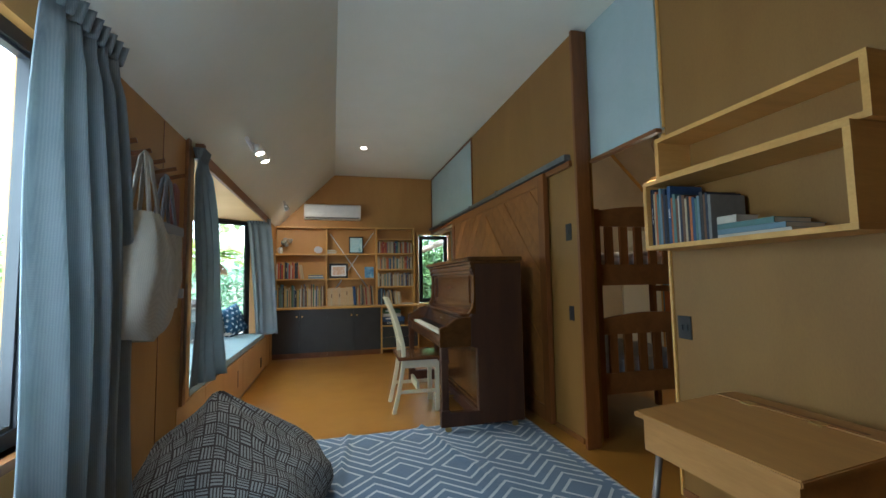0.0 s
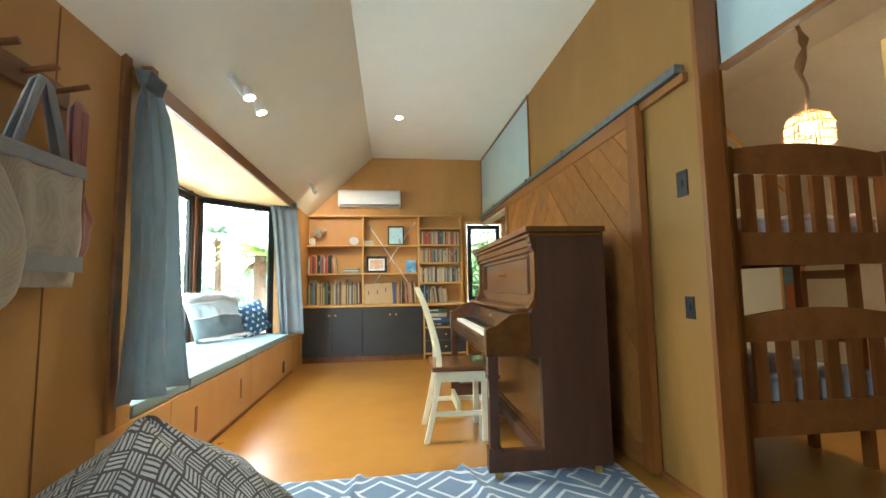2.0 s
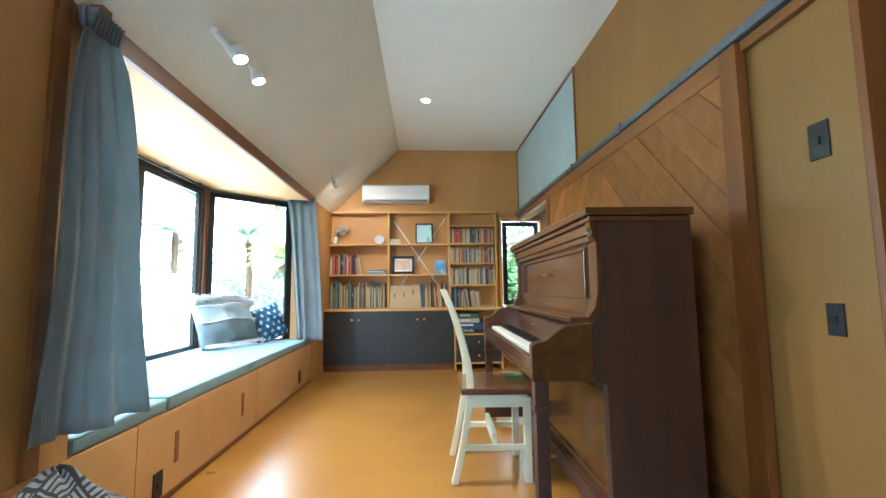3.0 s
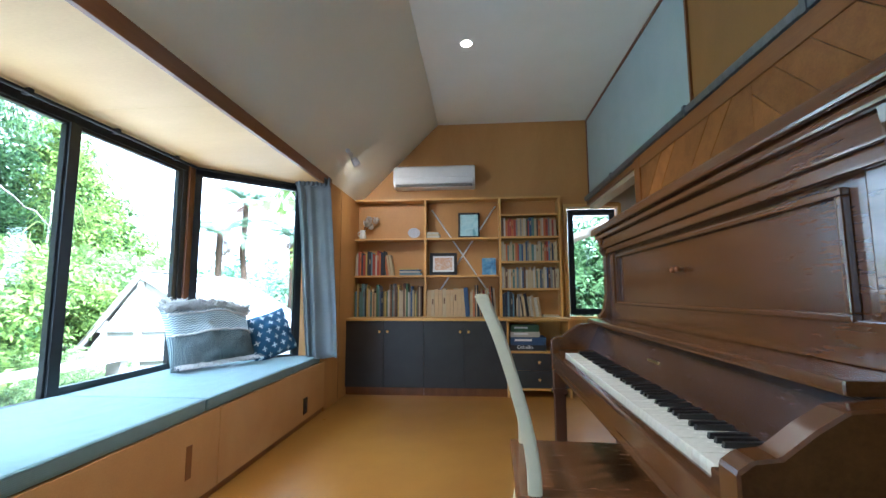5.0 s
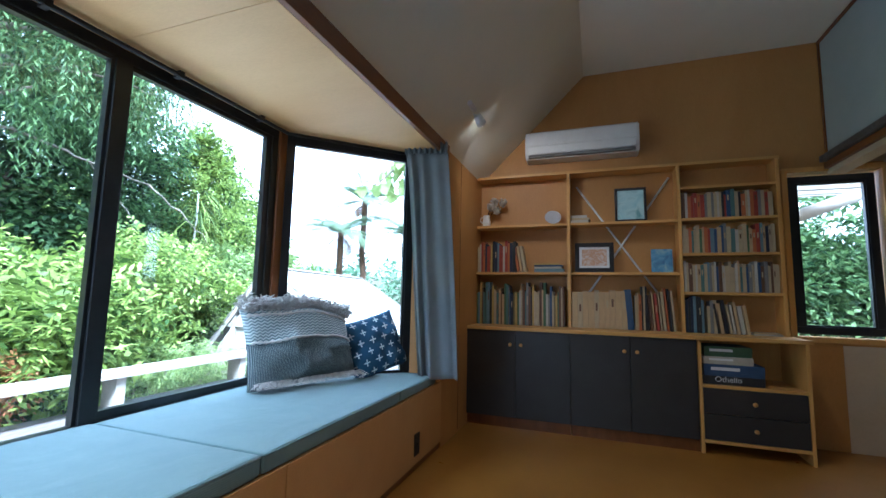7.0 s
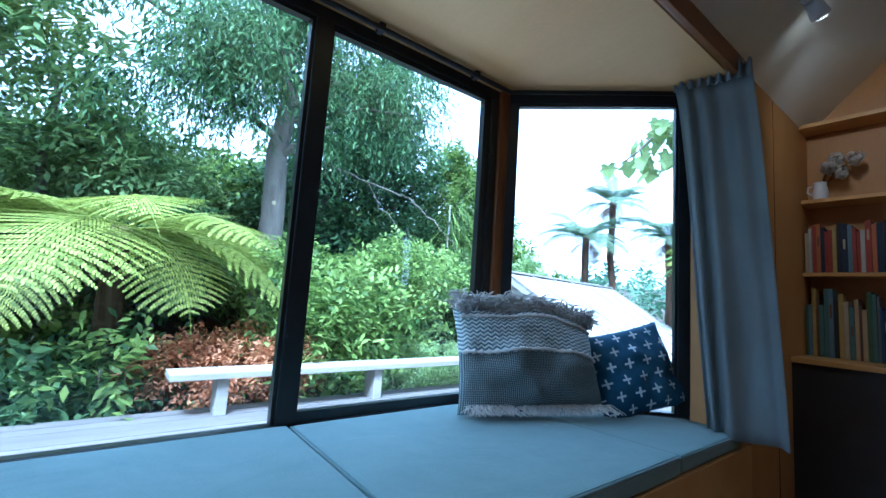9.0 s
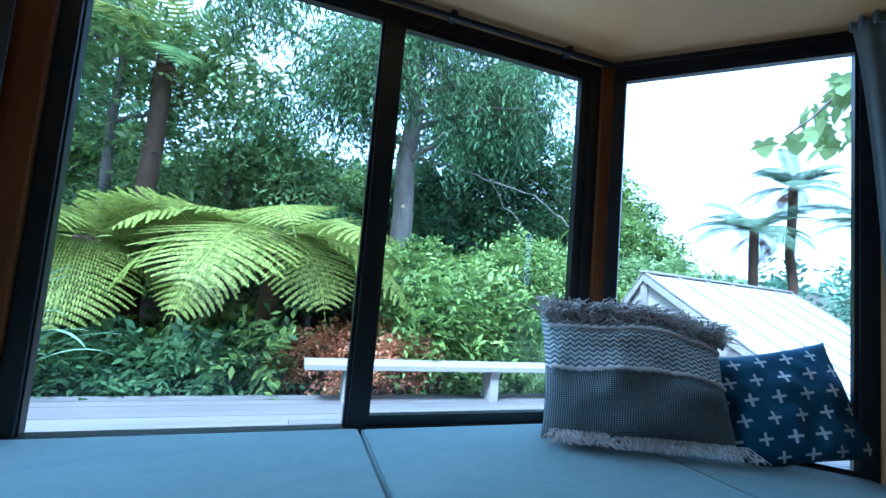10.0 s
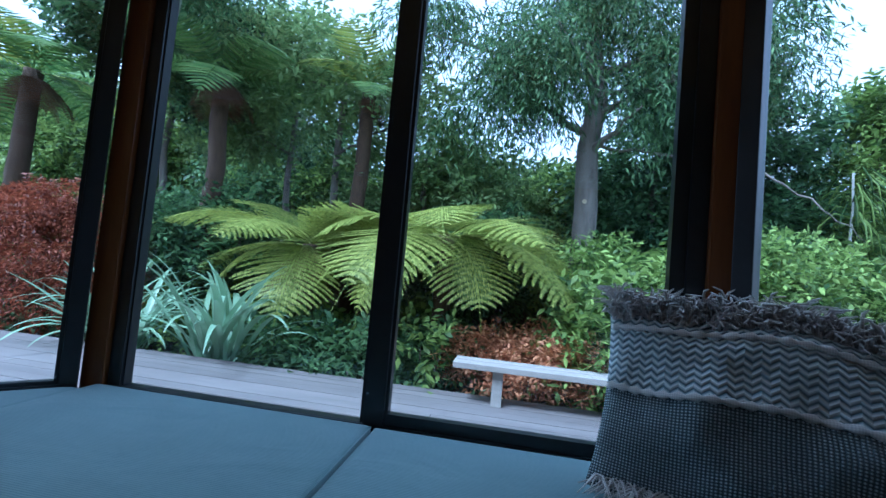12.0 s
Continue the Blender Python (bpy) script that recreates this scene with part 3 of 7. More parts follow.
window("window_1", "black aluminium bay window of two panes over the seat", (-1.135, 5.545), (-1.135, 7.41), 0.44, 1.985, [0.512], insets=((0.056, 0.051, 0.045, 0.064), (0.042, 0.086, 0.09, 0.07)))
window("window_2", "black aluminium angled bay window beside a curtain", (-1.108, 7.482), (-0.50, 8.075), 0.44, 1.985, [], insets=((0.048, 0.062, 0.062, 0.062),))
window("window_3", "black aluminium angled bay window at the near end", (-1.09, 5.45), (-0.50, 4.90), 0.44, 1.985, [])
window("window_4", "black aluminium window behind a drawn curtain", (XL - 0.06, W0), (XL - 0.06, W1), WZ0, WZ1, [0.5])
w5 = window("window_5", "small black window in the end wall", (V0 + 0.02, YF + 0.06), (V1 - 0.02, YF + 0.06), VZ0 + 0.02, VZ1 - 0.02, [])
bm = bmesh.new()
rect_frame(bm, V0 - 0.035, VZ0 - 0.035, V1 + 0.035, VZ1 + 0.035, 0.035, lambda a, b, c, d: box(bm, a, YF - 0.02, b, c, YF + 0.03, d, 0.002))
setting("trim_window", bm, "pine_z", "honey timber reveal round the small window")
for y in (7.455, 5.495):
    setting("corner_post", boxes((-1.16, y - 0.045, 0.43, -1.095, y + 0.045, 1.985), bevel=0.006), "rimu", "red-brown timber corner post of the bay")
rail = thing("curtain_rail", "dark curtain track along the head of the bay window", "curtain rail", kind="structure")
bm = bmesh.new()
tube(bm, [(-0.45, 4.97, 1.965), (-1.05, 5.52, 1.965), (-1.05, 7.42, 1.965), (-0.45, 8.03, 1.965)], 0.011, 6)
part("track", bm, "black", rail)
for y in (5.7, 6.2, 6.7, 7.2):
    part("bracket", boxes((-1.08, y - 0.012, 1.955, -1.04, y + 0.012, 1.985)), "black", rail)
setting("sill_near_window", boxes((XL - 0.14, W0 - 0.03, WZ0 - 0.03, XL + 0.03, W1 + 0.03, WZ0)), "rimu_y", "timber sill")

# sliding door with chevron planks, on its track
track = thing("sliding_door_track", "galvanised steel sliding door track with seams", "door track", kind="structure")
part("rail", boxes((XR - 0.055, 4.60, 2.014, XR - 0.002, 9.12, 2.058), bevel=0.006), "steel", track)
for y in (5.95, 6.85, 8.2):
    part("joint_clip", boxes((XR - 0.059, y, 2.006, XR - 0.0015, y + 0.03, 2.069)), "steel", track)
part("backing_board", boxes((XR - 0.03, 4.58, 1.965, XR - 0.006, 9.12, 2.008)), "rimu_y", track)
door = thing("door_1", "oiled timber sliding door with chevron planks, slid open", "door", Matrix.Translation((XR - 0.035, 0, 0)), kind="structure")
D0, D1, DZ0, DZ1 = 4.935, 7.64, 0.02, 2.0
part("stile", boxes((-0.022, D0, DZ0, 0.022, D0 + 0.10, DZ1), bevel=0.003), "rimu", door)
part("stile", boxes((-0.022, D1 - 0.10, DZ0, 0.022, D1, DZ1), bevel=0.003), "rimu", door)
part("rail", boxes((-0.02, D0 + 0.1, DZ1 - 0.09, 0.02, D1 - 0.1, DZ1)), "rimu_y", door)
part("rail", boxes((-0.02, D0 + 0.1, DZ0, 0.02, D1 - 0.1, DZ0 + 0.12)), "rimu_y", door)
part("panel_back", boxes((0.006, D0 + 0.1, DZ0 + 0.12, 0.016, D1 - 0.1, DZ1 - 0.09)), "rimu", door)


def clip_poly(poly, test):
    out = []
    for p, q in zip(poly, poly[1:] + poly[:1]):
        a, b = test(p), test(q)
        if a >= 0:
            out.append(p)
        if (a >= 0) != (b >= 0):
            t = a / (a - b)
            out.append((p[0] + t * (q[0] - p[0]), p[1] + t * (q[1] - p[1])))
    return out


y0, y1, z0, z1 = D0 + 0.1, D1 - 0.1, DZ0 + 0.12, DZ1 - 0.09
mid = (y0 + y1) / 2
for (ya, yb, sgn) in ((y0, mid, 1), (mid, y1, -1)):
    for i in range(-20, 40):
        s0, s1 = i * 0.135 + 0.0015, (i + 1) * 0.135 - 0.0015
        cell = [(ya + 0.001, z0), (yb - 0.001, z0), (yb - 0.001, z1), (ya + 0.001, z1)]
        k = lambda p: (p[1] - z0 - sgn * (p[0] - mid)) * 0.7071
        cell = clip_poly(cell, lambda p: k(p) - s0)
        cell = clip_poly(cell, lambda p: s1 - k(p)) if len(cell) > 2 else cell
        if len(cell) > 2:
            area = abs(sum(a[0] * b[1] - b[0] * a[1] for a, b in zip(cell, cell[1:] + cell[:1]))) / 2
            if area > 0.002:
                bm = bmesh.new()
                turn = Matrix.Rotation(radians(sgn * 45 + 90), 4, "X") @ Matrix.Identity(4)
                prism(bm, cell, -0.012 - 0.0012 * (i % 3), 0.006, "x")
                pl = part("plank", bm, "plank", door)

# ---- outlets, switches ----
def plate(x, y, z, w, h, face, label, rockers=1):
    t = thing("wall_switch" if "switch" in label else "power_outlet", label, "switch" if "switch" in label else "outlet", pose(x, y, z, 0, 0, face))
    part("plate", boxes((-0.006, -w / 2, -h / 2, 0.001, w / 2, h / 2), bevel=0.002), "plate", t)
    for i in range(rockers):
        u = (i - (rockers - 1) / 2) * w / max(rockers, 1) * 0.8
        part("rocker", boxes((-0.011, u - 0.008, -0.014, -0.005, u + 0.008, 0.014), bevel=0.002), "black", t)


plate(XR, 4.665, 1.49, 0.075, 0.125, 0, "dark wall switch plate on pale ply")
plate(XR, 4.665, 0.893, 0.06, 0.105, 0, "dark oval door pull switch on pale ply", 1)
plate(2.40, 3.735, 0.88, 0.085, 0.12, 0, "dark double power outlet on the ply wall", 2)
plate(XL, 5.46, 0.11, 0.07, 0.12, 180, "dark power outlet low on the seat front", 1)
plate(XL, 7.735, 0.15, 0.07, 0.12, 180, "dark power outlet low on the seat front", 1)
plate(2.76, YF - 0.001, 1.335, 0.075, 0.115, 90, "dark wall switch in the bunk room")


# ---- furniture ----
def knob(parent, x, y, z, material="brass", r=0.014, d=(0, -1, 0)):
    bm = bmesh.new()
    p, v = Vector((x, y, z)), Vector(d)
    tube(bm, [p, p + v * 0.012, p + v * 0.016, p + v * 0.024, p + v * 0.028], [r * 0.45, r * 0.45, r, r, r * 0.6], 10)
    return part("knob", bm, material, parent)


def upright_piano():
    t = thing("upright_piano", "old dark walnut upright piano with its fall open", "piano", pose(1.39, 5.035, 0, 0, 0, -1.2))
    W, B = 1.62, 0.675          # along the wall, depth
    cheek = [(0.0, 0.635), (0.0, 0.775), (0.02, 0.79), (0.055, 0.795), (0.10, 0.83), (0.14, 0.855), (0.25, 0.865), (0.25, 0.635)]
    for y0, y1 in ((0.0, 0.05), (W - 0.05, W)):
        bm = bmesh.new()
        prism(bm, [(0.30, 0.05), (B, 0.05), (B, 1.295), (0.285, 1.295), (0.258, 1.22), (0.29, 1.17), (0.29, 0.93), (0.25, 0.865), (0.25, 0.635), (0.30, 0.62)], y0, y1)
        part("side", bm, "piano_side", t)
        bm = bmesh.new()
        prism(bm, cheek, y0, y1)
        bmesh.ops.bevel(bm, geom=bm.edges[:], offset=0.004, segments=1, affect="EDGES")
        part("cheek", bm, "piano", t)
        c = (y0 + y1) / 2
        bm = bmesh.new()
        for a, b, h in ((0.15, 0.17, 0.036), (0.17, 0.52, 0.026), (0.52, 0.545, 0.034), (0.545, 0.635, 0.028)):
            box(bm, 0.036 - h, c - h, a, 0.036 + h, c + h, b, 0.003)
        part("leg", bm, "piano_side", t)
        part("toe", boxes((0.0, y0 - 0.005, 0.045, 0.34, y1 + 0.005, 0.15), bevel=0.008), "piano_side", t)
        bm = bmesh.new()
        tube(bm, [(0.06, c - 0.012, 0.024), (0.06, c + 0.012, 0.024)], 0.024, 12)
        tube(bm, [(0.06, c, 0.03), (0.06, c, 0.05)], 0.008, 8)
        part("castor", bm, "brass", t)
        bm = bmesh.new()
        tube(bm, [(0.60, c - 0.012, 0.024), (0.60, c + 0.012, 0.024)], 0.024, 12)
        tube(bm, [(0.60, c, 0.03), (0.60, c, 0.05)], 0.008, 8)
        part("castor", bm, "brass", t)
        # curved bracket on the front of the upper case
        bm = bmesh.new()
        prism(bm, [(0.29, 1.295), (0.25, 1.295), (0.257, 1.25), (0.277, 1.21), (0.277, 1.0), (0.265, 0.93), (0.235, 0.885), (0.29, 0.885)], y0, y1 + 0.0)
        part("pilaster", bm, "piano", t)
    lid = bmesh.new()
    box(lid, 0.227, -0.03, 1.298, B, W + 0.03, 1.33, 0.006)
    box(lid, 0.243, -0.018, 1.275, B - 0.01, W + 0.018, 1.296, 0.006)
    part("lid", lid, "piano", t)
    part("keybed", boxes((0.005, 0.05, 0.635, 0.30, W - 0.05, 0.69), bevel=0.006), "piano", t)
    part("key_slip", boxes((0.002, 0.05, 0.66, 0.035, W - 0.05, 0.72), bevel=0.008), "piano", t)
    part("back", boxes((B - 0.05, 0.05, 0.05, B - 0.01, W - 0.05, 1.29)), "piano_side", t)
    up = bmesh.new()
    box(up, 0.302, 0.05, 0.885, 0.33, W - 0.05, 1.275)
    rect_frame(up, 0.05, 0.885, W - 0.05, 1.275, 0.075, lambda a, b, c, d: box(up, 0.29, a, b, 0.304, c, d, 0.003))
    upper = part("upper_panel", up, "piano", t)
    for y0, y1 in ((0.17, W - 0.17),):
        bm = bmesh.new()
        rect_frame(bm, y0, 0.955, y1, 1.185, 0.014, lambda a, b, c, d: box(bm, 0.286, a, b, 0.304, c, d, 0.004))
        part("panel_moulding", bm, "piano", upper)
    part("cornice", boxes((0.262, 0.05, 1.228, 0.3, W - 0.05, 1.274), (0.272, 0.05, 1.2, 0.3, W - 0.05, 1.2275), bevel=0.005), "piano", t)
    part("music_ledge", boxes((0.175, 0.05, 0.862, 0.34, W - 0.05, 0.884), bevel=0.006), "piano", t)
    for y in (W / 2 - 0.012, W / 2 + 0.02):
        knob(t, 0.302, y, 1.08, "rimu", 0.009, (-1, 0, 0))
    fall = bmesh.new()
    prism(fall, [(0.175, 0.735), (0.19, 0.735), (0.255, 0.86), (0.235, 0.862)], 0.05, W - 0.05)
    fallboard = part("fallboard", fall, "piano_dark", t)
    part("name_plate", boxes((0.196, W / 2 - 0.04, 0.79, 0.215, W / 2 + 0.04, 0.797)), "brass", fallboard, "small worn brass plate")
    part("key_block", boxes((0.03, 0.05, 0.69, 0.24, 0.135, 0.735), bevel=0.006), "piano", t)
    part("key_block", boxes((0.03, W - 0.135, 0.69, 0.24, W - 0.05, 0.735), bevel=0.006), "piano", t)
    low = bmesh.new()
    box(low, 0.33, 0.05, 0.10, 0.35, W - 0.05, 0.63)
    rect_frame(low, 0.05, 0.10, W - 0.05, 0.63, 0.07, lambda a, b, c, d: box(low, 0.318, a, b, 0.332, c, d, 0.003))
    part("lower_panel", low, "piano", t)
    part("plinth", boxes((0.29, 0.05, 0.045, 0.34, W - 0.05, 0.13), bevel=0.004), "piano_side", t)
    for y in (W / 2 - 0.07, W / 2 + 0.07):
        bm = bmesh.new()
        tube(bm, [(0.33, y, 0.07), (0.22, y, 0.075), (0.17, y, 0.06), (0.14, y, 0.055)], [0.009, 0.009, 0.02, 0.016], 8)
        part("pedal", bm, "brass", t)
    n, y0 = 52, 0.137
    kw = (W - 2 * y0) / n
    bm = bmesh.new()
    box(bm, 0.05, 0.0006, 0.692, 0.20, kw - 0.0006, 0.728, 0.0015)
    white = part("white_key", bm, "ivory", t)
    white.matrix_basis = Matrix.Translation((0, y0, 0))
    for i in range(1, n):
        share("white_key", white.data, t, Matrix.Translation((0, y0 + i * kw, 0.0005 * math.sin(i * 2.3))))
    bm = bmesh.new()
    prism(bm, [(0.102, 0.72), (0.106, 0.738), (0.20, 0.74), (0.20, 0.72)], -0.0048, 0.0048)
    blk = None
    for i in range(1, n):
        if (i % 7) in (1, 2, 4, 5, 6):
            m = Matrix.Translation((0, y0 + i * kw, 0))
            if blk is None:
                blk = part("black_key", bm, "ebony", t, m=m)
            else:
                share("black_key", blk.data, t, m)
    return t


def dining_chair(m):
    t = thing("dining_chair", "cream painted slat-back chair with a brown timber seat", "chair", m)
    # local x points from the back to the front of the seat, y across
    W = 0.43
    spine = [(0.0, 0.0), (0.05, 0.22), (0.085, 0.45), (0.075, 0.62), (0.012, 0.85), (-0.052, 1.005)]

    def swept(y0, y1, pts, thick):
        bm = bmesh.new()
        rows = [[bm.verts.new((x + o, W / 2 + (y - W / 2) * (1 - 0.26 * max(0, z - 0.5) / 0.5), z)) for o, y in ((0, y0), (thick, y0), (thick, y1), (0, y1))] for x, z in pts]
        for a, b in zip(rows, rows[1:]):
            for k in range(4):
                bm.faces.new((a[k], a[(k + 1) % 4], b[(k + 1) % 4], b[k]))
        bm.faces.new(rows[0][::-1]), bm.faces.new(rows[-1])
        bmesh.ops.recalc_face_normals(bm, faces=bm.faces[:])
        bmesh.ops.bevel(bm, geom=[e for e in bm.edges if e.is_manifold and e.calc_face_angle() > 0.6], offset=0.005, segments=2, affect="EDGES")
        return bm

    def fine(pts, k=5):
        out = []
        for i in range(len(pts) - 1):
            p0, p1, p2, p3 = (Vector(pts[max(0, min(len(pts) - 1, j))]) for j in (i - 1, i, i + 1, i + 2))
            for s in range(k):
                u = s / k
                out.append(tuple(0.5 * ((2 * p1) + (p2 - p0) * u + (2 * p0 - 5 * p1 + 4 * p2 - p3) * u * u + (3 * p1 - p0 - 3 * p2 + p3) * u ** 3)))
        return out + [pts[-1]]

    sp = fine(spine)
    for y in (0.0, W - 0.038):
        part("back_leg", swept(y, y + 0.038, sp, 0.036), "cream_chair", t)
    for y in (0.012, W - 0.05):
        part("front_leg", boxes((0.385, y, 0, 0.423, y + 0.038, 0.43), bevel=0.005), "cream_chair", t)
    top = [p for p in sp if p[1] > 0.87]
    part("top_rail", swept(0.039, W - 0.039, [(x + 0.006, z - 0.008) for x, z in top], 0.022), "cream_chair", t)
    part("lower_rail", swept(0.039, W - 0.039, [(x + 0.006, z) for x, z in sp if 0.56 < z < 0.63], 0.022), "cream_chair", t)
    for i in range(5):
        y = 0.066 + i * 0.063
        part("slat", swept(y, y + 0.032, [(x + 0.01, z) for x, z in sp if 0.58 < z < 0.9], 0.012), "cream_chair", t)
    seat = bmesh.new()
    box(seat, 0.055, -0.012, 0.452, 0.455, W + 0.012, 0.485, 0.012)
    part("seat", seat, "chair_seat", t, "brown timber seat with a worn shine")
    for y in (0.012, W - 0.034):
        part("apron", boxes((0.10, y, 0.385, 0.395, y + 0.022, 0.452)), "cream_chair", t)
        part("stretcher", boxes((0.05, y, 0.165, 0.395, y + 0.02, 0.195), bevel=0.003), "cream_chair", t)
    part("front_apron", boxes((0.395, 0.05, 0.385, 0.415, W - 0.05, 0.452)), "cream_chair", t)
    part("stretcher", boxes((0.22, 0.034, 0.185, 0.245, W - 0.034, 0.25), bevel=0.003), "cream_chair", t)
    return t


upright_piano()
dining_chair(pose(1.10, 5.61, 0, 0, 0, -2))

# ---- bookcase wall ----
CX0, CX1, CY0, CY1 = -0.31, 1.955, 8.985, 9.148
case = thing("bookcase", "honey pine bookcase standing on a long cabinet", "bookcase", Matrix.Translation((0, 0, 0)))
Z0, Z1 = 0.765, 2.03
for x in (CX0, 0.489, 1.30, CX1 - 0.024):
    part("upright", boxes((x, CY0, Z0, x + 0.024, CY1, Z1), bevel=0.002), "pine_z", case)
part("top_board", boxes((CX0 - 0.004, CY0 - 0.004, Z1, CX1 + 0.004, CY1, Z1 + 0.022), bevel=0.002), "pine", case)
part("back_panel", boxes((CX0 + 0.02, CY1 - 0.006, Z0, CX1 - 0.02, CY1 - 0.001, Z1)), "wall", case)
for x0, x1, zs in ((CX0 + 0.024, 0.489, (1.19, 1.595)), (0.513, 1.30, (1.19, 1.595)), (1.324, CX1 - 0.024, (1.045, 1.335, 1.60, 1.845))):
    for z in zs:
        part("shelf", boxes((x0 + 0.001, CY0 + 0.002, z, x1 - 0.001, CY1 - 0.007, z + 0.02), bevel=0.0015), "pine", case)
for (xa, za), (xb, zb) in (((0.56, 1.95), (1.22, 0.97)), ((1.27, 1.98), (0.60, 0.97))):
    bm = bmesh.new()
    tube(bm, [(xa, CY1 - 0.012, za), (xb, CY1 - 0.012, zb)], 0.011, 4)
    part("cross_brace", bm, "white", case, "white painted cross brace")
BY = 8.735
cab = thing("long_cabinet", "low cabinet with slate-blue doors under a pine ledge", "cabinet")
part("ledge", boxes((-0.315, BY - 0.012, 0.738, 1.985, CY1, 0.763), bevel=0.003), "pine", cab, "honey pine ledge")
part("carcass", boxes((-0.30, BY + 0.02, 0.08, 1.345, CY1 - 0.002, 0.737)), "slate", cab)
part("plinth", boxes((-0.30, BY + 0.03, 0.0, 0.515, BY + 0.05, 0.08), (0.52, BY + 0.03, 0.0, 1.345, BY + 0.05, 0.08)), "rimu", cab)
for i, x in enumerate((-0.30, 0.108, 0.516, 0.924)):
    d = part("door", boxes((x + 0.002, BY, 0.082, x + 0.406, BY + 0.019, 0.735), bevel=0.002), "slate", cab)
    knob(d, x + (0.37 if i % 2 == 0 else 0.045), BY, 0.632, "pine")
part("divider", boxes((1.347, BY, 0.0, 1.367, CY1 - 0.002, 0.737)), "pine_z", cab)
side = thing("drawer_unit", "open pine unit with two slate-blue drawers", "drawer unit")
part("side_panel", boxes((1.945, BY + 0.002, 0.0, 1.965, CY1 - 0.003, 0.737)), "pine_z", side)
part("back_panel", boxes((1.37, CY1 - 0.012, 0.05, 1.944, CY1 - 0.004, 0.737)), "pine_z", side)
part("shelf", boxes((1.369, BY + 0.002, 0.425, 1.944, CY1 - 0.014, 0.443)), "pine", side)
part("bottom", boxes((1.369, BY + 0.002, 0.07, 1.944, CY1 - 0.014, 0.09)), "pine", side)
for z in (0.093, 0.26):
    d = part("drawer", boxes((1.37, BY + 0.003, z, 1.943, BY + 0.022, z + 0.163), bevel=0.002), "slate", side)
    knob(d, 1.655, BY + 0.003, z + 0.082, "pine")

# ---- books ----
BOOKS = {k: plain("cover_" + k, c, 0.55) for k, c in dict(red=(0.3, 0.045, 0.025), orange=(0.42, 0.125, 0.035), cream=(0.43, 0.345, 0.205), tan=(0.46, 0.325, 0.165), blue=(0.03, 0.07, 0.15), sky=(0.13, 0.21, 0.25), navy=(0.014, 0.022, 0.045), black=(0.02, 0.02, 0.022), green=(0.065, 0.13, 0.06), white=(0.45, 0.42, 0.34), teal=(0.085, 0.17, 0.155), yellow=(0.43, 0.3, 0.075), grey=(0.19, 0.185, 0.17), brown=(0.12, 0.06, 0.03), olive=(0.17, 0.14, 0.05)).items()}
M.update({"cover_" + k: v for k, v in BOOKS.items()})
rnd = random.Random(7)


def book(colour, m, thick, tall, deep, label, lettering=None, bar=True, group="books on the shelves"):
    """A book standing along local x by its thickness; its spine faces -y."""
    b = thing("book", label, "book", m, group)
    c = bmesh.new()
    box(c, 0, 0, 0, thick, 0.003, tall), box(c, 0, 0.003, 0, 0.002, deep, tall), box(c, thick - 0.002, 0.003, 0, thick, deep, tall)
    part("cover", c, "cover_" + colour, b)
    part("pages", boxes((0.0021, 0.0031, 0.003, thick - 0.0021, deep - 0.004, tall - 0.004)), "paper", b)
    if lettering:
        text_part(lettering, b, (thick / 2, -0.0008, tall * 0.52), min(0.6 * thick, 0.024), "white", True)
    elif bar and thick > 0.016 and rnd.random() < 0.4:
        a = tall * rnd.uniform(0.45, 0.7)
        part("spine_title", boxes((thick * 0.3, -0.0006, a, thick * 0.7, 0.0001, a + tall * 0.2)), rnd.choice(("cover_tan", "cover_cream", "cover_brown")), b)
    return b


def text_part(words, parent, at, size, material, down=False, flat=False, width=None, turn=0.0):
    c = bpy.data.curves.new("lettering", "FONT")
    c.body, c.size, c.extrude = words, size, 0.0006
    c.align_x, c.align_y = "CENTER", "CENTER"
    tmp = bpy.data.objects.new("lettering", c)
    scene.collection.objects.link(tmp)
    me = bpy.data.meshes.new_from_object(tmp.evaluated_get(bpy.context.evaluated_depsgraph_get()))
    bpy.data.objects.remove(tmp)
    me.materials.clear()
    me.materials.append(M[material])
    ob = new("lettering", me)
    ob.parent = parent
    ob.matrix_basis = Matrix.Translation(at) @ Matrix.Rotation(turn, 4, "Z") @ Matrix.Rotation(radians(90), 4, "X") @ (Matrix.Rotation(radians(-90), 4, "Z") if down else Matrix.Identity(4))
    return tagged(ob, "printed lettering")


def row(x, x_end, z, cols, tall, thick=(0.012, 0.026), lean=0.0, skip=0):
    i = 0
    while x < x_end - 0.02:
        w, h = rnd.uniform(*thick), rnd.uniform(*tall)
        col = cols[i % len(cols)] if rnd.random() < 0.75 else rnd.choice(cols)
        d = rnd.uniform(0.11, 0.128)
        ang = lean if x > x_end - 0.22 and lean else rnd.uniform(-0.6, 0.6) * 0
        book(col, pose(x, CY0 + 0.008 + rnd.uniform(0, 0.012), z + (0.001 if not ang else 0.001), 0, ang, 0), w, h, d, f"{col} covered book upright on a pine shelf")
        x += (w + 0.0015) / math.cos(radians(ang)) + (0.006 if ang else 0)
        i += 1


def lie(x, y, z, pile, label="closed book lying flat on a pine shelf"):
    for col, w, h, d in pile:
        b = book(col, Matrix.Translation((x + w, y, z)) @ Matrix.Rotation(radians(-90), 4, "Y"), h, w, d, label, bar=False)
        z += h + 0.0015
    return z


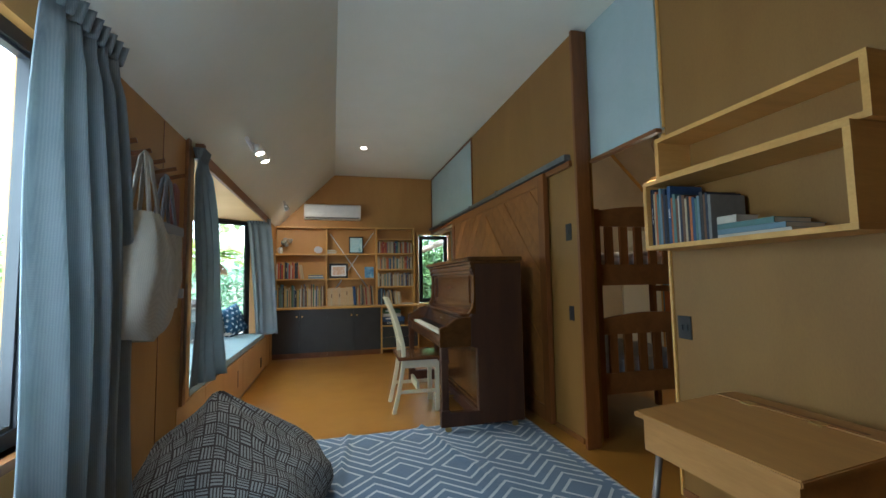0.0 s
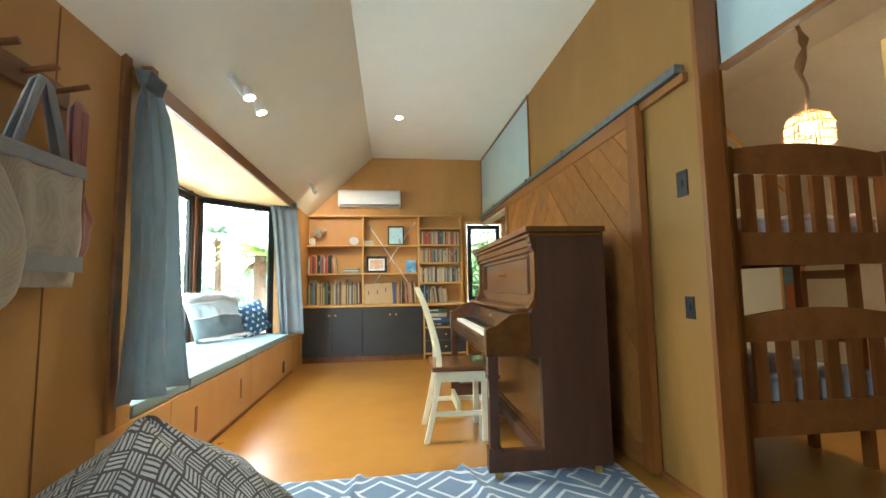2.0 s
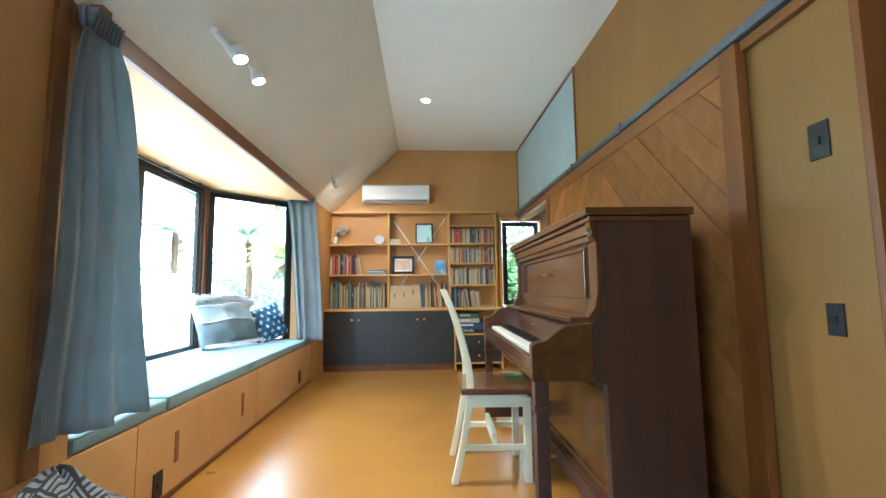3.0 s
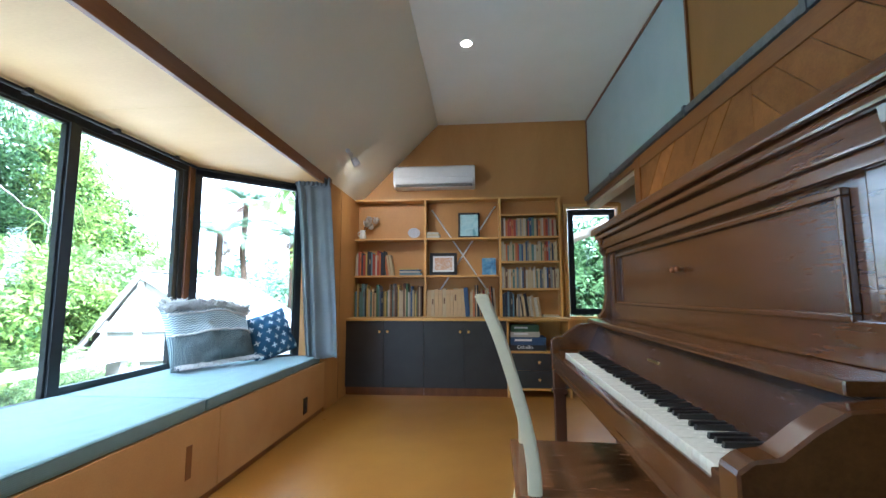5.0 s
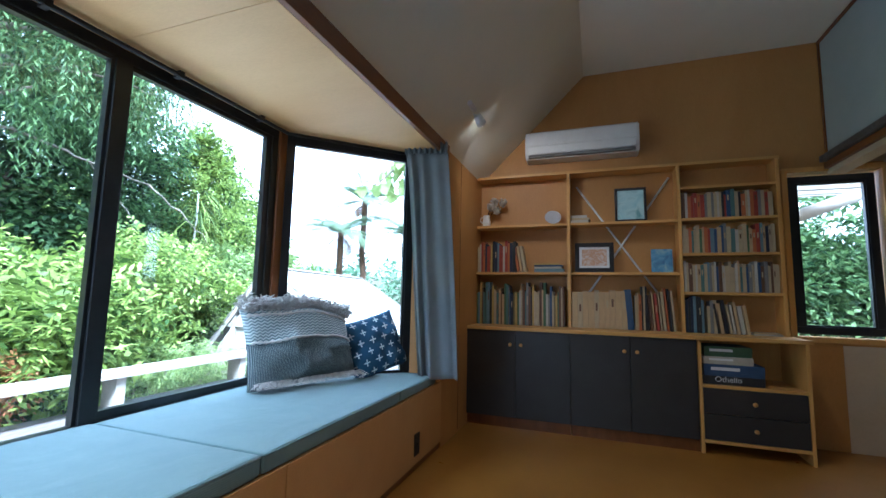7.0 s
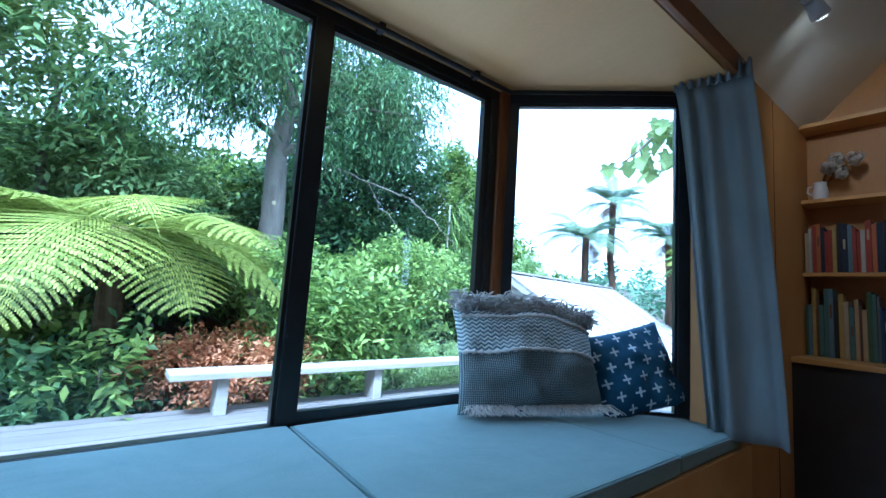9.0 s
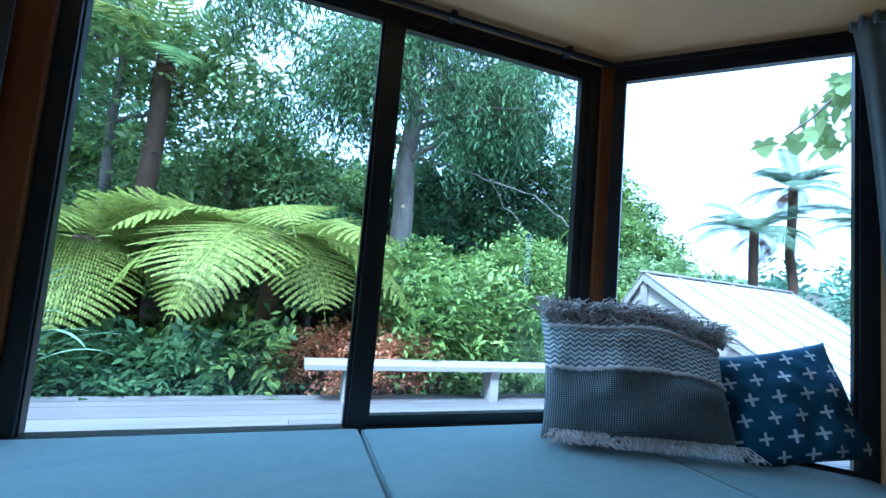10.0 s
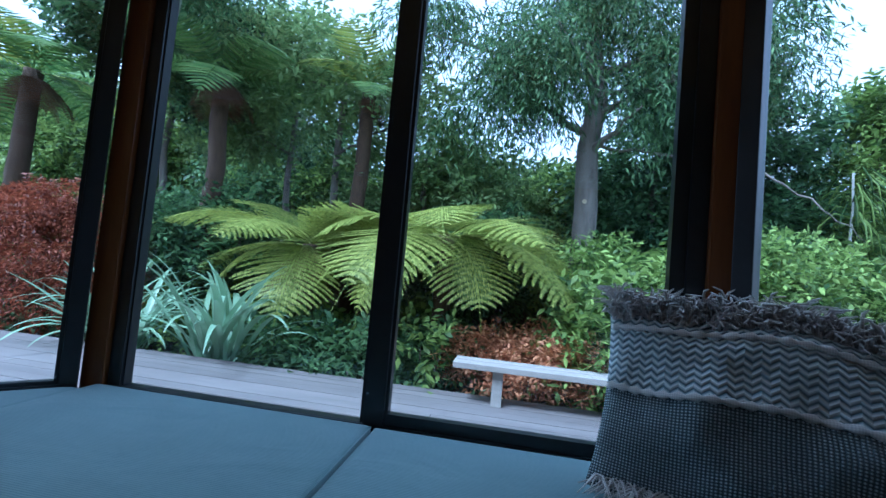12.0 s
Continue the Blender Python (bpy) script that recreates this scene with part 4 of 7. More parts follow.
S1, S2, L0 = 1.616, 1.211, 0.7645
mix = ["cream", "white", "red", "orange", "navy", "red", "black", "yellow", "black", "navy", "sky", "red"]
row(-0.27, 0.06, S2, mix, (0.21, 0.27), (0.011, 0.025))
row(0.075, 0.16, S2, ["orange", "tan", "cream"], (0.21, 0.24), (0.018, 0.024), -9)
lie(0.22, CY0 + 0.01, S2, [("sky", 0.24, 0.028, 0.12), ("white", 0.22, 0.016, 0.12), ("blue", 0.23, 0.012, 0.12), ("yellow", 0.2, 0.012, 0.11)])
lows = ["green", "white", "cream", "brown", "teal", "grey", "cream", "black", "yellow", "cream", "cream", "sky", "brown", "tan", "green", "teal", "grey", "blue", "navy", "olive", "yellow"]
row(-0.275, 0.475, L0, lows, (0.25, 0.36), (0.008, 0.02))
row(0.52, 0.93, L0, ["tan", "cream", "tan"], (0.285, 0.31), (0.034, 0.046))
book("blue", pose(0.934, CY0 + 0.006, L0, 0, -4, 0), 0.045, 0.31, 0.12, "thick bright blue book among tan magazine files", None)
row(0.985, 1.285, L0, ["cream", "tan", "red", "brown", "cream", "orange", "black"], (0.26, 0.34), (0.009, 0.02), -4)
mixr = ["brown", "black", "orange", "red", "white", "orange", "red", "grey", "cream", "red", "cream", "white", "cream", "tan", "red", "blue", "teal"]
row(1.33, 1.925, 1.621, mixr, (0.165, 0.205), (0.012, 0.026))
row(1.33, 1.925, 1.356, ["grey", "cream", "white", "teal", "cream", "cream", "green", "tan", "orange", "red", "sky", "blue", "navy", "blue"], (0.165, 0.22), (0.012, 0.026))
row(1.33, 1.925, 1.066, ["white", "cream", "brown", "cream", "white", "tan", "teal", "cream", "sky", "grey", "cream", "white", "blue", "brown"], (0.18, 0.23), (0.011, 0.024))
row(1.33, 1.46, L0, ["navy", "black", "navy", "sky"], (0.24, 0.27), (0.010, 0.02), 0)
row(1.47, 1.74, L0, ["cream", "grey", "cream", "white", "tan", "black"], (0.19, 0.25), (0.012, 0.024), -7)
lie(1.75, CY0 + 0.01, L0, [("white", 0.17, 0.01, 0.11), ("cream", 0.16, 0.008, 0.11)])
lie(0.515, CY0 + 0.02, S1, [("white", 0.14, 0.022, 0.11), ("cream", 0.15, 0.018, 0.11), ("white", 0.13, 0.02, 0.11)])


def game_box(name, x, z, w, h, d, material, label, words="", size=0.03, col="white"):
    t = thing(name, label, "board game")
    t.matrix_basis = Matrix.Translation((x, BY + 0.04, z))
    part("box_base", boxes((0.002, 0.002, 0, w - 0.002, d - 0.002, h * 0.55)), material, t)
    part("box_lid", boxes((0, 0, h * 0.3, w, d, h), bevel=0.002), material, t)
    if words:
        text_part(words, t, (w * 0.42, -0.001, h * 0.62), size, col)
    else:
        part("title_bar", boxes((w * 0.12, -0.001, h * 0.5, w * 0.6, 0.0002, h * 0.78)), "white", t)


game_box("board_game", 1.375, 0.444, 0.36, 0.055, 0.26, "cover_black", "flat black board game box with white lettering", "Othello", 0.05)
game_box("board_game", 1.385, 0.5, 0.35, 0.075, 0.25, "cover_blue", "blue board game box on another box")
game_box("board_game", 1.385, 0.577, 0.29, 0.05, 0.24, "cover_white", "white board game box in the pile")
game_box("board_game", 1.39, 0.629, 0.28, 0.065, 0.24, "cover_green", "green board game box on top of the pile")


def picture(x, z, w, h, border, art, label, lean=8, mat=True):
    t = thing("picture_frame", label, "picture", pose(x, CY0 + 0.06, z, -lean, 0, 0))
    bm = bmesh.new()
    rect_frame(bm, 0, 0, w, h, border, lambda a, b, c, d: box(bm, a, -0.012, b, c, 0.008, d, 0.002))
    part("frame", bm, "ebony", t)
    part("mount", boxes((border - 0.002, -0.002, border - 0.002, w - border + 0.002, 0.004, h - border + 0.002)), "white" if mat else art, t)
    k = border + (0.02 if mat else 0.004)
    part("picture", boxes((k, -0.0035, k, w - k, -0.0021, h - k)), art, t)


M["art_sea"] = paint_art("art_sea", (0.3, 0.55, 0.62), (0.5, 0.7, 0.72), (0.15, 0.35, 0.4))
M["art_rust"] = paint_art("art_rust", (0.7, 0.66, 0.6), (0.55, 0.3, 0.16), (0.72, 0.7, 0.66), scale=22)
M["art_blue"] = paint_art("art_blue", (0.05, 0.14, 0.3), (0.12, 0.3, 0.5), (0.3, 0.45, 0.5), scale=16)
picture(0.86, S1 + 0.001, 0.235, 0.285, 0.018, "art_sea", "black framed sea-green print leaning on the shelf", 8, False)
picture(0.545, S2 + 0.001, 0.30, 0.245, 0.034, "art_rust", "black framed print with a pale mount leaning on the shelf")
tile = thing("art_card", "small blue painted card leaning on the shelf", "card", pose(1.115, CY0 + 0.05, S2 + 0.001, -8, 0, 0))
part("card", boxes((0, 0, 0, 0.15, 0.012, 0.185), bevel=0.004), "art_blue", tile)

jug = thing("jug", "small white jug on the top shelf", "jug", pose(-0.205, CY0 + 0.055, S1))
bm = bmesh.new()
lathe(bm, [(0.026, 0), (0.034, 0.01), (0.036, 0.04), (0.028, 0.085), (0.031, 0.1), (0.028, 0.099), (0.025, 0.085), (0.03, 0.04), (0.028, 0.012)], sides=18)
part("body", bm, "white", jug)
bm = bmesh.new()
tube(bm, [(-0.028, 0, 0.085), (-0.052, 0, 0.08), (-0.056, 0, 0.05), (-0.033, 0, 0.03)], 0.0045, 6)
part("handle", bm, "white", jug)
fl = thing("dried_flowers", "bunch of dried cream hydrangea heads in a jug", "flowers", pose(-0.205, CY0 + 0.055, S1))
r2 = random.Random(3)
for k in range(5):
    hx, hy, hz = r2.uniform(0.0, 0.17), r2.uniform(-0.03, 0.03), r2.uniform(0.14, 0.23)
    bm = bmesh.new()
    tube(bm, [(0, 0, 0.03), (hx * 0.4, hy * 0.4, hz * 0.7), (hx, hy, hz)], 0.0022, 5)
    part("stem", bm, "leaf_dead", fl)
    bm = bmesh.new()
    for j in range(70):
        v = Vector((r2.gauss(0, 1), r2.gauss(0, 1), r2.gauss(0, 1))).normalized()
        c = Vector((hx, hy, hz)) + v * r2.uniform(0.022, 0.042)
        a = v.orthogonal().normalized() * 0.011
        b = v.cross(a) + v * 0.004
        bm.faces.new([bm.verts.new(c + q) for q in (a, b, -a, -b)])
    part("flower_head", bm, "canvas", fl)
plate_t = thing("shell", "pale mother-of-pearl shell standing on the shelf", "shell", pose(0.37, CY0 + 0.06, S1))
bm = bmesh.new()
lathe(bm, [(0.001, -0.012), (0.03, -0.011), (0.055, -0.005), (0.062, 0.004), (0.055, 0.002), (0.02, 0.006), (0.001, 0.007)], sides=20)
bmesh.ops.transform(bm, matrix=pose(0, 0, 0.062, 80, 0, 12) @ Matrix.Diagonal((1.1, 0.95, 1.4, 1)), verts=bm.verts[:])
part("valve", bm, "linen", plate_t)

# ---- heat pump ----
ac = thing("heat_pump", "white wall-mounted heat pump with a lower flap", "heat pump", Matrix.Translation((0.15, YF, 2.18)))
bm = bmesh.new()
prism(bm, [(0, 0), (-0.16, 0.0), (-0.195, 0.04), (-0.205, 0.10), (-0.195, 0.215), (-0.16, 0.24), (0, 0.245)], 0, 0.9, "x")
bmesh.ops.bevel(bm, geom=bm.edges[:], offset=0.008, segments=2, affect="EDGES")
part("casing", bm, "white", ac)
part("flap", boxes((0.03, -0.212, 0.03, 0.87, -0.196, 0.088), bevel=0.006), "white", ac)
part("front_panel", boxes((0.012, -0.21, 0.098, 0.888, -0.192, 0.212), bevel=0.006), "white", ac)
part("air_slot", boxes((0.03, -0.2, 0.004, 0.87, -0.165, 0.026)), "cover_grey", ac)

# ---- lamps that are seen ----
def spot(base, heads, label, power):
    t = thing("spot_light", label, "lamp")
    bm = bmesh.new()
    a, b = base
    up = Vector((-0.7071, 0, 0.7071))
    tube(bm, [a, b], 0.018, 10)
    part("bar", bm, "white", t)
    for p, d in heads:
        p, d = Vector(p), Vector(d).normalized()
        bm = bmesh.new()
        tube(bm, [p - d * 0.075, p - d * 0.07, p - d * 0.02, p], [0.018, 0.026, 0.033, 0.036], 16)
        head = part("head", bm, "white", t)
        bm = bmesh.new()
        tube(bm, [p + d * 0.0005, p + d * 0.003], 0.031, 16)
        part("bulb", bm, "bulb", head, "lit warm bulb")
        bm = bmesh.new()
        q = p - d * 0.05
        tube(bm, [q, q + up * 0.06], 0.006, 6)
        part("stem", bm, "white", head)
        l, ld = lamp("spot_beam", "SPOT", look(p + d * 0.012, p + d), power, (1.0, 0.86, 0.66))
        ld.spot_size, ld.spot_blend, ld.shadow_soft_size = radians(110), 0.6, 0.03


spot(((-0.036, 5.31, 2.256), (-0.036, 5.61, 2.256)), (((0.035, 5.45, 2.185), (0.3, -0.05, -0.9)), ((0.04, 5.68, 2.185), (0.3, 0.1, -0.85))), "white twin ceiling spotlight switched on", 6)
spot(((-0.045, 7.92, 2.247), (-0.045, 8.03, 2.247)), (((-0.02, 8.13, 2.185), (0.22, 0.8, -0.5)),), "white single ceiling spotlight switched on", 2.0)
dl = thing("downlight", "round recessed downlight switched on", "lamp", Matrix.Translation((1.0, 7.56, TOP)))
bm = bmesh.new()
lathe(bm, [(0.038, -0.001), (0.05, -0.006), (0.052, -0.004), (0.052, 0.001)], sides=24)
part("rim", bm, "white", dl)
bm = bmesh.new()
lathe(bm, [(0.036, -0.0075), (0.036, -0.0065)], sides=24)
part("bulb", bm, "downglow", dl)
l, ld = lamp("downlight_beam", "SPOT", look((1.0, 7.56, TOP - 0.02), (1.0, 7.56, 0)), 6.5, (1.0, 0.87, 0.68))
ld.spot_size, ld.spot_blend, ld.shadow_soft_size = radians(120), 0.7, 0.04

pend = thing("pendant_lamp", "woven cane pendant lamp on a knotted rope", "lamp", Matrix.Translation((3.46, 5.05, 1.85)))
bm = bmesh.new()
prof = [(0.06, 0.195), (0.105, 0.165), (0.122, 0.11), (0.122, 0.0)]
bars = 34
for i in range(bars):
    a = 2 * math.pi * i / bars
    tube(bm, [(r * math.cos(a), r * math.sin(a), h) for r, h in prof], 0.0036, 4)
part("shade", bm, "cane", pend)
for r, h in ((0.123, 0.0), (0.124, 0.055), (0.124, 0.11), (0.105, 0.165), (0.06, 0.195)):
    bm = bmesh.new()
    tube(bm, [(r * math.cos(a), r * math.sin(a), h) for a in [2 * math.pi * k / 28 for k in range(29)]], 0.006, 5)
    part("hoop", bm, "cane", pend)
bm = bmesh.new()
bmesh.ops.create_uvsphere(bm, u_segments=14, v_segments=10, radius=0.038, matrix=Matrix.Translation((0, 0, 0.10)))
part("bulb", bm, "bulb", pend)
bm = bmesh.new()
tube(bm, [(0.012 * math.sin(k * 0.9) * (1 if 4 < k < 12 else 0.2), 0.012 * math.cos(k * 1.1), 0.17 + k * 0.055) for k in range(17)], [0.012 + (0.016 if k in (6, 7, 9) else 0) for k in range(17)], 8)
part("rope", bm, "rope", pend)
lamp("pendant_light", "POINT", Matrix.Translation((3.46, 5.05, 1.90)), 3, (1.0, 0.8, 0.52))[1].shadow_soft_size = 0.04

# ---- curtains ----
def curtain(label, p0, p1, q0, q1, z0, z1, folds, depth=0.045, flip=1):
    """A pleated curtain: its head runs from p0 to p1, its hem from q0 to q1 in plan."""
    t = thing("curtain", label, "curtain")
    nu, nv = folds * 10, 26
    verts, faces = [], []
    ph = random.Random(len(label) + folds)
    a1, a2, a3 = (ph.uniform(0, 6.28) for _ in range(3))
    for side in (0, 1):
        for j in range(nv + 1):
            v = j / nv
            e = v ** 0.8
            a, b = Vector(p0).lerp(Vector(q0), e), Vector(p1).lerp(Vector(q1), e)
            d = (b - a).normalized()
            nrm = Vector((-d.y, d.x)) * flip
            for i in range(nu + 1):
                u = i / nu
                w_ = u + 0.07 * math.sin(4.4 * u + a1) + 0.035 * v * math.sin(7 * u + a2)
                wave = math.sin(2 * math.pi * w_ * folds) * (0.62 + 0.38 * math.sin(4 * u + a3 + v)) + 0.45 * v * math.sin(math.pi * w_ * folds + a2)
                amp = depth * (0.55 + 0.45 * v) * (0.5 if j < 2 else 1)
                pt = a.lerp(b, u) + nrm * (wave * amp + side * 0.004 + 0.012 * math.sin(7 * v + 3 * u))
                verts.append((pt.x, pt.y, z1 + (z0 - z1) * v + 0.006 * math.sin(9 * u) * v))
    row_ = nu + 1
    half = row_ * (nv + 1)
    for j in range(nv):
        for i in range(nu):
            a = j * row_ + i
            faces.append((a, a + 1, a + row_ + 1, a + row_))
            faces.append((half + a, half + a + row_, half + a + row_ + 1, half + a + 1))
    for i in range(nu):
        faces.append((i, half + i, half + i + 1, i + 1))
        k = nv * row_ + i
        faces.append((k, k + 1, half + k + 1, half + k))
    for j in range(nv):
        a = j * row_
        faces.append((a, a + row_, half + a + row_, half + a))
        b = a + nu
        faces.append((b, half + b, half + b + row_, b + row_))
    from_arrays("drape", verts, faces, "curtain", t, True)
    # gathered heading
    verts, faces = [], []
    a, b = Vector(p0), Vector(p1)
    d = (b - a).normalized()
    nrm = Vector((-d.y, d.x)) * flip
    for j in range(5):
        for i in range(nu + 1):
            u = i / nu
            pt = a.lerp(b, u) + nrm * (math.sin(2 * math.pi * u * folds * 2) * 0.014 * (1 + j * 0.35) + 0.004)
            verts.append((pt.x, pt.y, z1 - 0.015 + j * 0.018))
    for j in range(4):
        for i in range(nu):
            k = j * row_ + i
            faces.append((k, k + 1, k + row_ + 1, k + row_))
    h = from_arrays("heading", verts, faces, "curtain", t, True)
    s = h.modifiers.new("thick", "SOLIDIFY")
    s.thickness = 0.006
    return t


curtain("long grey-blue curtain drawn back beside the near window", (-0.17, 3.21), (-0.17, 3.66), (-0.165, 3.16), (-0.165, 3.90), 0.06, 1.985, 5, 0.05)
curtain("grey-blue curtain hanging at the near end of the bay", (-0.215, 4.80), (-0.215, 4.955), (-0.205, 4.69), (-0.11, 5.07), 0.545, 1.96, 4, 0.038)
curtain("grey-blue curtain hanging at the far end of the bay", (-0.495, 7.92), (-0.215, 7.99), (-0.375, 7.94), (-0.115, 7.99), 0.475, 1.965, 4, 0.036)
setting("bay_jamb", boxes((-0.52, 8.06, 0.43, XL - 0.005, 8.16, 1.985), (-0.52, 4.83, 0.43, XL - 0.006, 4.93, 1.985)), "wall", "brown jamb at the end of the bay")
rod = thing("curtain_pelmet_block", "timber block carrying the curtain track", "curtain rail")
part("block", boxes((XL + 0.02, 4.86, 1.96, XL + 0.07, 4.91, 2.06), bevel=0.003), "rimu", rod)

# ---- seat cushions and pillows ----
def pad(label, outline, z0, z1):
    t = thing("seat_cushion", label, "cushion", group="pads on the window seat")
    bm = bmesh.new()
    prism(bm, outline, z0, z1, "z")
    bmesh.ops.bevel(bm, geom=bm.edges[:], offset=0.018, segments=3, affect="EDGES", profile=0.6)
    c = part("pad", bm, "seat", t)
    bm = bmesh.new()
    pts = [Vector((*p, z1 - 0.008)) for p in outline]
    cx = sum((p for p in pts), Vector()) / len(pts)
    pts = [p + (cx - p).normalized() * 0.006 for p in pts]
    tube(bm, pts + [pts[0]], 0.004, 5)
    part("piping", bm, "seat", t)


pad("grey-blue canvas seat pad at the near end of the window seat", [(-0.285, 4.955), (-0.285, 5.52), (-1.05, 5.52), (-1.05, 5.47), (-0.52, 4.955)], 0.428, 0.49)
pad("grey-blue canvas seat pad on the window seat", [(-0.282, 5.526), (-0.282, 6.505), (-1.095, 6.505), (-1.095, 5.526)], 0.428, 0.497)
pad("grey-blue canvas seat pad beneath two pillows", [(-0.282, 6.511), (-0.282, 7.50), (-1.095, 7.42), (-1.095, 6.511)], 0.428, 0.494)
pad("small grey-blue canvas seat pad beside the curtain", [(-0.285, 7.508), (-0.285, 8.05), (-0.52, 8.05), (-1.06, 7.49), (-1.06, 7.432)], 0.428, 0.487)


def flop(u, z):
    """The far side of the soft pillow slumps."""
    k = max(0, min(1, (u + 0.15) / 1.15))
    return z * (1 - 0.15 * k * k * (3 - 2 * k)) + 0.012 * math.sin(3 * u)


def pillow_mesh(w, h, d, seed, sag=0.0, nx=40, nz=30):
    """A filled pillow in the x-z plane with UVs in metres."""
    bm = bmesh.new()
    uv = bm.loops.layers.uv.new("UVMap")
    grid = {}
    for s in (-1, 1):
        for i in range(nx + 1):
            for j in range(nz + 1):
                u, v = 2 * i / nx - 1, 2 * j / nz - 1
                edge = max(abs(u), abs(v)) == 1
                if edge and s == 1:
                    grid[s, i, j] = grid[-1, i, j]
                    continue
                f = (max(0, 1 - abs(u) ** 2.6) * max(0, 1 - abs(v) ** 2.6)) ** 0.55
                pinch = 1 - 0.07 * (1 - abs(v)) * 0 - 0.06 * (1 - v * v) * abs(u) ** 2
                pinv = 1 - 0.06 * (1 - u * u) * v * v
                n0 = noise.noise(Vector((u * 2.1 + seed, v * 2.1, s)))
                n1 = noise.noise(Vector((u * 5 + seed, v * 4 + u * 3, s * 2.0)))
                y = s * d / 2 * f * (1 + 0.35 * n0) + 0.016 * n1 * f
                z = v * h / 2 * pinv + h / 2
                if sag:
                    z = flop(u, z)
                grid[s, i, j] = bm.verts.new((u * w / 2 * pinch, y, z))
    for s in (-1, 1):
        for i in range(nx):
            for j in range(nz):
                ids = [(i, j), (i + 1, j), (i + 1, j + 1), (i, j + 1)]
                if s == 1:
                    ids = ids[::-1]
                f = bm.faces.new([grid[s, a, b] for a, b in ids])
                f.smooth = True
                for lp, (a, b) in zip(f.loops, ids):
                    lp[uv].uv = (a / nx * w, b / nz * h)
    return bm


big = thing("throw_pillow", "grey knitted pillow with a woolly fringe leaning in the bay", "pillow", pose(-0.80, 7.40, 0.505, -22, 0, 68))
part("cover", pillow_mesh(0.66, 0.46, 0.22, 3.0, 0.05), "knit", big)
r3 = random.Random(11)
for side, lab in ((0, "bottom"), (1, "top")):
    bm = bmesh.new()
    for k in range(1900 if side else 300):
        u = r3.uniform(-0.99, 0.99)
        x = u * 0.33 * (0.94 if side == 0 else 0.97)
        L = r3.uniform(0.03, 0.085) if side else r3.uniform(0.008, 0.062)
        if side:
            z = flop(u, r3.uniform(0.40, 0.462))
            y = r3.uniform(-0.05, 0.03) - 0.02 * (0.46 - z)
            a, c = r3.uniform(0, 6.28), r3.uniform(0.2, 1.0)
            v = Vector((math.cos(a) * 0.6, math.sin(a) * 0.5 - 0.45, c)).normalized() * L
            pts = [Vector((x, y, z)), Vector((x, y, z)) + v * 0.6 + Vector((0, 0, 0.008)), Vector((x, y, z)) + v + Vector((r3.uniform(-0.012, 0.012), -0.006, -0.016))]
        else:
            dx = r3.uniform(-0.05, 0.05)
            g_ = r3.uniform(0.6, 1.3)
            pts = [(x, -0.015, 0.022 * g_), (x + dx * 0.6, -0.03 - L * 0.4, 0.022 * g_), (x + dx * 1.6, -0.035 - L, 0.016 - (0.035 + L) * 0.4)]
        tube(bm, pts, [0.0042, 0.0036, 0.0016] if side else [0.0026, 0.0024, 0.001], 4, False)
    part("fringe", bm, "fringe", big, "pale wool fringe")
for zc in (0.235, 0.385):
    bm = bmesh.new()
    pts = []
    for k in range(60):
        u = -0.96 + 1.92 * k / 59
        v = zc / 0.23 - 1
        f = (max(0, 1 - abs(u) ** 2.6) * max(0, 1 - abs(v) ** 2.6)) ** 0.55
        n0 = noise.noise(Vector((u * 2.1 + 3.0, v * 2.1, -1)))
        n1 = noise.noise(Vector((u * 5 + 3.0, v * 4 + u * 3, -2.0)))
        pts.append((u * 0.33 * (1 - 0.06 * (1 - v * v) * u * u), -0.11 * f * (1 + 0.35 * n0) + 0.016 * n1 * f - 0.004, flop(u, zc)))
    tube(bm, pts, [0.0075 + 0.0035 * math.sin(k * 2.1) for k in range(60)], 6)
    part("knit_cord", bm, "fringe", big, "raised pale wool cord")
blue = thing("throw_pillow", "deep blue cotton pillow with pale plus signs", "pillow", pose(-0.585, 7.90, 0.50, -20, -14, 62))
part("cover", pillow_mesh(0.42, 0.38, 0.15, 9.0, 0.0, 26, 26), "cross", blue)

# ---- hooks and bags on the side wall ----
rack = thing("coat_rack", "timber peg rail with splayed wooden pegs", "coat rack")
part("rail", boxes((XL, 3.76, 1.665, XL + 0.02, 4.44, 1.745), bevel=0.004), "rimu_y", rack)
for i, y in enumerate((3.79, 3.93, 4.09, 4.24, 4.38)):
    bm = bmesh.new()
    tube(bm, [(XL + 0.015, y, 1.71), (XL + 0.11, y + 0.02, 1.74)], 0.011, 8)
    part("peg", bm, "rimu", rack)


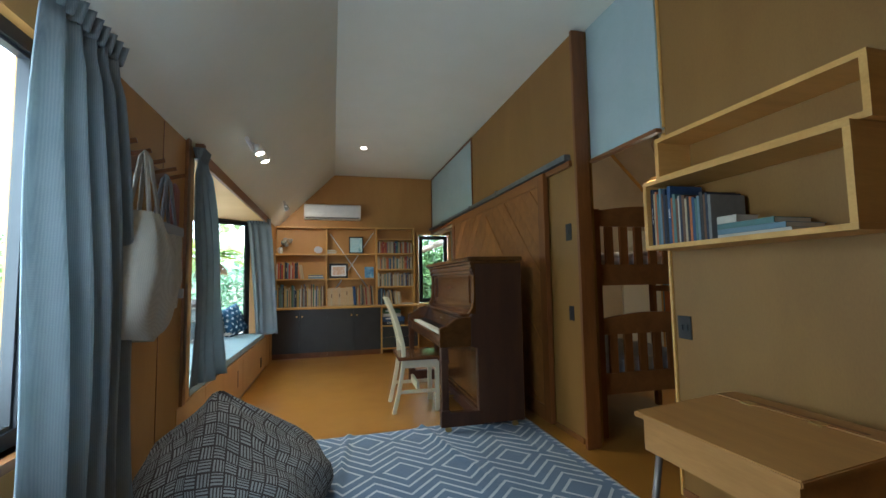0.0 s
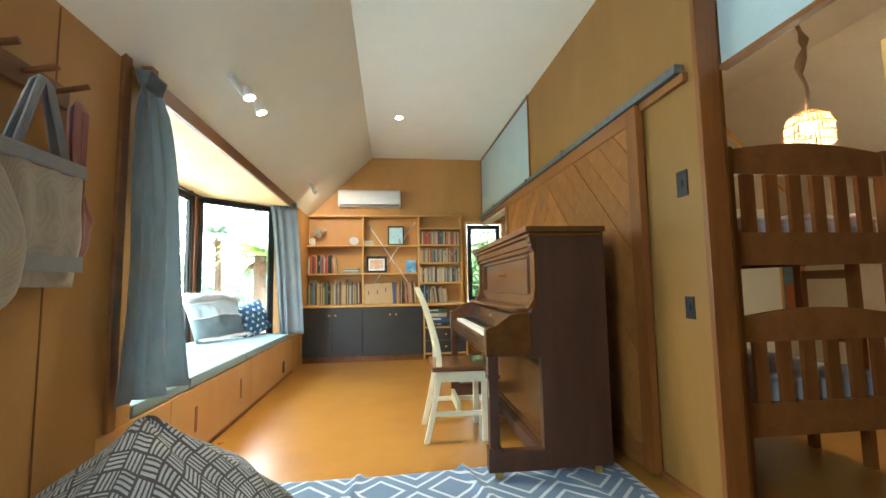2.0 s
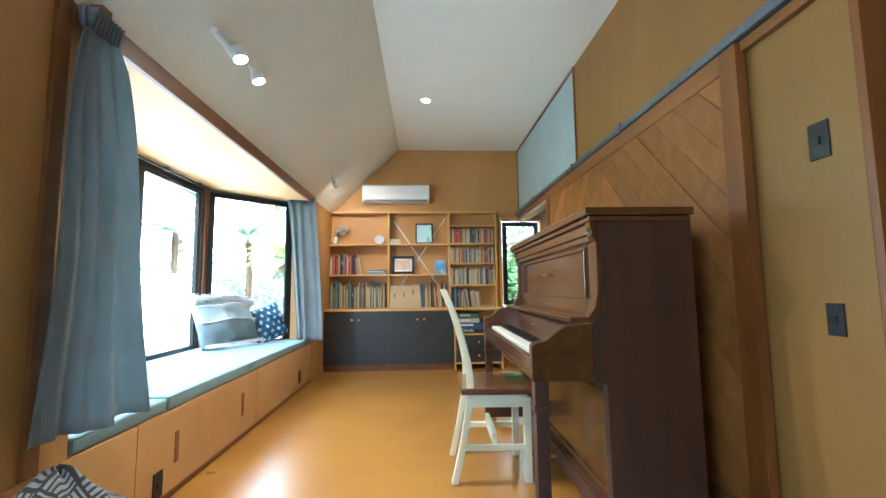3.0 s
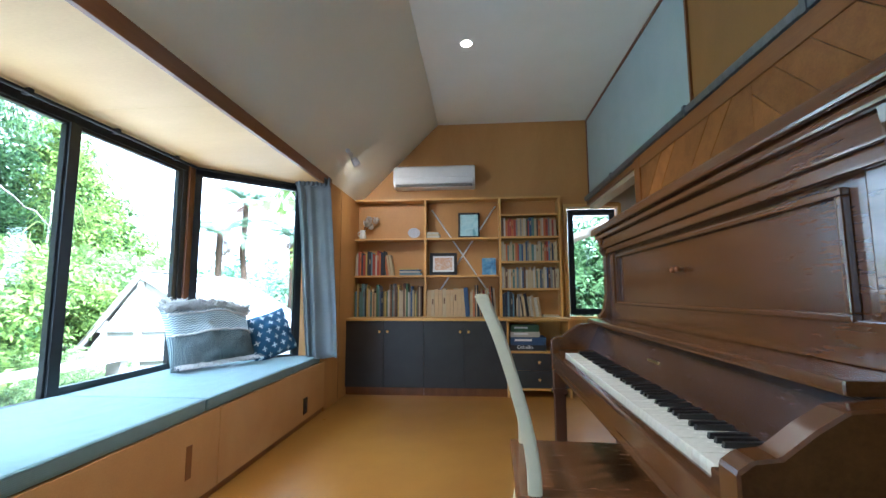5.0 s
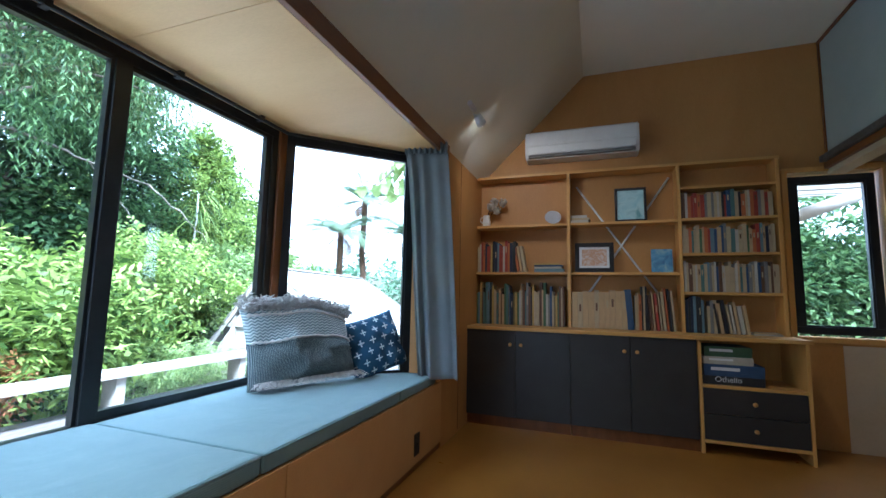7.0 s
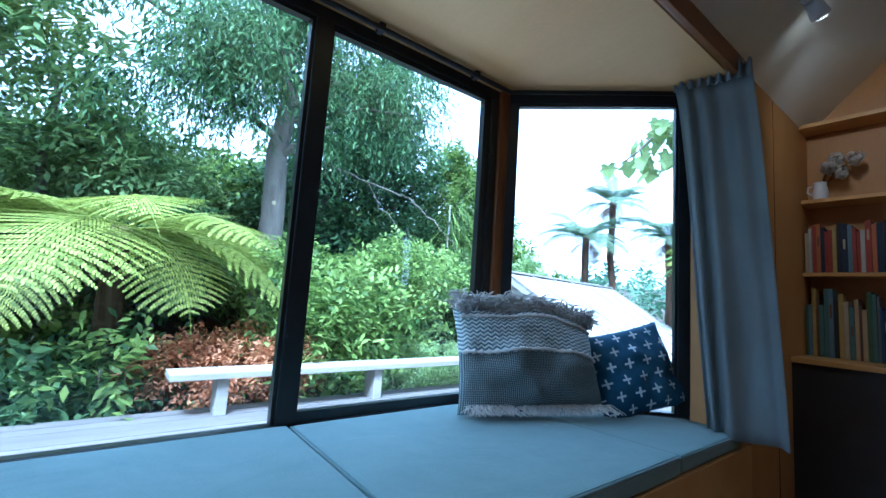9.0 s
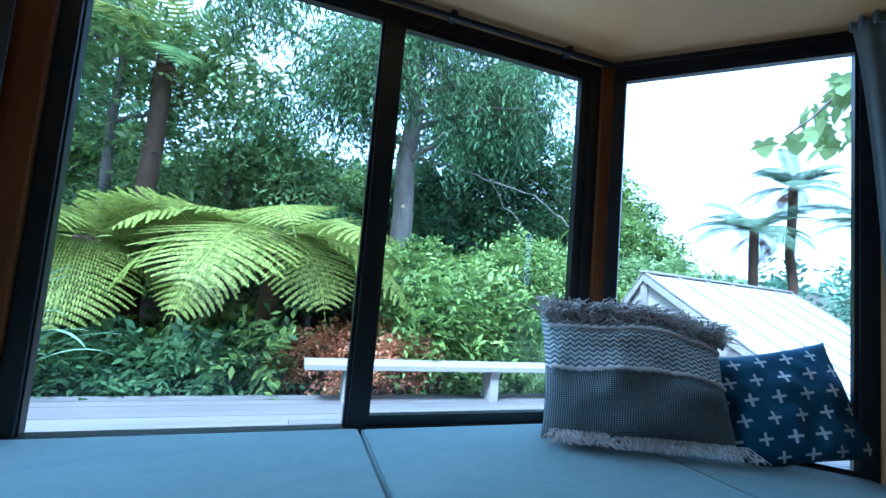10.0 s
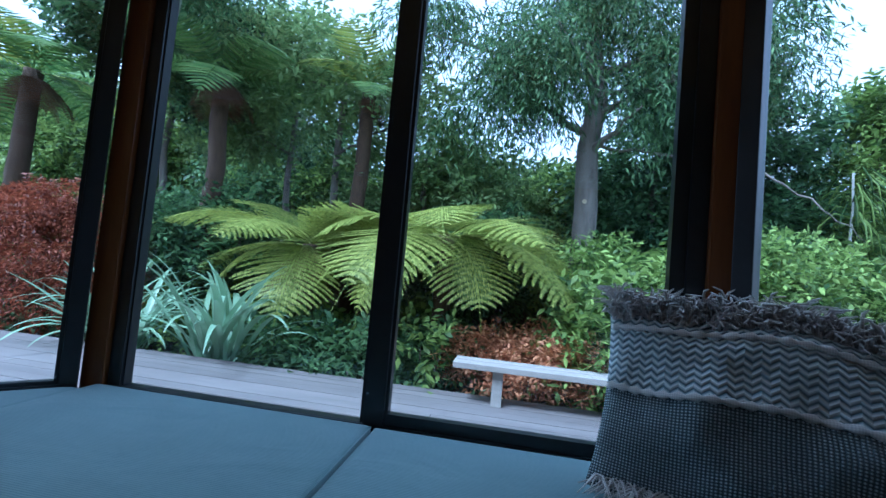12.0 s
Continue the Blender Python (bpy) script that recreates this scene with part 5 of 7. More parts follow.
def tote(label, y, z_top, w, h, d, x, material, band=None, strap=0.3, round_=False, base=None):
    t = thing("tote_bag", label, "bag", Matrix.Translation((x, y, 0)))
    bm = bmesh.new()
    nx, nz = 22, 18
    g = {}
    for s in (-1, 1):
        for i in range(nx + 1):
            for j in range(nz + 1):
                u, v = 2 * i / nx - 1, j / nz
                width = w / 2 * ((0.30 + 0.7 * math.sin(min(1, (1 - v) * 1.5 + 0.06) * math.pi / 2)) if round_ else 1.0) * (math.sqrt(max(0, 1 - ((0.22 - v) / 0.22) ** 2)) if round_ and v < 0.22 else 1)
                f = max(0, 1 - u ** 4) ** 0.5 * (0.25 + 0.75 * math.sin(math.pi * min(1, (1 - v) * 0.8 + 0.1)))
                yv = u * width
                xv = s * d / 2 * f + 0.012 * noise.noise(Vector((u * 2.5, v * 4, s + y * 9))) * (1 if v < 1 else 0) + 0.006 * math.sin(u * 9) * v
                g[s, i, j] = bm.verts.new((xv, yv, z_top - h + h * v))
    for s in (-1, 1):
        for i in range(nx):
            for j in range(nz):
                f = [g[s, i, j], g[s, i + 1, j], g[s, i + 1, j + 1], g[s, i, j + 1]]
                fc = bm.faces.new(f if s == 1 else f[::-1])
                fc.smooth = True
    for i in (0, nx):
        for j in range(nz):
            bm.faces.new([g[-1, i, j], g[-1, i, j + 1], g[1, i, j + 1], g[1, i, j]])
    for i in range(nx):
        bm.faces.new([g[-1, i, 0], g[1, i, 0], g[1, i + 1, 0], g[-1, i + 1, 0]])
    bmesh.ops.recalc_face_normals(bm, faces=bm.faces[:])
    part("body", bm, material, t)
    if band:
        part("hem_band", boxes((-d * 0.36, -w * 0.49, z_top - 0.045, d * 0.4, w * 0.49, z_top + 0.004), bevel=0.008), band, t)
        part("low_band", boxes((d * 0.46, -w * 0.45, z_top - h + 0.05, d * 0.52, w * 0.45, z_top - h + 0.10)), band, t)
    for s in (-1, 1):
        bm = bmesh.new()
        k = w * (0.1 if round_ else 0.28)
        for o in (-0.012, -0.004, 0.004, 0.012):
            tube(bm, [(s * d * 0.2, -k + o, z_top - 0.01), (s * 0.01, -0.02 + o, z_top + strap * 0.9), (0.0, 0.0 + o, z_top + strap), (s * 0.01, 0.02 + o, z_top + strap * 0.9), (s * d * 0.2, k + o, z_top - 0.01)], 0.005, 5)
        part("strap", bm, band or material, t)
    return t


tote("pale canvas bag hanging from a wooden peg", 3.87, 1.45, 0.48, 0.53, 0.19, XL + 0.12, "canvas", None, 0.26, True)
tote("cream canvas tote with grey bands hanging from a peg", 4.25, 1.45, 0.36, 0.42, 0.08, XL + 0.07, "canvas", "grey_canvas", 0.25)
tote("dusty pink cloth bag hanging from the last peg", 4.45, 1.37, 0.16, 0.24, 0.05, XL + 0.045, "pink", None, 0.33, True)
cordt = thing("bag_cord", "thin dark cord looped below the bags", "cord")
bm = bmesh.new()
tube(bm, [(XL + 0.06, 4.46, 1.2), (XL + 0.05, 4.46, 1.1), (XL + 0.05, 4.40, 1.045), (XL + 0.05, 4.32, 1.05), (XL + 0.05, 4.28, 1.12)], 0.005, 6)
part("cord", bm, "ebony", cordt)

# ---- bean bag ----
bag = thing("bean_bag", "slumped bean bag in a dark basket-weave print", "bean bag", Matrix.Translation((0.12, 4.30, 0)))
bm = bmesh.new()
uv = bm.loops.layers.uv.new("UVMap")
nu, nv = 96, 44
prof = [(0.40, 0.0), (0.475, 0.03), (0.50, 0.10), (0.485, 0.18), (0.43, 0.26), (0.345, 0.33), (0.25, 0.39), (0.16, 0.44), (0.085, 0.485), (0.03, 0.525), (0.003, 0.53)]
ts = [i * (len(prof) - 1) / nv for i in range(nv + 1)]
arc, prev, grid = 0.0, None, []
arcs = []
for t_ in ts:
    k = min(int(t_), len(prof) - 2)
    f = t_ - k
    r, z = (prof[k][c] * (1 - f) + prof[k + 1][c] * f for c in (0, 1))
    if prev:
        arc += math.hypot(r - prev[0], z - prev[1])
    prev = (r, z)
    arcs.append(arc)
    ring = []
    lift = (z / 0.53) ** 2
    for i in range(nu):
        a = 2 * math.pi * i / nu
        n1 = noise.noise(Vector((math.cos(a) * 1.6, math.sin(a) * 1.6, z * 4)))
        n2 = noise.noise(Vector((math.cos(a) * 4, math.sin(a) * 4, z * 9 + 5)))
        fold = 0.018 * math.sin(a * 9 + z * 14) * math.sin(math.pi * min(1, z / 0.5))
        rr = r * (1 + 0.10 * n1 + 0.035 * n2) + fold * (r > 0.05)
        # the top leans back to the wall
        x = rr * math.cos(a) - 0.15 * lift
        y = rr * math.sin(a) * 0.95 + 0.28 * lift
        dent = 0.08 * math.exp(-((x - 0.16) ** 2 + (y + 0.1) ** 2) / 0.04)
        ring.append(bm.verts.new((x, y, max(0.001, z * (1 + 0.05 * n1) - dent * (z > 0.15)))))
    grid.append(ring)
for j in range(nv):
    for i in range(nu):
        i2 = (i + 1) % nu
        f = bm.faces.new((grid[j][i], grid[j][i2], grid[j + 1][i2], grid[j + 1][i]))
        f.smooth = True
        rad = 0.46
        for lp, (a, b) in zip(f.loops, ((i, j), (i + 1, j), (i + 1, j + 1), (i, j + 1))):
            q_ = 0.86 * (arcs[-1] - arcs[b])
            lp[uv].uv = (4 + q_ * math.cos(2 * math.pi * a / nu), 4 + q_ * math.sin(2 * math.pi * a / nu))
bm.faces.new(grid[0][::-1]), bm.faces.new(grid[-1])
part("cover", bm, "weave", bag)

# ---- rug ----
rug = thing("rug", "blue patterned rug with white diamonds and zigzags, slightly rucked", "rug", Matrix.Translation((1.195, 4.0, 0)))
bm = bmesh.new()
nx, ny = 110, 130
g = []
for j in range(ny + 1):
    rowv = []
    for i in range(nx + 1):
        x, y = -0.95 + 1.9 * i / nx, -1.22 + 2.42 * j / ny
        wv = 0.022 * math.exp(-((x + 0.62 - 0.12 * y) / 0.022) ** 2) * max(0, (y + 0.3) / 1.5)
        wv += 0.028 * math.exp(-((x - 0.08 + 0.22 * (y - 1.2)) / 0.025) ** 2) * max(0, (y - 0.1) / 1.1)
        wv += 0.016 * math.exp(-((x - 0.55 + 0.3 * (y - 1.2)) / 0.04) ** 2) * max(0, (y - 0.2) / 1.0)
        rowv.append(bm.verts.new((x, y + 0.02 * math.sin(x * 3), 0.008 + wv + 0.0015 * noise.noise(Vector((x * 6, y * 6, 0))))))
    g.append(rowv)
for j in range(ny):
    for i in range(nx):
        f = bm.faces.new((g[j][i], g[j][i + 1], g[j + 1][i + 1], g[j + 1][i]))
        f.smooth = True
edge = g[0] + [r[-1] for r in g[1:]] + g[-1][-2::-1] + [r[0] for r in g[-2:0:-1]]
lowe = [bm.verts.new((v.co.x, v.co.y, 0.0015)) for v in edge]
for i in range(len(edge)):
    k = (i + 1) % len(edge)
    bm.faces.new((edge[k], edge[i], lowe[i], lowe[k]))
part("woven_field", bm, "rug", rug)

# ---- wall shelves and school desk ----
def wall_box(label, x0, z0, z1, y0, y1, t=0.022):
    s = thing("wall_shelf", label, "shelf")
    part("top", boxes((x0, y0, z1 - t, 2.399, y1, z1), bevel=0.002), "pine", s)
    part("bottom", boxes((x0, y0, z0, 2.399, y1, z0 + t), bevel=0.002), "pine", s)
    for y in (y0, y1 - t):
        part("end", boxes((x0 + 0.001, y, z0 + t, 2.399, y + t, z1 - t)), "pine", s)
    return s


wall_box("open pine box shelf with books on the ply wall", 2.15, 1.283, 1.63, 2.79, 3.70)
up = wall_box("shallow open pine shelf above the box shelf", 2.20, 1.632, 1.85, 2.76, 3.66)
yy = 3.675
for col, th, h, words in (("navy", 0.016, 0.285, "WORLD RECORDS"), ("cream", 0.008, 0.26, None), ("orange", 0.01, 0.27, None), ("teal", 0.012, 0.255, None), ("sky", 0.014, 0.28, None), ("brown", 0.009, 0.25, None), ("navy", 0.014, 0.27, None), ("black", 0.01, 0.24, None), ("blue", 0.018, 0.28, "HISTORY"), ("orange", 0.008, 0.22, None), ("teal", 0.016, 0.235, None), ("brown", 0.012, 0.21, None), ("white", 0.007, 0.22, None), ("navy", 0.012, 0.225, None), ("brown", 0.014, 0.22, None), ("cream", 0.01, 0.2, None), ("black", 0.012, 0.21, None), ("orange", 0.012, 0.205, None), ("blue", 0.014, 0.2, None), ("teal", 0.01, 0.19, None), ("sky", 0.012, 0.2, None), ("black", 0.016, 0.215, None), ("brown", 0.01, 0.2, None), ("navy", 0.01, 0.205, None), ("grey", 0.014, 0.195, None)):
    book(col, Matrix.Translation((2.175, yy, 1.306)) @ Matrix.Rotation(radians(-90), 4, "Z"), th, h, 0.19, f"{col} hardback upright in the box shelf", words, group="books in the box shelf")
    yy -= th + 0.002
z = 1.3055
for col, w, h, d in (("white", 0.3, 0.014, 0.2), ("sky", 0.28, 0.02, 0.2), ("teal", 0.24, 0.022, 0.19), ("white", 0.09, 0.03, 0.12)):
    book(col, Matrix.Translation((2.18, yy - 0.02, z)) @ Matrix.Rotation(radians(-90), 4, "Z") @ Matrix.Translation((w, 0, 0)) @ Matrix.Rotation(radians(-90), 4, "Y"), h, w, d, f"{col} book lying flat in the box shelf", None, False, "books in the box shelf")
    z += h + 0.0015

desk = thing("school_desk", "old timber school desk with a sloping lid on steel legs", "desk", Matrix.Translation((1.78, 2.74, -0.075)))
bm = bmesh.new()
prism(bm, [(-0.015, 0.672), (0.39, 0.705), (0.39, 0.725), (-0.015, 0.692)], -0.01, 0.62)
bmesh.ops.bevel(bm, geom=bm.edges[:], offset=0.004, segments=2, affect="EDGES")
part("lid", bm, "desk", desk)
part("back_strip", boxes((0.393, -0.01, 0.705, 0.50, 0.62, 0.727), bevel=0.004), "desk", desk)
bm = bmesh.new()
prism(bm, [(0.01, 0.55), (0.48, 0.55), (0.48, 0.704), (0.39, 0.704), (0.01, 0.671)], 0.015, 0.595)
part("box", bm, "desk", desk)
part("pen_groove", boxes((0.41, 0.1, 0.7265, 0.43, 0.5, 0.728)), "rimu", desk)
for y in (0.2, 0.45):
    part("hinge", boxes((0.37, y, 0.722, 0.41, y + 0.04, 0.7285)), "brass", desk)
for x, y in ((0.05, 0.05), (0.44, 0.05), (0.05, 0.56), (0.44, 0.56)):
    bm = bmesh.new()
    tube(bm, [(x, y, 0.56), (x + (x - 0.245) * 0.22, y + (y - 0.3) * 0.18, 0.075)], 0.014, 10)
    part("leg", bm, "desk_steel", desk)

# ---- bunk room ----
bed = thing("bunk_bed", "dark red-brown timber bunk bed with slatted ends and striped linen", "bunk bed", Matrix.Translation((2.45, 4.60, 0)))
BW, BL = 0.98, 2.02
for y in (0.0, BL - 0.06):
    for x in (0.0, BW - 0.07):
        part("post", boxes((x, y, 0, x + 0.07, y + 0.06, 1.66), bevel=0.006), "rimu", bed)
    for z0, z1, arch in ((1.53, 1.65, 0.04), (1.09, 1.245, 0.0), (0.73, 0.845, 0.04), (0.30, 0.45, 0.0)):
        bm = bmesh.new()
        top = [(0.07 + (BW - 0.14) * k / 12, z1 + arch * math.sin(math.pi * k / 12)) for k in range(13)]
        prism(bm, [(0.07, z0), (BW - 0.07, z0)] + top[::-1], y + 0.012, y + 0.045)
        part("end_rail", bm, "rimu_y", bed)
    for z0, z1 in ((1.24, 1.54), (0.445, 0.74)):
        for k in range(6):
            x = 0.125 + k * 0.128
            part("slat", boxes((x, y + 0.018, z0, x + 0.065, y + 0.04, z1)), "rimu", bed)
for x in (0.005, BW - 0.035):
    for z in (1.10, 0.31):
        part("side_rail", boxes((x, 0.06, z, x + 0.03, BL - 0.06, z + 0.13)), "rimu_y", bed)
for z in (1.16, 0.37):
    mt = thing("mattress", "mattress with rumpled grey-blue striped linen on the bunk", "mattress", Matrix.Translation((2.45, 4.60, z)))
    bm = bmesh.new()
    box(bm, 0.045, 0.07, 0, BW - 0.045, BL - 0.08, 0.16, 0.04)
    part("base", bm, "linen", mt)
    verts, faces = [], []
    for j in range(31):
        for i in range(21):
            x, y = 0.05 + 0.88 * i / 20, 0.075 + 1.85 * j / 30
            verts.append((x, y, 0.175 + 0.035 * noise.noise(Vector((x * 7, y * 6, z))) + 0.02 * noise.noise(Vector((x * 16, y * 14, z)))))
    for j in range(30):
        for i in range(20):
            a = j * 21 + i
            faces.append((a, a + 1, a + 22, a + 21))
    d = from_arrays("duvet", verts, faces, "linen", mt, True)
    s = d.modifiers.new("thick", "SOLIDIFY")
    s.thickness = 0.03
    for k in range(7):
        part("stripe", boxes((0.06 + k * 0.125, 0.064, 0.02, 0.10 + k * 0.125, 0.069, 0.15)), "cover_navy", mt)
lad = thing("bed_ladder", "dark timber ladder standing against the bunk bed", "ladder")
for y in (4.85, 5.16):
    part("rail", boxes((3.435, y, 0, 3.475, y + 0.05, 1.3), bevel=0.003), "rimu", lad)
for z in (0.3, 0.66, 1.02):
    part("rung", boxes((3.44, 4.9, z, 3.47, 5.16, z + 0.05)), "rimu_y", lad)
bd = thing("white_board", "plain white board standing against the bunk room wall", "board")
part("board", boxes((4.5, 6.955, 0.0, 5.12, 6.99, 1.8), bevel=0.004), "ceiling", bd)
part("edge_strip", boxes((5.12, 6.955, 0.0, 5.15, 6.99, 1.8)), "pine_z", bd, "honey timber edge strip")
po = thing("poster", "poster with an orange shape on blue in the bunk room", "poster")
part("sheet", boxes((5.17, 6.985, 0.55, 5.38, 6.998, 1.2)), "cover_sky", po)
part("shape", boxes((5.2, 6.98, 0.6, 5.35, 6.984, 0.97), bevel=0.001), "cover_orange", po)
orn = thing("ornament", "small dark metal ornament on a bunk room ledge", "ornament")
bm = bmesh.new()
tube(bm, [(3.2 + 0.07 * math.cos(a), 6.9, 1.98 + 0.09 * math.sin(a)) for a in [k * 0.5 for k in range(13)]], 0.012, 6)
box(bm, 3.10, 6.86, 1.86, 3.30, 6.94, 1.89)
part("figure", bm, "ebony", orn)
setting("ledge_bunk", boxes((2.41, 6.78, 1.83, 3.9, 7.0, 1.86)), "cream", "cream ledge in the bunk room")
fur = thing("shelf_ladder", "honey pine slatted frame standing in the bunk room", "shelf", Matrix.Translation((2.80, 8.80, 0)))
for x in (0.0, 0.62):
    part("upright", boxes((x, 0, 0, x + 0.05, 0.25, 1.55), bevel=0.004), "pine_z", fur)
for z, h in ((1.30, 0.20), (0.86, 0.12), (0.42, 0.12), (0.1, 0.1), (1.04, 0.02)):
    part("rail", boxes((0.05, 0.0, z, 0.62, 0.03, z + h)), "pine", fur)
bun = thing("bunting", "string of small faded coloured tassels across the bunk room wall", "bunting")
bm = bmesh.new()
tube(bm, [(2.9 + k * 0.1, 9.12, 2.36 - 0.07 * math.sin(k / 8 * math.pi)) for k in range(9)], 0.002, 4)
part("string", bm, "canvas", bun)
for k in range(8):
    x, z = 2.95 + k * 0.1, 2.35 - 0.07 * math.sin((k + 0.5) / 8 * math.pi)
    bm = bmesh.new()
    prism(bm, [(x - 0.02, z), (x + 0.02, z), (x + 0.028, z - 0.13), (x - 0.028, z - 0.13)], 9.112, 9.126)
    part("tassel", bm, ("pink", "cover_tan", "canvas", "pink")[k % 4], bun)


# ---- outdoors ----
DECK = -0.15
bm = bmesh.new()
nx, ny = 60, 60
gv = []
for j in range(ny + 1):
    r = []
    for i in range(nx + 1):
        u, v = 2 * i / nx - 1, 2 * j / ny - 1
        x, y = -4 + 300 * u * abs(u) ** 1.6, 6 + 300 * v * abs(v) ** 1.6
        d = max(0, -x - 9)
        z = -0.55 + 0.16 * min(d, 22) + 0.05 * math.sin(x * 1.7) * math.cos(y * 1.3)
        hill = max(0, (y - 40) / 60) if y > 40 else 0
        z += min(hill, 1) * 5 * (0.6 + 0.4 * math.sin(x * 0.05 + 1))
        r.append(bm.verts.new((x, y, z)))
    gv.append(r)
for j in range(ny):
    for i in range(nx):
        bm.faces.new((gv[j][i], gv[j][i + 1], gv[j + 1][i + 1], gv[j + 1][i])).smooth = True
setting("ground", bm, "soil", "dark soil and leaf litter rising to a bank")

deck = thing("deck", "weathered grey timber deck of narrow boards", "deck", kind="structure")
part("frame", boxes((-3.93, -4.0, DECK - 0.35, -1.2, 10.9, DECK - 0.03)), "bark", deck)
rd = random.Random(5)
x = -1.225
board_a = board_b = None
while x > -3.9:
    cut = rd.uniform(1.5, 6.5)
    for y0, y1 in ((-4.0, cut), (cut + 0.005, 11.0)):
        part("board", boxes((x - 0.135, y0, DECK - 0.03, x, y1, DECK + rd.uniform(-0.002, 0.002))), "deck", deck)
    x -= 0.141

bench = thing("deck_bench", "long low weathered timber bench on the edge of the deck", "bench")
for x0 in (-3.86, -3.70):
    part("plank", boxes((x0, 6.43, 0.155, x0 + 0.15, 10.6, 0.205), bevel=0.006), "grey_timber", bench)
for y in (6.78, 8.25, 9.75):
    part("leg", boxes((-3.80, y, DECK, -3.60, y + 0.09, 0.155), bevel=0.004), "grey_timber", bench)


def sprays(blobs, n, leaf, seed, per=8, width=0.42, droop=0.2, shell=0.62):
    """Leafy twigs scattered over the shells of ellipsoids: arrays of kite-shaped leaves."""
    g = np.random.default_rng(seed)
    b = np.array(blobs, float)
    w = (b[:, 3] * b[:, 4] + b[:, 3] * b[:, 5] + b[:, 4] * b[:, 5])
    pick = g.choice(len(b), n, p=w / w.sum())
    c, r = b[pick, :3], b[pick, 3:]
    d = g.normal(size=(n, 3))
    d /= np.linalg.norm(d, axis=1)[:, None]
    rad = shell + (1.08 - shell) * g.random(n) ** 0.7
    rad *= 1 + 0.22 * np.sin(d[:, 0] * 7 + pick) * np.sin(d[:, 1] * 6 + 1.3 * pick) * np.cos(d[:, 2] * 5)
    p = c + d * r * rad[:, None]
    s = d + g.normal(scale=0.55, size=(n, 3)) + np.array([0, 0, 0.25 - droop])
    s /= np.linalg.norm(s, axis=1)[:, None]
    side = np.cross(s, g.normal(size=(n, 3)) * 0.5 + np.array([0, 0, 1.0]))
    side /= np.linalg.norm(side, axis=1)[:, None] + 1e-9
    k = np.arange(per)
    step = leaf * 0.42
    size = leaf * (0.7 + 0.6 * g.random((n, per, 1)))
    base = p[:, None, :] + s[:, None, :] * (k * step)[None, :, None] - np.array([0, 0, 1.0]) * (droop * step * 0.12 * k ** 2)[None, :, None]
    sgn = np.where(k % 2 == 0, 1.0, -1.0)[None, :, None]
    ld = s[:, None, :] * 0.55 + side[:, None, :] * sgn * 0.8 + g.normal(scale=0.28, size=(n, per, 3)) - np.array([0, 0, droop])
    ld /= np.linalg.norm(ld, axis=2)[:, :, None]
    nr = np.cross(ld, s[:, None, :] * sgn) + np.array([0, 0, 0.5])
    wd = np.cross(ld, nr)
    wd /= np.linalg.norm(wd, axis=2)[:, :, None] + 1e-9
    tip = base + ld * size
    m = base + ld * size * 0.48 + np.array([0, 0, 1.0]) * size * 0.06
    q = np.stack([base, m + wd * size * width / 2, tip, m - wd * size * width / 2], axis=2).reshape(-1, 3)
    f = np.arange(len(q)).reshape(-1, 4)
    return q, f


def clumps(blobs, seed):
    """Break each ellipsoid of a crown into a cloud of smaller tufts of uneven size."""
    g = np.random.default_rng(seed + 5)
    out = []
    for x, y, z, a, b, c in blobs:
        for k in range(13):
            d = g.normal(size=3)
            d /= np.linalg.norm(d)
            s = g.uniform(0.22, 0.46)
            out.append((x + d[0] * a * (1 - s * 0.6), y + d[1] * b * (1 - s * 0.6), z + d[2] * c * (1 - s * 0.6), a * s, b * s, c * s * 0.8))
    return out


def foliage(name, blobs, n, leaf, seed, material, parent, tufts=False, **kw):
    if tufts:
        blobs = clumps(blobs, seed)
    q, f = sprays(blobs, n, leaf, seed, **kw)
    me = bpy.data.meshes.new(name)
    me.vertices.add(len(q))
    me.vertices.foreach_set("co", q.astype(np.float32).ravel())
    me.loops.add(f.size)
    me.loops.foreach_set("vertex_index", f.astype(np.int32).ravel())
    me.polygons.add(len(f))
    me.polygons.foreach_set("loop_start", np.arange(0, f.size, 4, dtype=np.int32))
    me.update(calc_edges=True)
    me.materials.append(M[material])
    ob = new(name, me)
    ob.parent = parent
    return ob


def limb(bm, a, b, r0, r1, seed, n=7, wob=0.06, sides=8):
    g = random.Random(seed)
    a, b = Vector(a), Vector(b)
    L = (b - a).length
    pts, rs = [], []
    for k in range(n + 1):
        t = k / n
        off = Vector((g.uniform(-1, 1), g.uniform(-1, 1), g.uniform(-0.5, 0.5))) * wob * L * math.sin(math.pi * t)
        pts.append(a.lerp(b, t) + off * 0.6)
        rs.append(r0 + (r1 - r0) * t)
    tube(bm, pts, rs, sides)


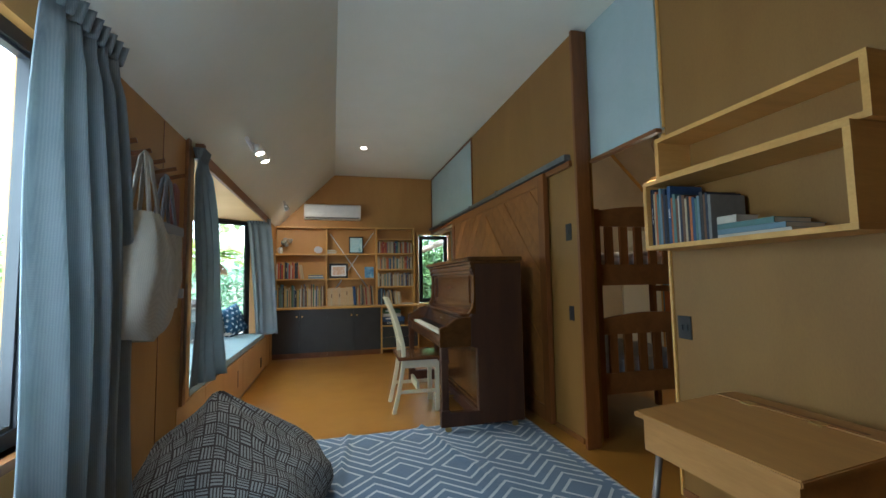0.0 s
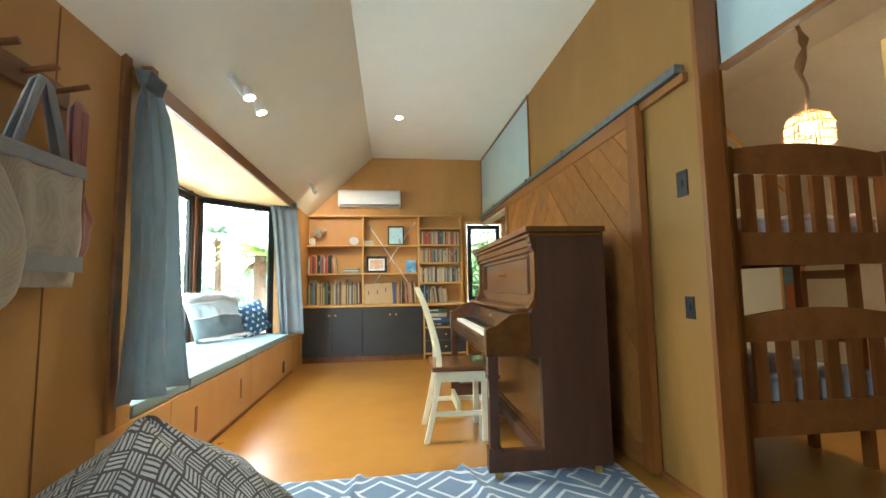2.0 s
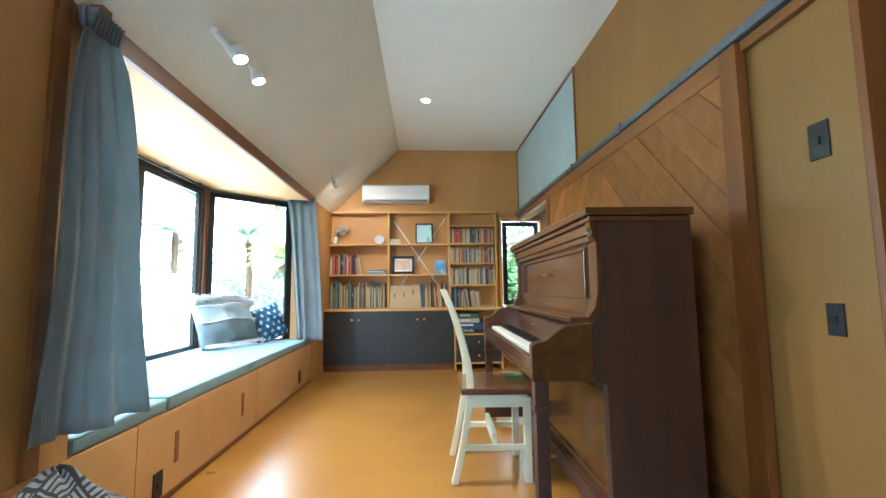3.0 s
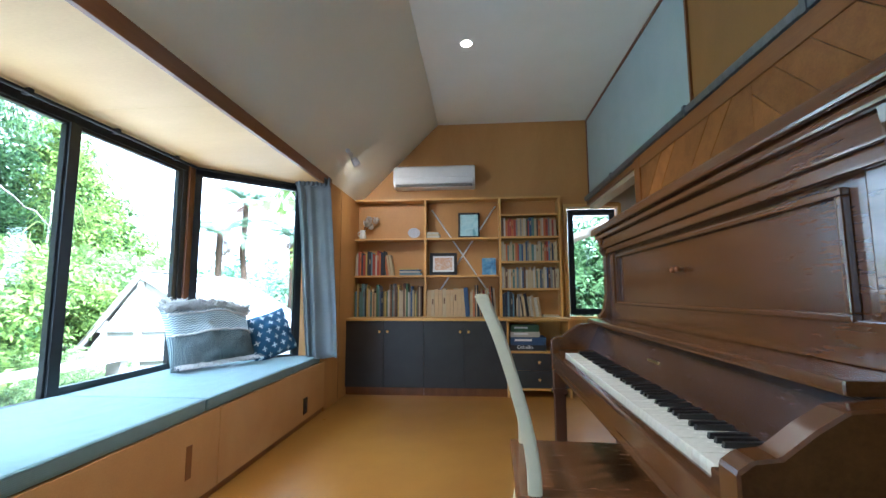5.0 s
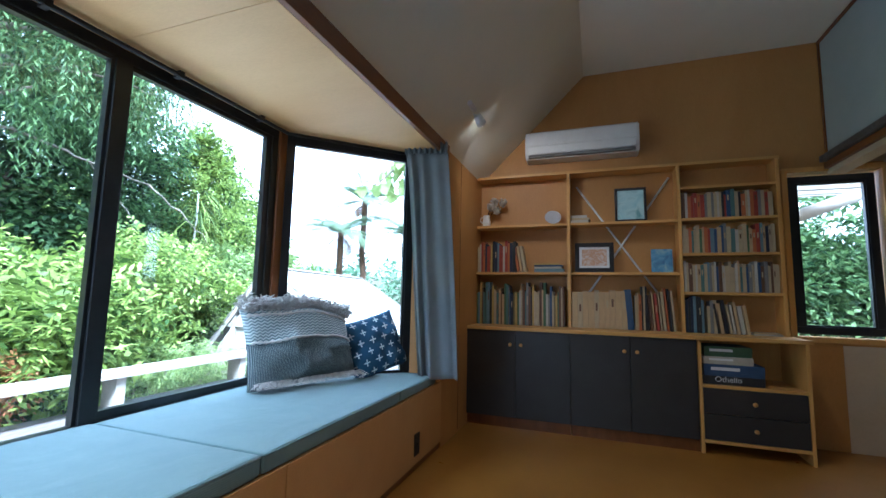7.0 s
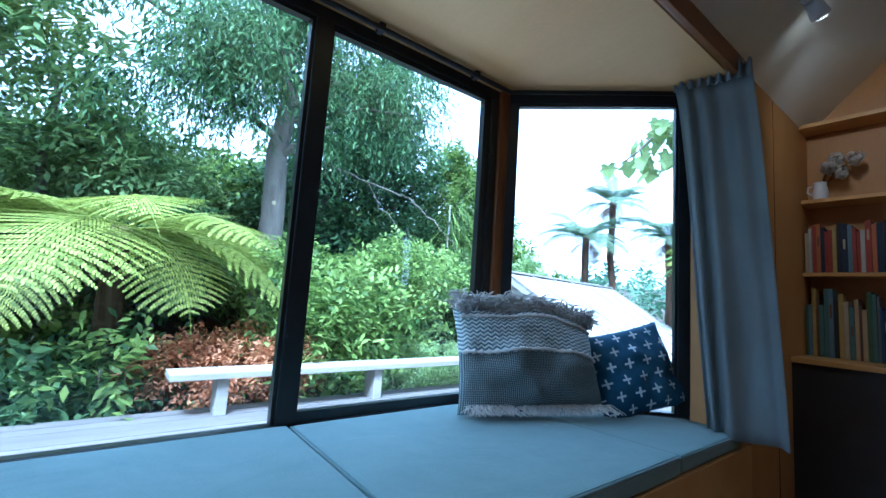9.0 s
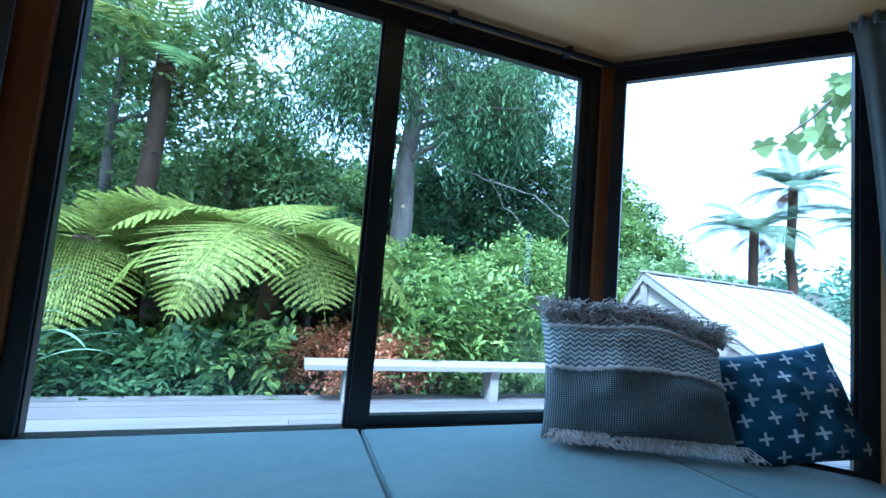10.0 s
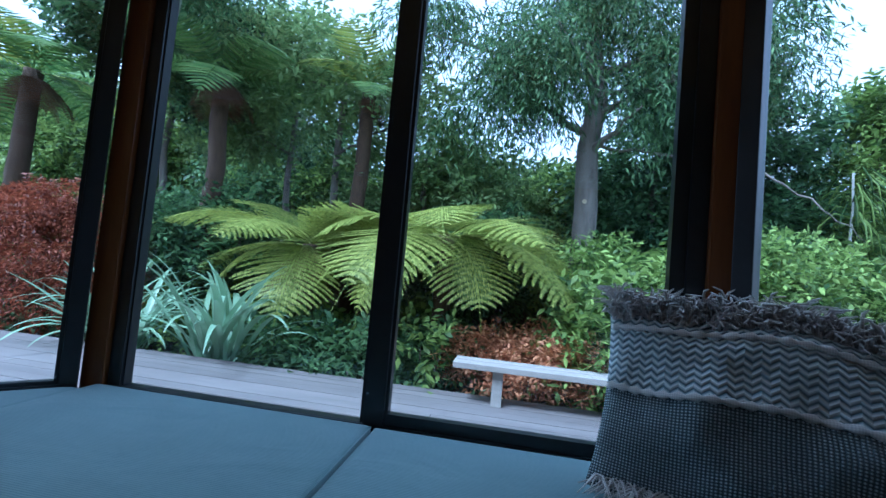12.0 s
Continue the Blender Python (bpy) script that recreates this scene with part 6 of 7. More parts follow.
def tree(label, x, y, z0, top, r, blobs, n, leaf, seed, material, bark="bark", limbs=5, category="tree", per=8, droop=0.2, width=0.42, lean=(0, 0)):
    """A tapered trunk with limbs to each clump and a crown of leafy twigs; blobs are relative to the foot."""
    t = thing("tree", label, category, Matrix.Translation((x, y, z0)))
    bm = bmesh.new()
    limb(bm, (0, 0, -0.3), (lean[0], lean[1], top), r * 1.1, r * 0.5, seed, 9, 0.02, 12)
    part("trunk", bm, bark, t)
    g = random.Random(seed)
    for b in blobs[:limbs]:
        bm = bmesh.new()
        h = max(0.2, min(top * 0.95, b[2] - 0.45 * b[5] - 0.3))
        f = h / top
        limb(bm, (lean[0] * f, lean[1] * f, h), b[:3], r * 0.38, r * 0.08, seed + int(abs(b[0]) * 10), 6, 0.12, 6)
        part("branch", bm, bark, t)
    foliage("crown", blobs, int(n * 0.9), leaf * 1.12, seed, material, t, tufts=True, per=per, droop=droop, width=width)
    return t


def shrub(label, x, y, z0, blobs, n, leaf, seed, material, per=8, droop=0.2, width=0.42, stems=4):
    t = thing("shrub", label, "shrub", Matrix.Translation((x, y, z0)))
    g = random.Random(seed)
    for k in range(stems):
        b = blobs[k % len(blobs)]
        bm = bmesh.new()
        limb(bm, (g.uniform(-0.1, 0.1), g.uniform(-0.1, 0.1), -0.2), (b[0] + g.uniform(-0.2, 0.2), b[1] + g.uniform(-0.2, 0.2), b[2]), 0.025, 0.006, seed + k, 5, 0.1, 5)
        part("stem", bm, "bark", t)
    foliage("leaves", blobs, n, leaf, seed, material, t, tufts=n > 1000, per=per, droop=droop, width=width)
    return t


def frond_mesh(name, L, e0, e1, pairs, material, seed, spread=0.37, blade=0.0):
    """One fern frond along +x: an arching midrib, side leaflets and their small lobes."""
    g = random.Random(seed)
    verts, faces = [], []
    n = 40
    p, ang = Vector((0, 0, 0)), e0
    line = [(p.copy(), ang)]
    for k in range(n):
        t = (k + 1) / n
        ang = e0 + (e1 - e0) * t ** 1.3
        p = p + Vector((math.cos(ang), 0, math.sin(ang))) * (L / n)
        line.append((p.copy(), ang))

    def at(t):
        k = min(n - 1, int(t * n))
        f = t * n - k
        return line[k][0].lerp(line[k + 1][0], f), line[k][1]

    for k in range(n):
        w0, w1 = 0.011 * (1 - k / n) + 0.002, 0.011 * (1 - (k + 1) / n) + 0.002
        a, b = line[k][0], line[k + 1][0]
        o = len(verts)
        for q, w in ((a, w0), (b, w1)):
            verts += [(q.x, -w, q.z), (q.x, 0, q.z - w), (q.x, w, q.z), (q.x, 0, q.z + w)]
        for c in range(4):
            faces.append((o + c, o + (c + 1) % 4, o + 4 + (c + 1) % 4, o + 4 + c))
    for k in range(pairs):
        t = 0.12 + 0.87 * k / pairs
        q, an = at(t)
        fwd, up = Vector((math.cos(an), 0, math.sin(an))), Vector((-math.sin(an), 0, math.cos(an)))
        length = L * spread * (math.sin(math.pi * min(1, (t + 0.12)) ** 1.3) ** 0.8) * g.uniform(0.93, 1.05) + 0.012
        gap = 0.87 * L / pairs
        for s in (-1, 1):
            dip = g.uniform(0.04, 0.14)

            def rib(u):
                # a leaflet's midrib: sweeps towards the tip and hangs a little
                return q + (Vector((0, s, 0)) * (u - 0.12 * u * u) + fwd * (0.16 * u + 0.2 * u * u)) * length - up * (dip * length * u * u) - Vector((0, 0, 0.06 * length * u))

            if blade:
                # far fronds: each leaflet a single folded blade
                o = len(verts)
                w = fwd * gap * blade
                for u, k_ in ((0, 0.5), (0.25, 1), (0.6, 0.8), (1, 0.05)):
                    c = rib(u)
                    verts.extend((c - w * k_ - up * 0.15 * gap * k_, c + up * 0.05 * gap, c + w * k_ - up * 0.15 * gap * k_))
                for i in range(3):
                    for j in (0, 1):
                        k_ = o + 3 * i + j
                        faces.append((k_, k_ + 1, k_ + 4, k_ + 3) if s > 0 else (k_ + 3, k_ + 4, k_ + 1, k_))
                continue
            m = max(5, int(length / 0.026))
            for i in range(m):
                u, u1 = i / m, (i + 1) / m
                c, c1 = rib(u), rib(u1)
                d = (c1 - c).normalized()
                o = len(verts)
                w = 0.003 * (1 - u) + 0.0008
                verts.extend((c - fwd * w + up * 0.002, c + fwd * w + up * 0.002, c1 + fwd * w + up * 0.002, c1 - fwd * w + up * 0.002))
                faces.append((o, o + 1, o + 2, o + 3))
                ll = gap * 0.58 * (1 - u) ** 0.4 * min(1, length / 0.25) + 0.004
                wd = (c1 - c).length * 0.4
                for h in (-1, 1):
                    e = (fwd * h + d * 0.3 - up * 0.1).normalized()
                    o = len(verts)
                    verts.extend((c - d * wd, c + e * ll * 0.75 - d * wd * 0.8, c + e * ll, c + e * ll * 0.7 + d * wd * 0.9, c + d * wd))
                    faces.append((o, o + 1, o + 2, o + 3, o + 4) if h * s > 0 else (o + 4, o + 3, o + 2, o + 1, o))
    me = bpy.data.meshes.new(name)
    me.from_pydata([tuple(v) for v in verts], [], faces)
    me.materials.append(M[material])
    return me


FR = {}
for key, L, e0, e1, pr, mat_ in (("a", 2.2, 0.5, -0.75, 28, "frond"), ("b", 2.0, 0.35, -1.15, 27, "frond"), ("c", 2.1, 0.75, -0.5, 28, "frond"), ("g", 1.9, 0.25, -1.45, 26, "frond"), ("d", 1.7, 0.3, -1.2, 20, "frond_dark"), ("e", 2.0, 0.6, -0.95, 21, "frond_dark"), ("h", 1.9, 0.6, -0.8, 21, "frond"), ("f", 1.5, -0.5, -1.45, 22, "leaf_dead"), ("p", 1.7, 0.6, -0.9, 30, "palm")):
    FR[key] = frond_mesh("frond_" + key, L, e0, e1, pr, mat_, ord(key), {"p": 0.2, "d": 0.29, "e": 0.29}.get(key, 0.33), {"p": 0.4, "d": 0.36, "e": 0.36, "h": 0.36, "f": 0.3}.get(key, 0.0))


def tree_fern(label, x, y, z0, height, keys, n, seed, scale=1.0, dead=5, r=0.11, lift=(-14, 20)):
    t = thing("tree_fern", label, "tree fern", Matrix.Translation((x, y, z0)))
    g = random.Random(seed)
    bm = bmesh.new()
    limb(bm, (0, 0, -0.2), (0, 0, height), r * 1.2, r, seed, 6, 0.02, 10)
    part("trunk", bm, "fern_bark", t)
    for k in range(n):
        a = 360 * (k + g.uniform(-0.25, 0.25)) / n
        share("frond", FR[keys[k % len(keys)]], t, pose(0, 0, height - 0.03, g.uniform(-14, 14), g.uniform(*lift), a) @ Matrix.Scale(scale * g.uniform(0.85, 1.1), 4))
    for k in range(dead):
        share("dead_frond", FR["f"], t, pose(0, 0, height - 0.08, 0, 0, g.uniform(0, 360)) @ Matrix.Scale(scale * g.uniform(0.4, 0.7), 4))
    return t


# the bed along the deck
tree_fern("bright green tree fern spreading over the deck edge", -5.3, 6.0, -0.45, 1.9, "bgabg", 18, 2, 1.1, 0)
tree_fern("green tree fern with brown dead fronds beneath", -5.6, 3.95, -0.45, 1.65, "abcag", 17, 4, 1.0, 9)
tree_fern("tall green tree fern above the red maple", -6.3, -2.4, -0.4, 4.5, "ehded", 13, 6, 1.2, 9, 0.15, (-32, 30))
tree_fern("tall dark tree fern in the bush", -7.8, -4.7, -0.3, 4.9, "deed", 12, 7, 1.25, 9, 0.16, (-32, 30))
tree_fern("tall dark tree fern in the bush", -6.0, 1.9, -0.4, 4.3, "deed", 11, 8, 0.95, 10, 0.13, (-32, 30))
tree_fern("tall tree fern among dark trees", -6.8, 4.15, -0.4, 4.4, "heeh", 12, 9, 0.8, 6, 0.12, (-32, 30))
tree_fern("tree fern among dark trees", -9.6, 5.6, -0.2, 3.3, "eede", 11, 10, 0.95, 6, 0.12, (-32, 30))

flax = thing("flax_bush", "grey-green flax clump with strappy leaves beside the deck", "flax", Matrix.Translation((-4.2, 3.7, -0.3)))
rf = random.Random(21)
for k in range(64):
    a, L = rf.uniform(0, 2 * math.pi), rf.uniform(0.95, 1.6)
    e0, e1 = rf.uniform(0.75, 1.4), rf.uniform(-1.2, 0.5)
    w = rf.uniform(0.026, 0.042)
    verts, faces = [], []
    p, n = Vector((rf.uniform(-0.18, 0.18), rf.uniform(-0.25, 0.25), 0)), 14
    dirv, sd = Vector((math.cos(a), math.sin(a), 0)), Vector((-math.sin(a), math.cos(a), 0))
    for i in range(n + 1):
        t = i / n
        ww = w * (0.55 + 0.9 * t) if t < 0.5 else w * (1.0 - ((t - 0.5) / 0.5) ** 2 * 0.97)
        verts += [tuple(p - sd * ww + Vector((0, 0, 0.3 * ww))), tuple(p), tuple(p + sd * ww + Vector((0, 0, 0.3 * ww)))]
        an = e0 + (e1 - e0) * t ** 2
        p = p + (dirv * math.cos(an) + Vector((0, 0, math.sin(an)))) * L / n
    for i in range(n):
        o = i * 3
        faces += [(o, o + 1, o + 4, o + 3), (o + 1, o + 2, o + 5, o + 4)]
    from_arrays("blade", verts, faces, "flax", flax, True)
fl2 = copy_thing(flax, pose(-4.3, 2.3, -0.42, 0, 0, 130))

shrub("rust-coloured low shrub beside the deck bench", -4.5, 7.1, -0.45, [(0, 0, 0.55, 0.38, 0.5, 0.34), (0.05, 0.45, 0.52, 0.33, 0.4, 0.28), (0.0, -0.45, 0.48, 0.33, 0.4, 0.28)], 1500, 0.06, 31, "leaf_rust")
shrub("glossy green broad-leaved shrub", -4.6, 7.9, -0.45, [(0, 0, 0.7, 0.5, 0.5, 0.6), (-0.2, 0.5, 1.0, 0.6, 0.6, 0.6)], 700, 0.13, 32, "leaf", width=0.38)
shrub("large leafy green shrub behind the bench", -5.3, 8.9, -0.45, [(0, 0, 1.0, 0.9, 0.9, 0.9), (-0.4, 0.9, 1.3, 0.9, 0.9, 0.9), (-0.9, -0.7, 1.2, 0.8, 0.8, 0.8)], 2600, 0.10, 33, "leaf")
shrub("feathery pale green shrub behind the bench", -4.4, 9.1, -0.45, [(0, 0, 0.45, 0.5, 0.7, 0.38), (0.05, 0.8, 0.4, 0.45, 0.6, 0.34)], 1500, 0.055, 34, "leaf_light", width=0.2, droop=0.5, per=10)
shrub("low dark undergrowth below the fern", -4.5, 5.2, -0.5, [(0, 0, 0.28, 0.4, 0.7, 0.3), (-0.3, 1.0, 0.3, 0.5, 0.6, 0.4), (-0.1, -0.9, 0.3, 0.4, 0.6, 0.3)], 900, 0.12, 35, "leaf_dark", width=0.4)
shrub("broad-leaved seedling standing by the deck", -4.2, 6.05, -0.45, [(0, 0, 0.62, 0.16, 0.16, 0.2)], 40, 0.12, 41, "leaf", stems=2)
shrub("heart-leaved ground cover under the fern", -5.4, 4.0, -0.5, [(0, 0, 0.45, 0.7, 1.1, 0.45), (-0.6, 1.4, 0.5, 0.7, 0.9, 0.5), (-0.5, -1.6, 0.5, 0.8, 0.9, 0.5)], 2200, 0.09, 36, "leaf", width=0.8)
shrub("dark red weeping maple beside the deck", -4.9, 0.45, -0.5, [(0, 0, 1.45, 1.0, 1.05, 0.75), (0.25, 0.3, 0.85, 0.9, 0.9, 0.6), (-0.3, -0.8, 1.2, 0.9, 0.9, 0.9)], 4200, 0.06, 37, "leaf_red", width=0.35, droop=0.45, per=9)
shrub("dark undergrowth along the bed", -5.6, 1.6, -0.5, [(0, 0, 0.4, 0.9, 1.4, 0.5), (0.5, -2.5, 0.4, 0.9, 1.4, 0.5)], 1400, 0.12, 38, "leaf_dark")

# trees of the bush
blobs_big = [(0.3, -1.4, 4.4, 1.0, 1.1, 0.8), (0.5, 1.3, 4.7, 0.9, 1.0, 0.8), (-0.4, -0.3, 5.7, 1.4, 1.5, 1.0), (0.9, -0.7, 5.2, 0.8, 0.9, 0.8), (0.2, 2.3, 5.4, 0.8, 0.9, 0.7), (0.3, -2.7, 5.3, 0.8, 0.8, 0.6), (0, 0.4, 7.4, 1.6, 1.6, 1.2), (0.7, 0.6, 4.0, 0.3, 0.3, 0.6), (0.6, -0.9, 4.1, 0.4, 0.4, 0.5)]
big_tree = tree("tall grey-barked tree with dark drooping foliage", -6.85, 7.93, -0.4, 8.2, 0.2, blobs_big, 5800, 0.12, 51, "leaf_dark", "bark", 8, droop=0.8, width=0.2, per=9)
bm = bmesh.new()
lathe(bm, [(0.035, 0), (0.035, 0.006)], sides=14)
bmesh.ops.transform(bm, matrix=pose(0.245, -0.05, 2.65, 0, 90, 0), verts=bm.verts[:])
part("tag", bm, "cover_cream", big_tree)
for (a, b, r_) in (((0.1, 0.1, 3.6), (0.7, 2.2, 3.1), 0.045), ((0.7, 2.2, 3.1), (0.9, 3.3, 2.2), 0.022), ((0.1, 0.1, 4.4), (0.5, 2.6, 4.75), 0.05), ((0.5, 1.4, 3.3), (0.5, 2.6, 1.9), 0.016)):
    bm = bmesh.new()
    limb(bm, a, b, r_ * 0.7, r_ * 0.2, int(r_ * 1000), 10, 0.12, 6)
    part("bare_branch", bm, "bark", big_tree)
tree("slender pale-barked tree with lichen patches", -4.9, 1.32, -0.45, 6.5, 0.14, [(0, 0, 6.2, 1.4, 1.4, 0.9), (0.3, 1.2, 5.6, 1.0, 1.0, 0.6)], 1800, 0.12, 52, "leaf_dark", "pale_bark", 2, lean=(0.1, 0.75), width=0.2)
spec = [
    (-8.7, 9.5, 5.6, "leaf_dark", [(0, 0, 2.4, 1.2, 1.3, 1.4), (0.3, 0.9, 1.6, 1.0, 1.0, 1.1), (-0.2, -0.9, 2.9, 1.0, 1.0, 1.0), (-0.2, 0.2, 4.4, 1.1, 1.1, 1.1), (-0.1, 0.3, 5.7, 0.8, 0.8, 0.8)], 4300, 0.13),
    (-8.5, 11.2, 6.2, "leaf_dark", [(0, 0, 1.6, 1.0, 1.1, 1.1), (0, 0.1, 3.0, 1.0, 1.05, 1.1), (0, -0.1, 4.5, 0.95, 1.0, 1.0), (0, -0.4, 5.8, 0.75, 0.8, 0.8), (0, -0.5, 6.6, 0.4, 0.4, 0.5)], 4800, 0.115),
    (-8.4, 13.1, 4.6, "leaf", [(0, 0, 1.6, 1.0, 1.1, 1.1), (0, 0, 3.0, 0.95, 0.95, 1.0), (0, -0.2, 4.3, 0.7, 0.7, 0.8), (0, -0.3, 5.0, 0.35, 0.35, 0.4)], 3800, 0.11),
    (-8.8, 15.0, 3.6, "leaf", [(0, 0, 1.5, 1.3, 1.2, 1.1), (0, 0, 2.9, 1.0, 1.0, 0.9), (0, -0.4, 3.8, 0.6, 0.6, 0.6)], 2700, 0.13),
    (-6.6, 10.7, 1.8, "leaf", [(0, 0, 1.3, 1.1, 1.1, 0.9), (0.5, 0.8, 0.9, 0.9, 0.9, 0.7)], 2400, 0.10),
    (-7.4, 13.4, 2.0, "leaf_light", [(0, 0, 1.5, 1.3, 1.3, 1.0), (0.9, 1.0, 1.2, 1.1, 1.1, 0.8)], 2000, 0.12),
    (-9.4, 13.8, 3.0, "leaf", [(0, 0, 2.2, 1.5, 1.6, 1.4), (1.0, 1.6, 1.6, 1.2, 1.2, 1.0)], 2400, 0.14),
    (-9.2, 6.6, 3.4, "leaf_light", [(0, 0, 2.2, 1.0, 1.1, 1.1), (0.4, -0.9, 1.4, 1.0, 1.0, 1.0)], 2000, 0.12),
    (-8.2, 5.0, 4.6, "leaf_light", [(0, 0, 3.7, 1.2, 1.2, 1.0), (0.3, 1.1, 3.0, 0.9, 0.9, 0.8), (0.2, -1.0, 2.9, 0.9, 0.9, 0.9)], 1500, 0.13),
    (-7.4, 3.4, 5.6, "leaf_light", [(0, 0, 4.7, 1.3, 1.4, 1.0), (0.2, 1.3, 4.2, 1.0, 1.0, 0.8), (0.1, -1.2, 5.3, 1.1, 1.2, 0.9)], 900, 0.14),
    (-8.8, 1.6, 6.2, "leaf_light", [(0, 0, 5.4, 1.6, 1.6, 1.2), (0.4, -1.6, 4.6, 1.2, 1.2, 1.0)], 1500, 0.14),
    (-7.6, -0.6, 6.6, "leaf_dark", [(0, 0, 5.9, 1.7, 1.7, 1.2), (0.3, 1.4, 5.2, 1.1, 1.1, 0.9)], 2200, 0.14),
    (-10.5, 9.0, 4.6, "leaf", [(0, 0, 3.0, 1.3, 1.3, 1.2), (0.5, -1.2, 2.6, 1.2, 1.2, 1.0)], 2200, 0.15),
    (-6.6, 5.6, 2.2, "leaf_dark", [(0, 0, 1.5, 0.9, 1.1, 0.8), (-0.3, 1.2, 1.5, 0.9, 0.9, 0.8)], 1900, 0.11),
    (-6.4, 2.2, 2.4, "leaf_dark", [(0, 0, 1.6, 0.9, 1.1, 0.9), (0, -1.4, 1.6, 0.9, 1.0, 0.9)], 1700, 0.12),
    (-6.6, -2.6, 2.6, "leaf", [(0, 0, 1.6, 1.1, 1.2, 1.0), (0, -1.4, 1.8, 1.0, 1.0, 1.0)], 1700, 0.12),
]
for i, (x, y, top, mat_, blobs, n, leaf) in enumerate(spec):
    z0 = -0.5 + 0.16 * max(0, -x - 9)
    tree("leafy green bush tree" if mat_ == "leaf" else ("pale green bush tree" if mat_ == "leaf_light" else "dark green bush tree"), x, y, z0, top, 0.09 if top > 3 else 0.05, blobs, n, leaf, 60 + i, mat_, limbs=3)
rt = random.Random(77)
for i in range(22):
    x, y = -11.5 - 3.5 * rt.random(), -21.25 + i * 1.75
    h = rt.uniform(5.0, 8.0) if y < 1.5 else rt.uniform(3.2, 4.4) if y < 5.6 else (rt.uniform(3.0, 3.8) if y < 8.5 else rt.uniform(2.2, 3.4))
    s = rt.uniform(1.5, 2.1) * (0.8 if y > 8.5 else 1)
    tree("tall bush tree on the bank", x, y, -0.5 + 0.16 * max(0, -x - 9), h, 0.13, [(0, 0, h * 0.35, s, s * 1.1, h * 0.3), (rt.uniform(-0.5, 0.5), rt.uniform(-0.8, 0.8), h * 0.62, s * 1.1, s * 1.1, h * 0.28), (rt.uniform(-0.5, 0.5), rt.uniform(-0.8, 0.8), h * 0.86, s * 0.8, s * 0.8, h * 0.2)], 2300, 0.19, 90 + i, rt.choice(("leaf", "leaf", "leaf_dark")), limbs=3)
woods = thing("far_woods", "dense far woods closing the view", "woods", kind="stuff")
wb = []
for k in range(96):
    y = -32 + k * 0.62
    wb.append((-18 - rt.uniform(0, 3), y, 1.2 + rt.uniform(0, 4.6) * (1 if y < 1 else 0.5 if y < 9 else 0.35), 1.7, 1.5, 1.7))
for k in range(60):
    wb.append((-30 + k * 0.75, 26 + rt.uniform(0, 6), -0.4 + rt.uniform(0, 1.5), 1.8, 1.8, 1.3))
for k in range(34):
    wb.append((-15 + k * 0.42, 22.5 + rt.uniform(0, 3), 0.8 + rt.uniform(0, 0.9), 1.0, 1.0, 0.8))
for k in range(60):
    wb.append((-90 + k * 2.2, 75 + rt.uniform(0, 14), 2.0 + rt.uniform(0, 1.6), 3.5, 3.5, 2.2))
tagged(foliage("canopy", wb, 12500, 0.36, 131, "hill", woods), kind="stuff")
for x, y, z0, h, s, sd in ((-5.83, 15.24, -0.4, 3.05, 0.92, 141), (-5.67, 16.18, -0.4, 4.1, 0.75, 142), (-4.14, 16.0, -0.4, 3.0, 0.8, 143)):
    tree_fern("tree fern with a shaggy trunk beyond the greenhouse", x, y, z0, h, "p", 19, sd, s, 4, 0.085, (-35, 30))
tree_fern("broad tree fern with a hanging brown skirt of dead fronds", -2.81, 15.57, -0.4, 2.35, "eh", 20, 146, 0.85, 16, 0.16, (-30, 20))
lance = thing("lancewood", "thin young tree with drooping lance leaves", "tree", Matrix.Translation((-7.2, 11.9, -0.5)))
bm = bmesh.new()
limb(bm, (0, 0, 0), (0.15, -0.1, 3.5), 0.03, 0.015, 3, 7, 0.03, 6)
part("trunk", bm, "pale_bark", lance)
bm = bmesh.new()
rl = random.Random(9)
for k in range(46):
    h = rl.uniform(2.6, 3.5)
    a, L = rl.uniform(0, 6.28), rl.uniform(0.4, 0.75)
    p0 = Vector((0.11, -0.07, h))
    d = Vector((math.cos(a), math.sin(a), 0))
    tube(bm, [p0, p0 + d * L * 0.4 + Vector((0, 0, 0.06)), p0 + d * L * 0.75 - Vector((0, 0, 0.15)), p0 + d * L * 0.9 - Vector((0, 0, 0.5))], [0.008, 0.012, 0.012, 0.004], 4)
part("leaves", bm, "leaf", lance)

# greenhouse beyond the deck
gh = thing("greenhouse", "low timber greenhouse with a clouded clear sheet roof", "greenhouse", pose(-4.4, 10.95, 0, 0, 0, 11))
HZ, EZ, A, B = 1.40, 0.08, 2.1, 4.6
for s, W in ((-1, 0.95), (1, A)):
    bm = bmesh.new()
    prism(bm, [(0, HZ), (s * W, EZ), (s * W, EZ - 0.02), (0, HZ - 0.02)], 0, B)
    part("roof_sheet", bm, "poly", gh)
    for k in range(7):
        y = k * B / 6
        bm = bmesh.new()
        prism(bm, [(0, HZ + 0.025), (s * W, EZ + 0.025), (s * W, EZ + 0.003), (0, HZ + 0.003)], y - 0.03, y + 0.03)
        part("batten", bm, "grey_timber", gh)
    bm = bmesh.new()
    prism(bm, [(0, HZ - 0.02), (s * W, EZ - 0.02), (s * W, EZ - 0.12), (0, HZ - 0.12)], -0.03, 0.02)
    part("barge_board", bm, "grey_timber", gh)
    part("side_wall", boxes((s * (W - 0.1) - 0.03, 0.0, -0.6, s * (W - 0.1) + 0.03, B, 0.02)), "grey_timber", gh)
bm = bmesh.new()
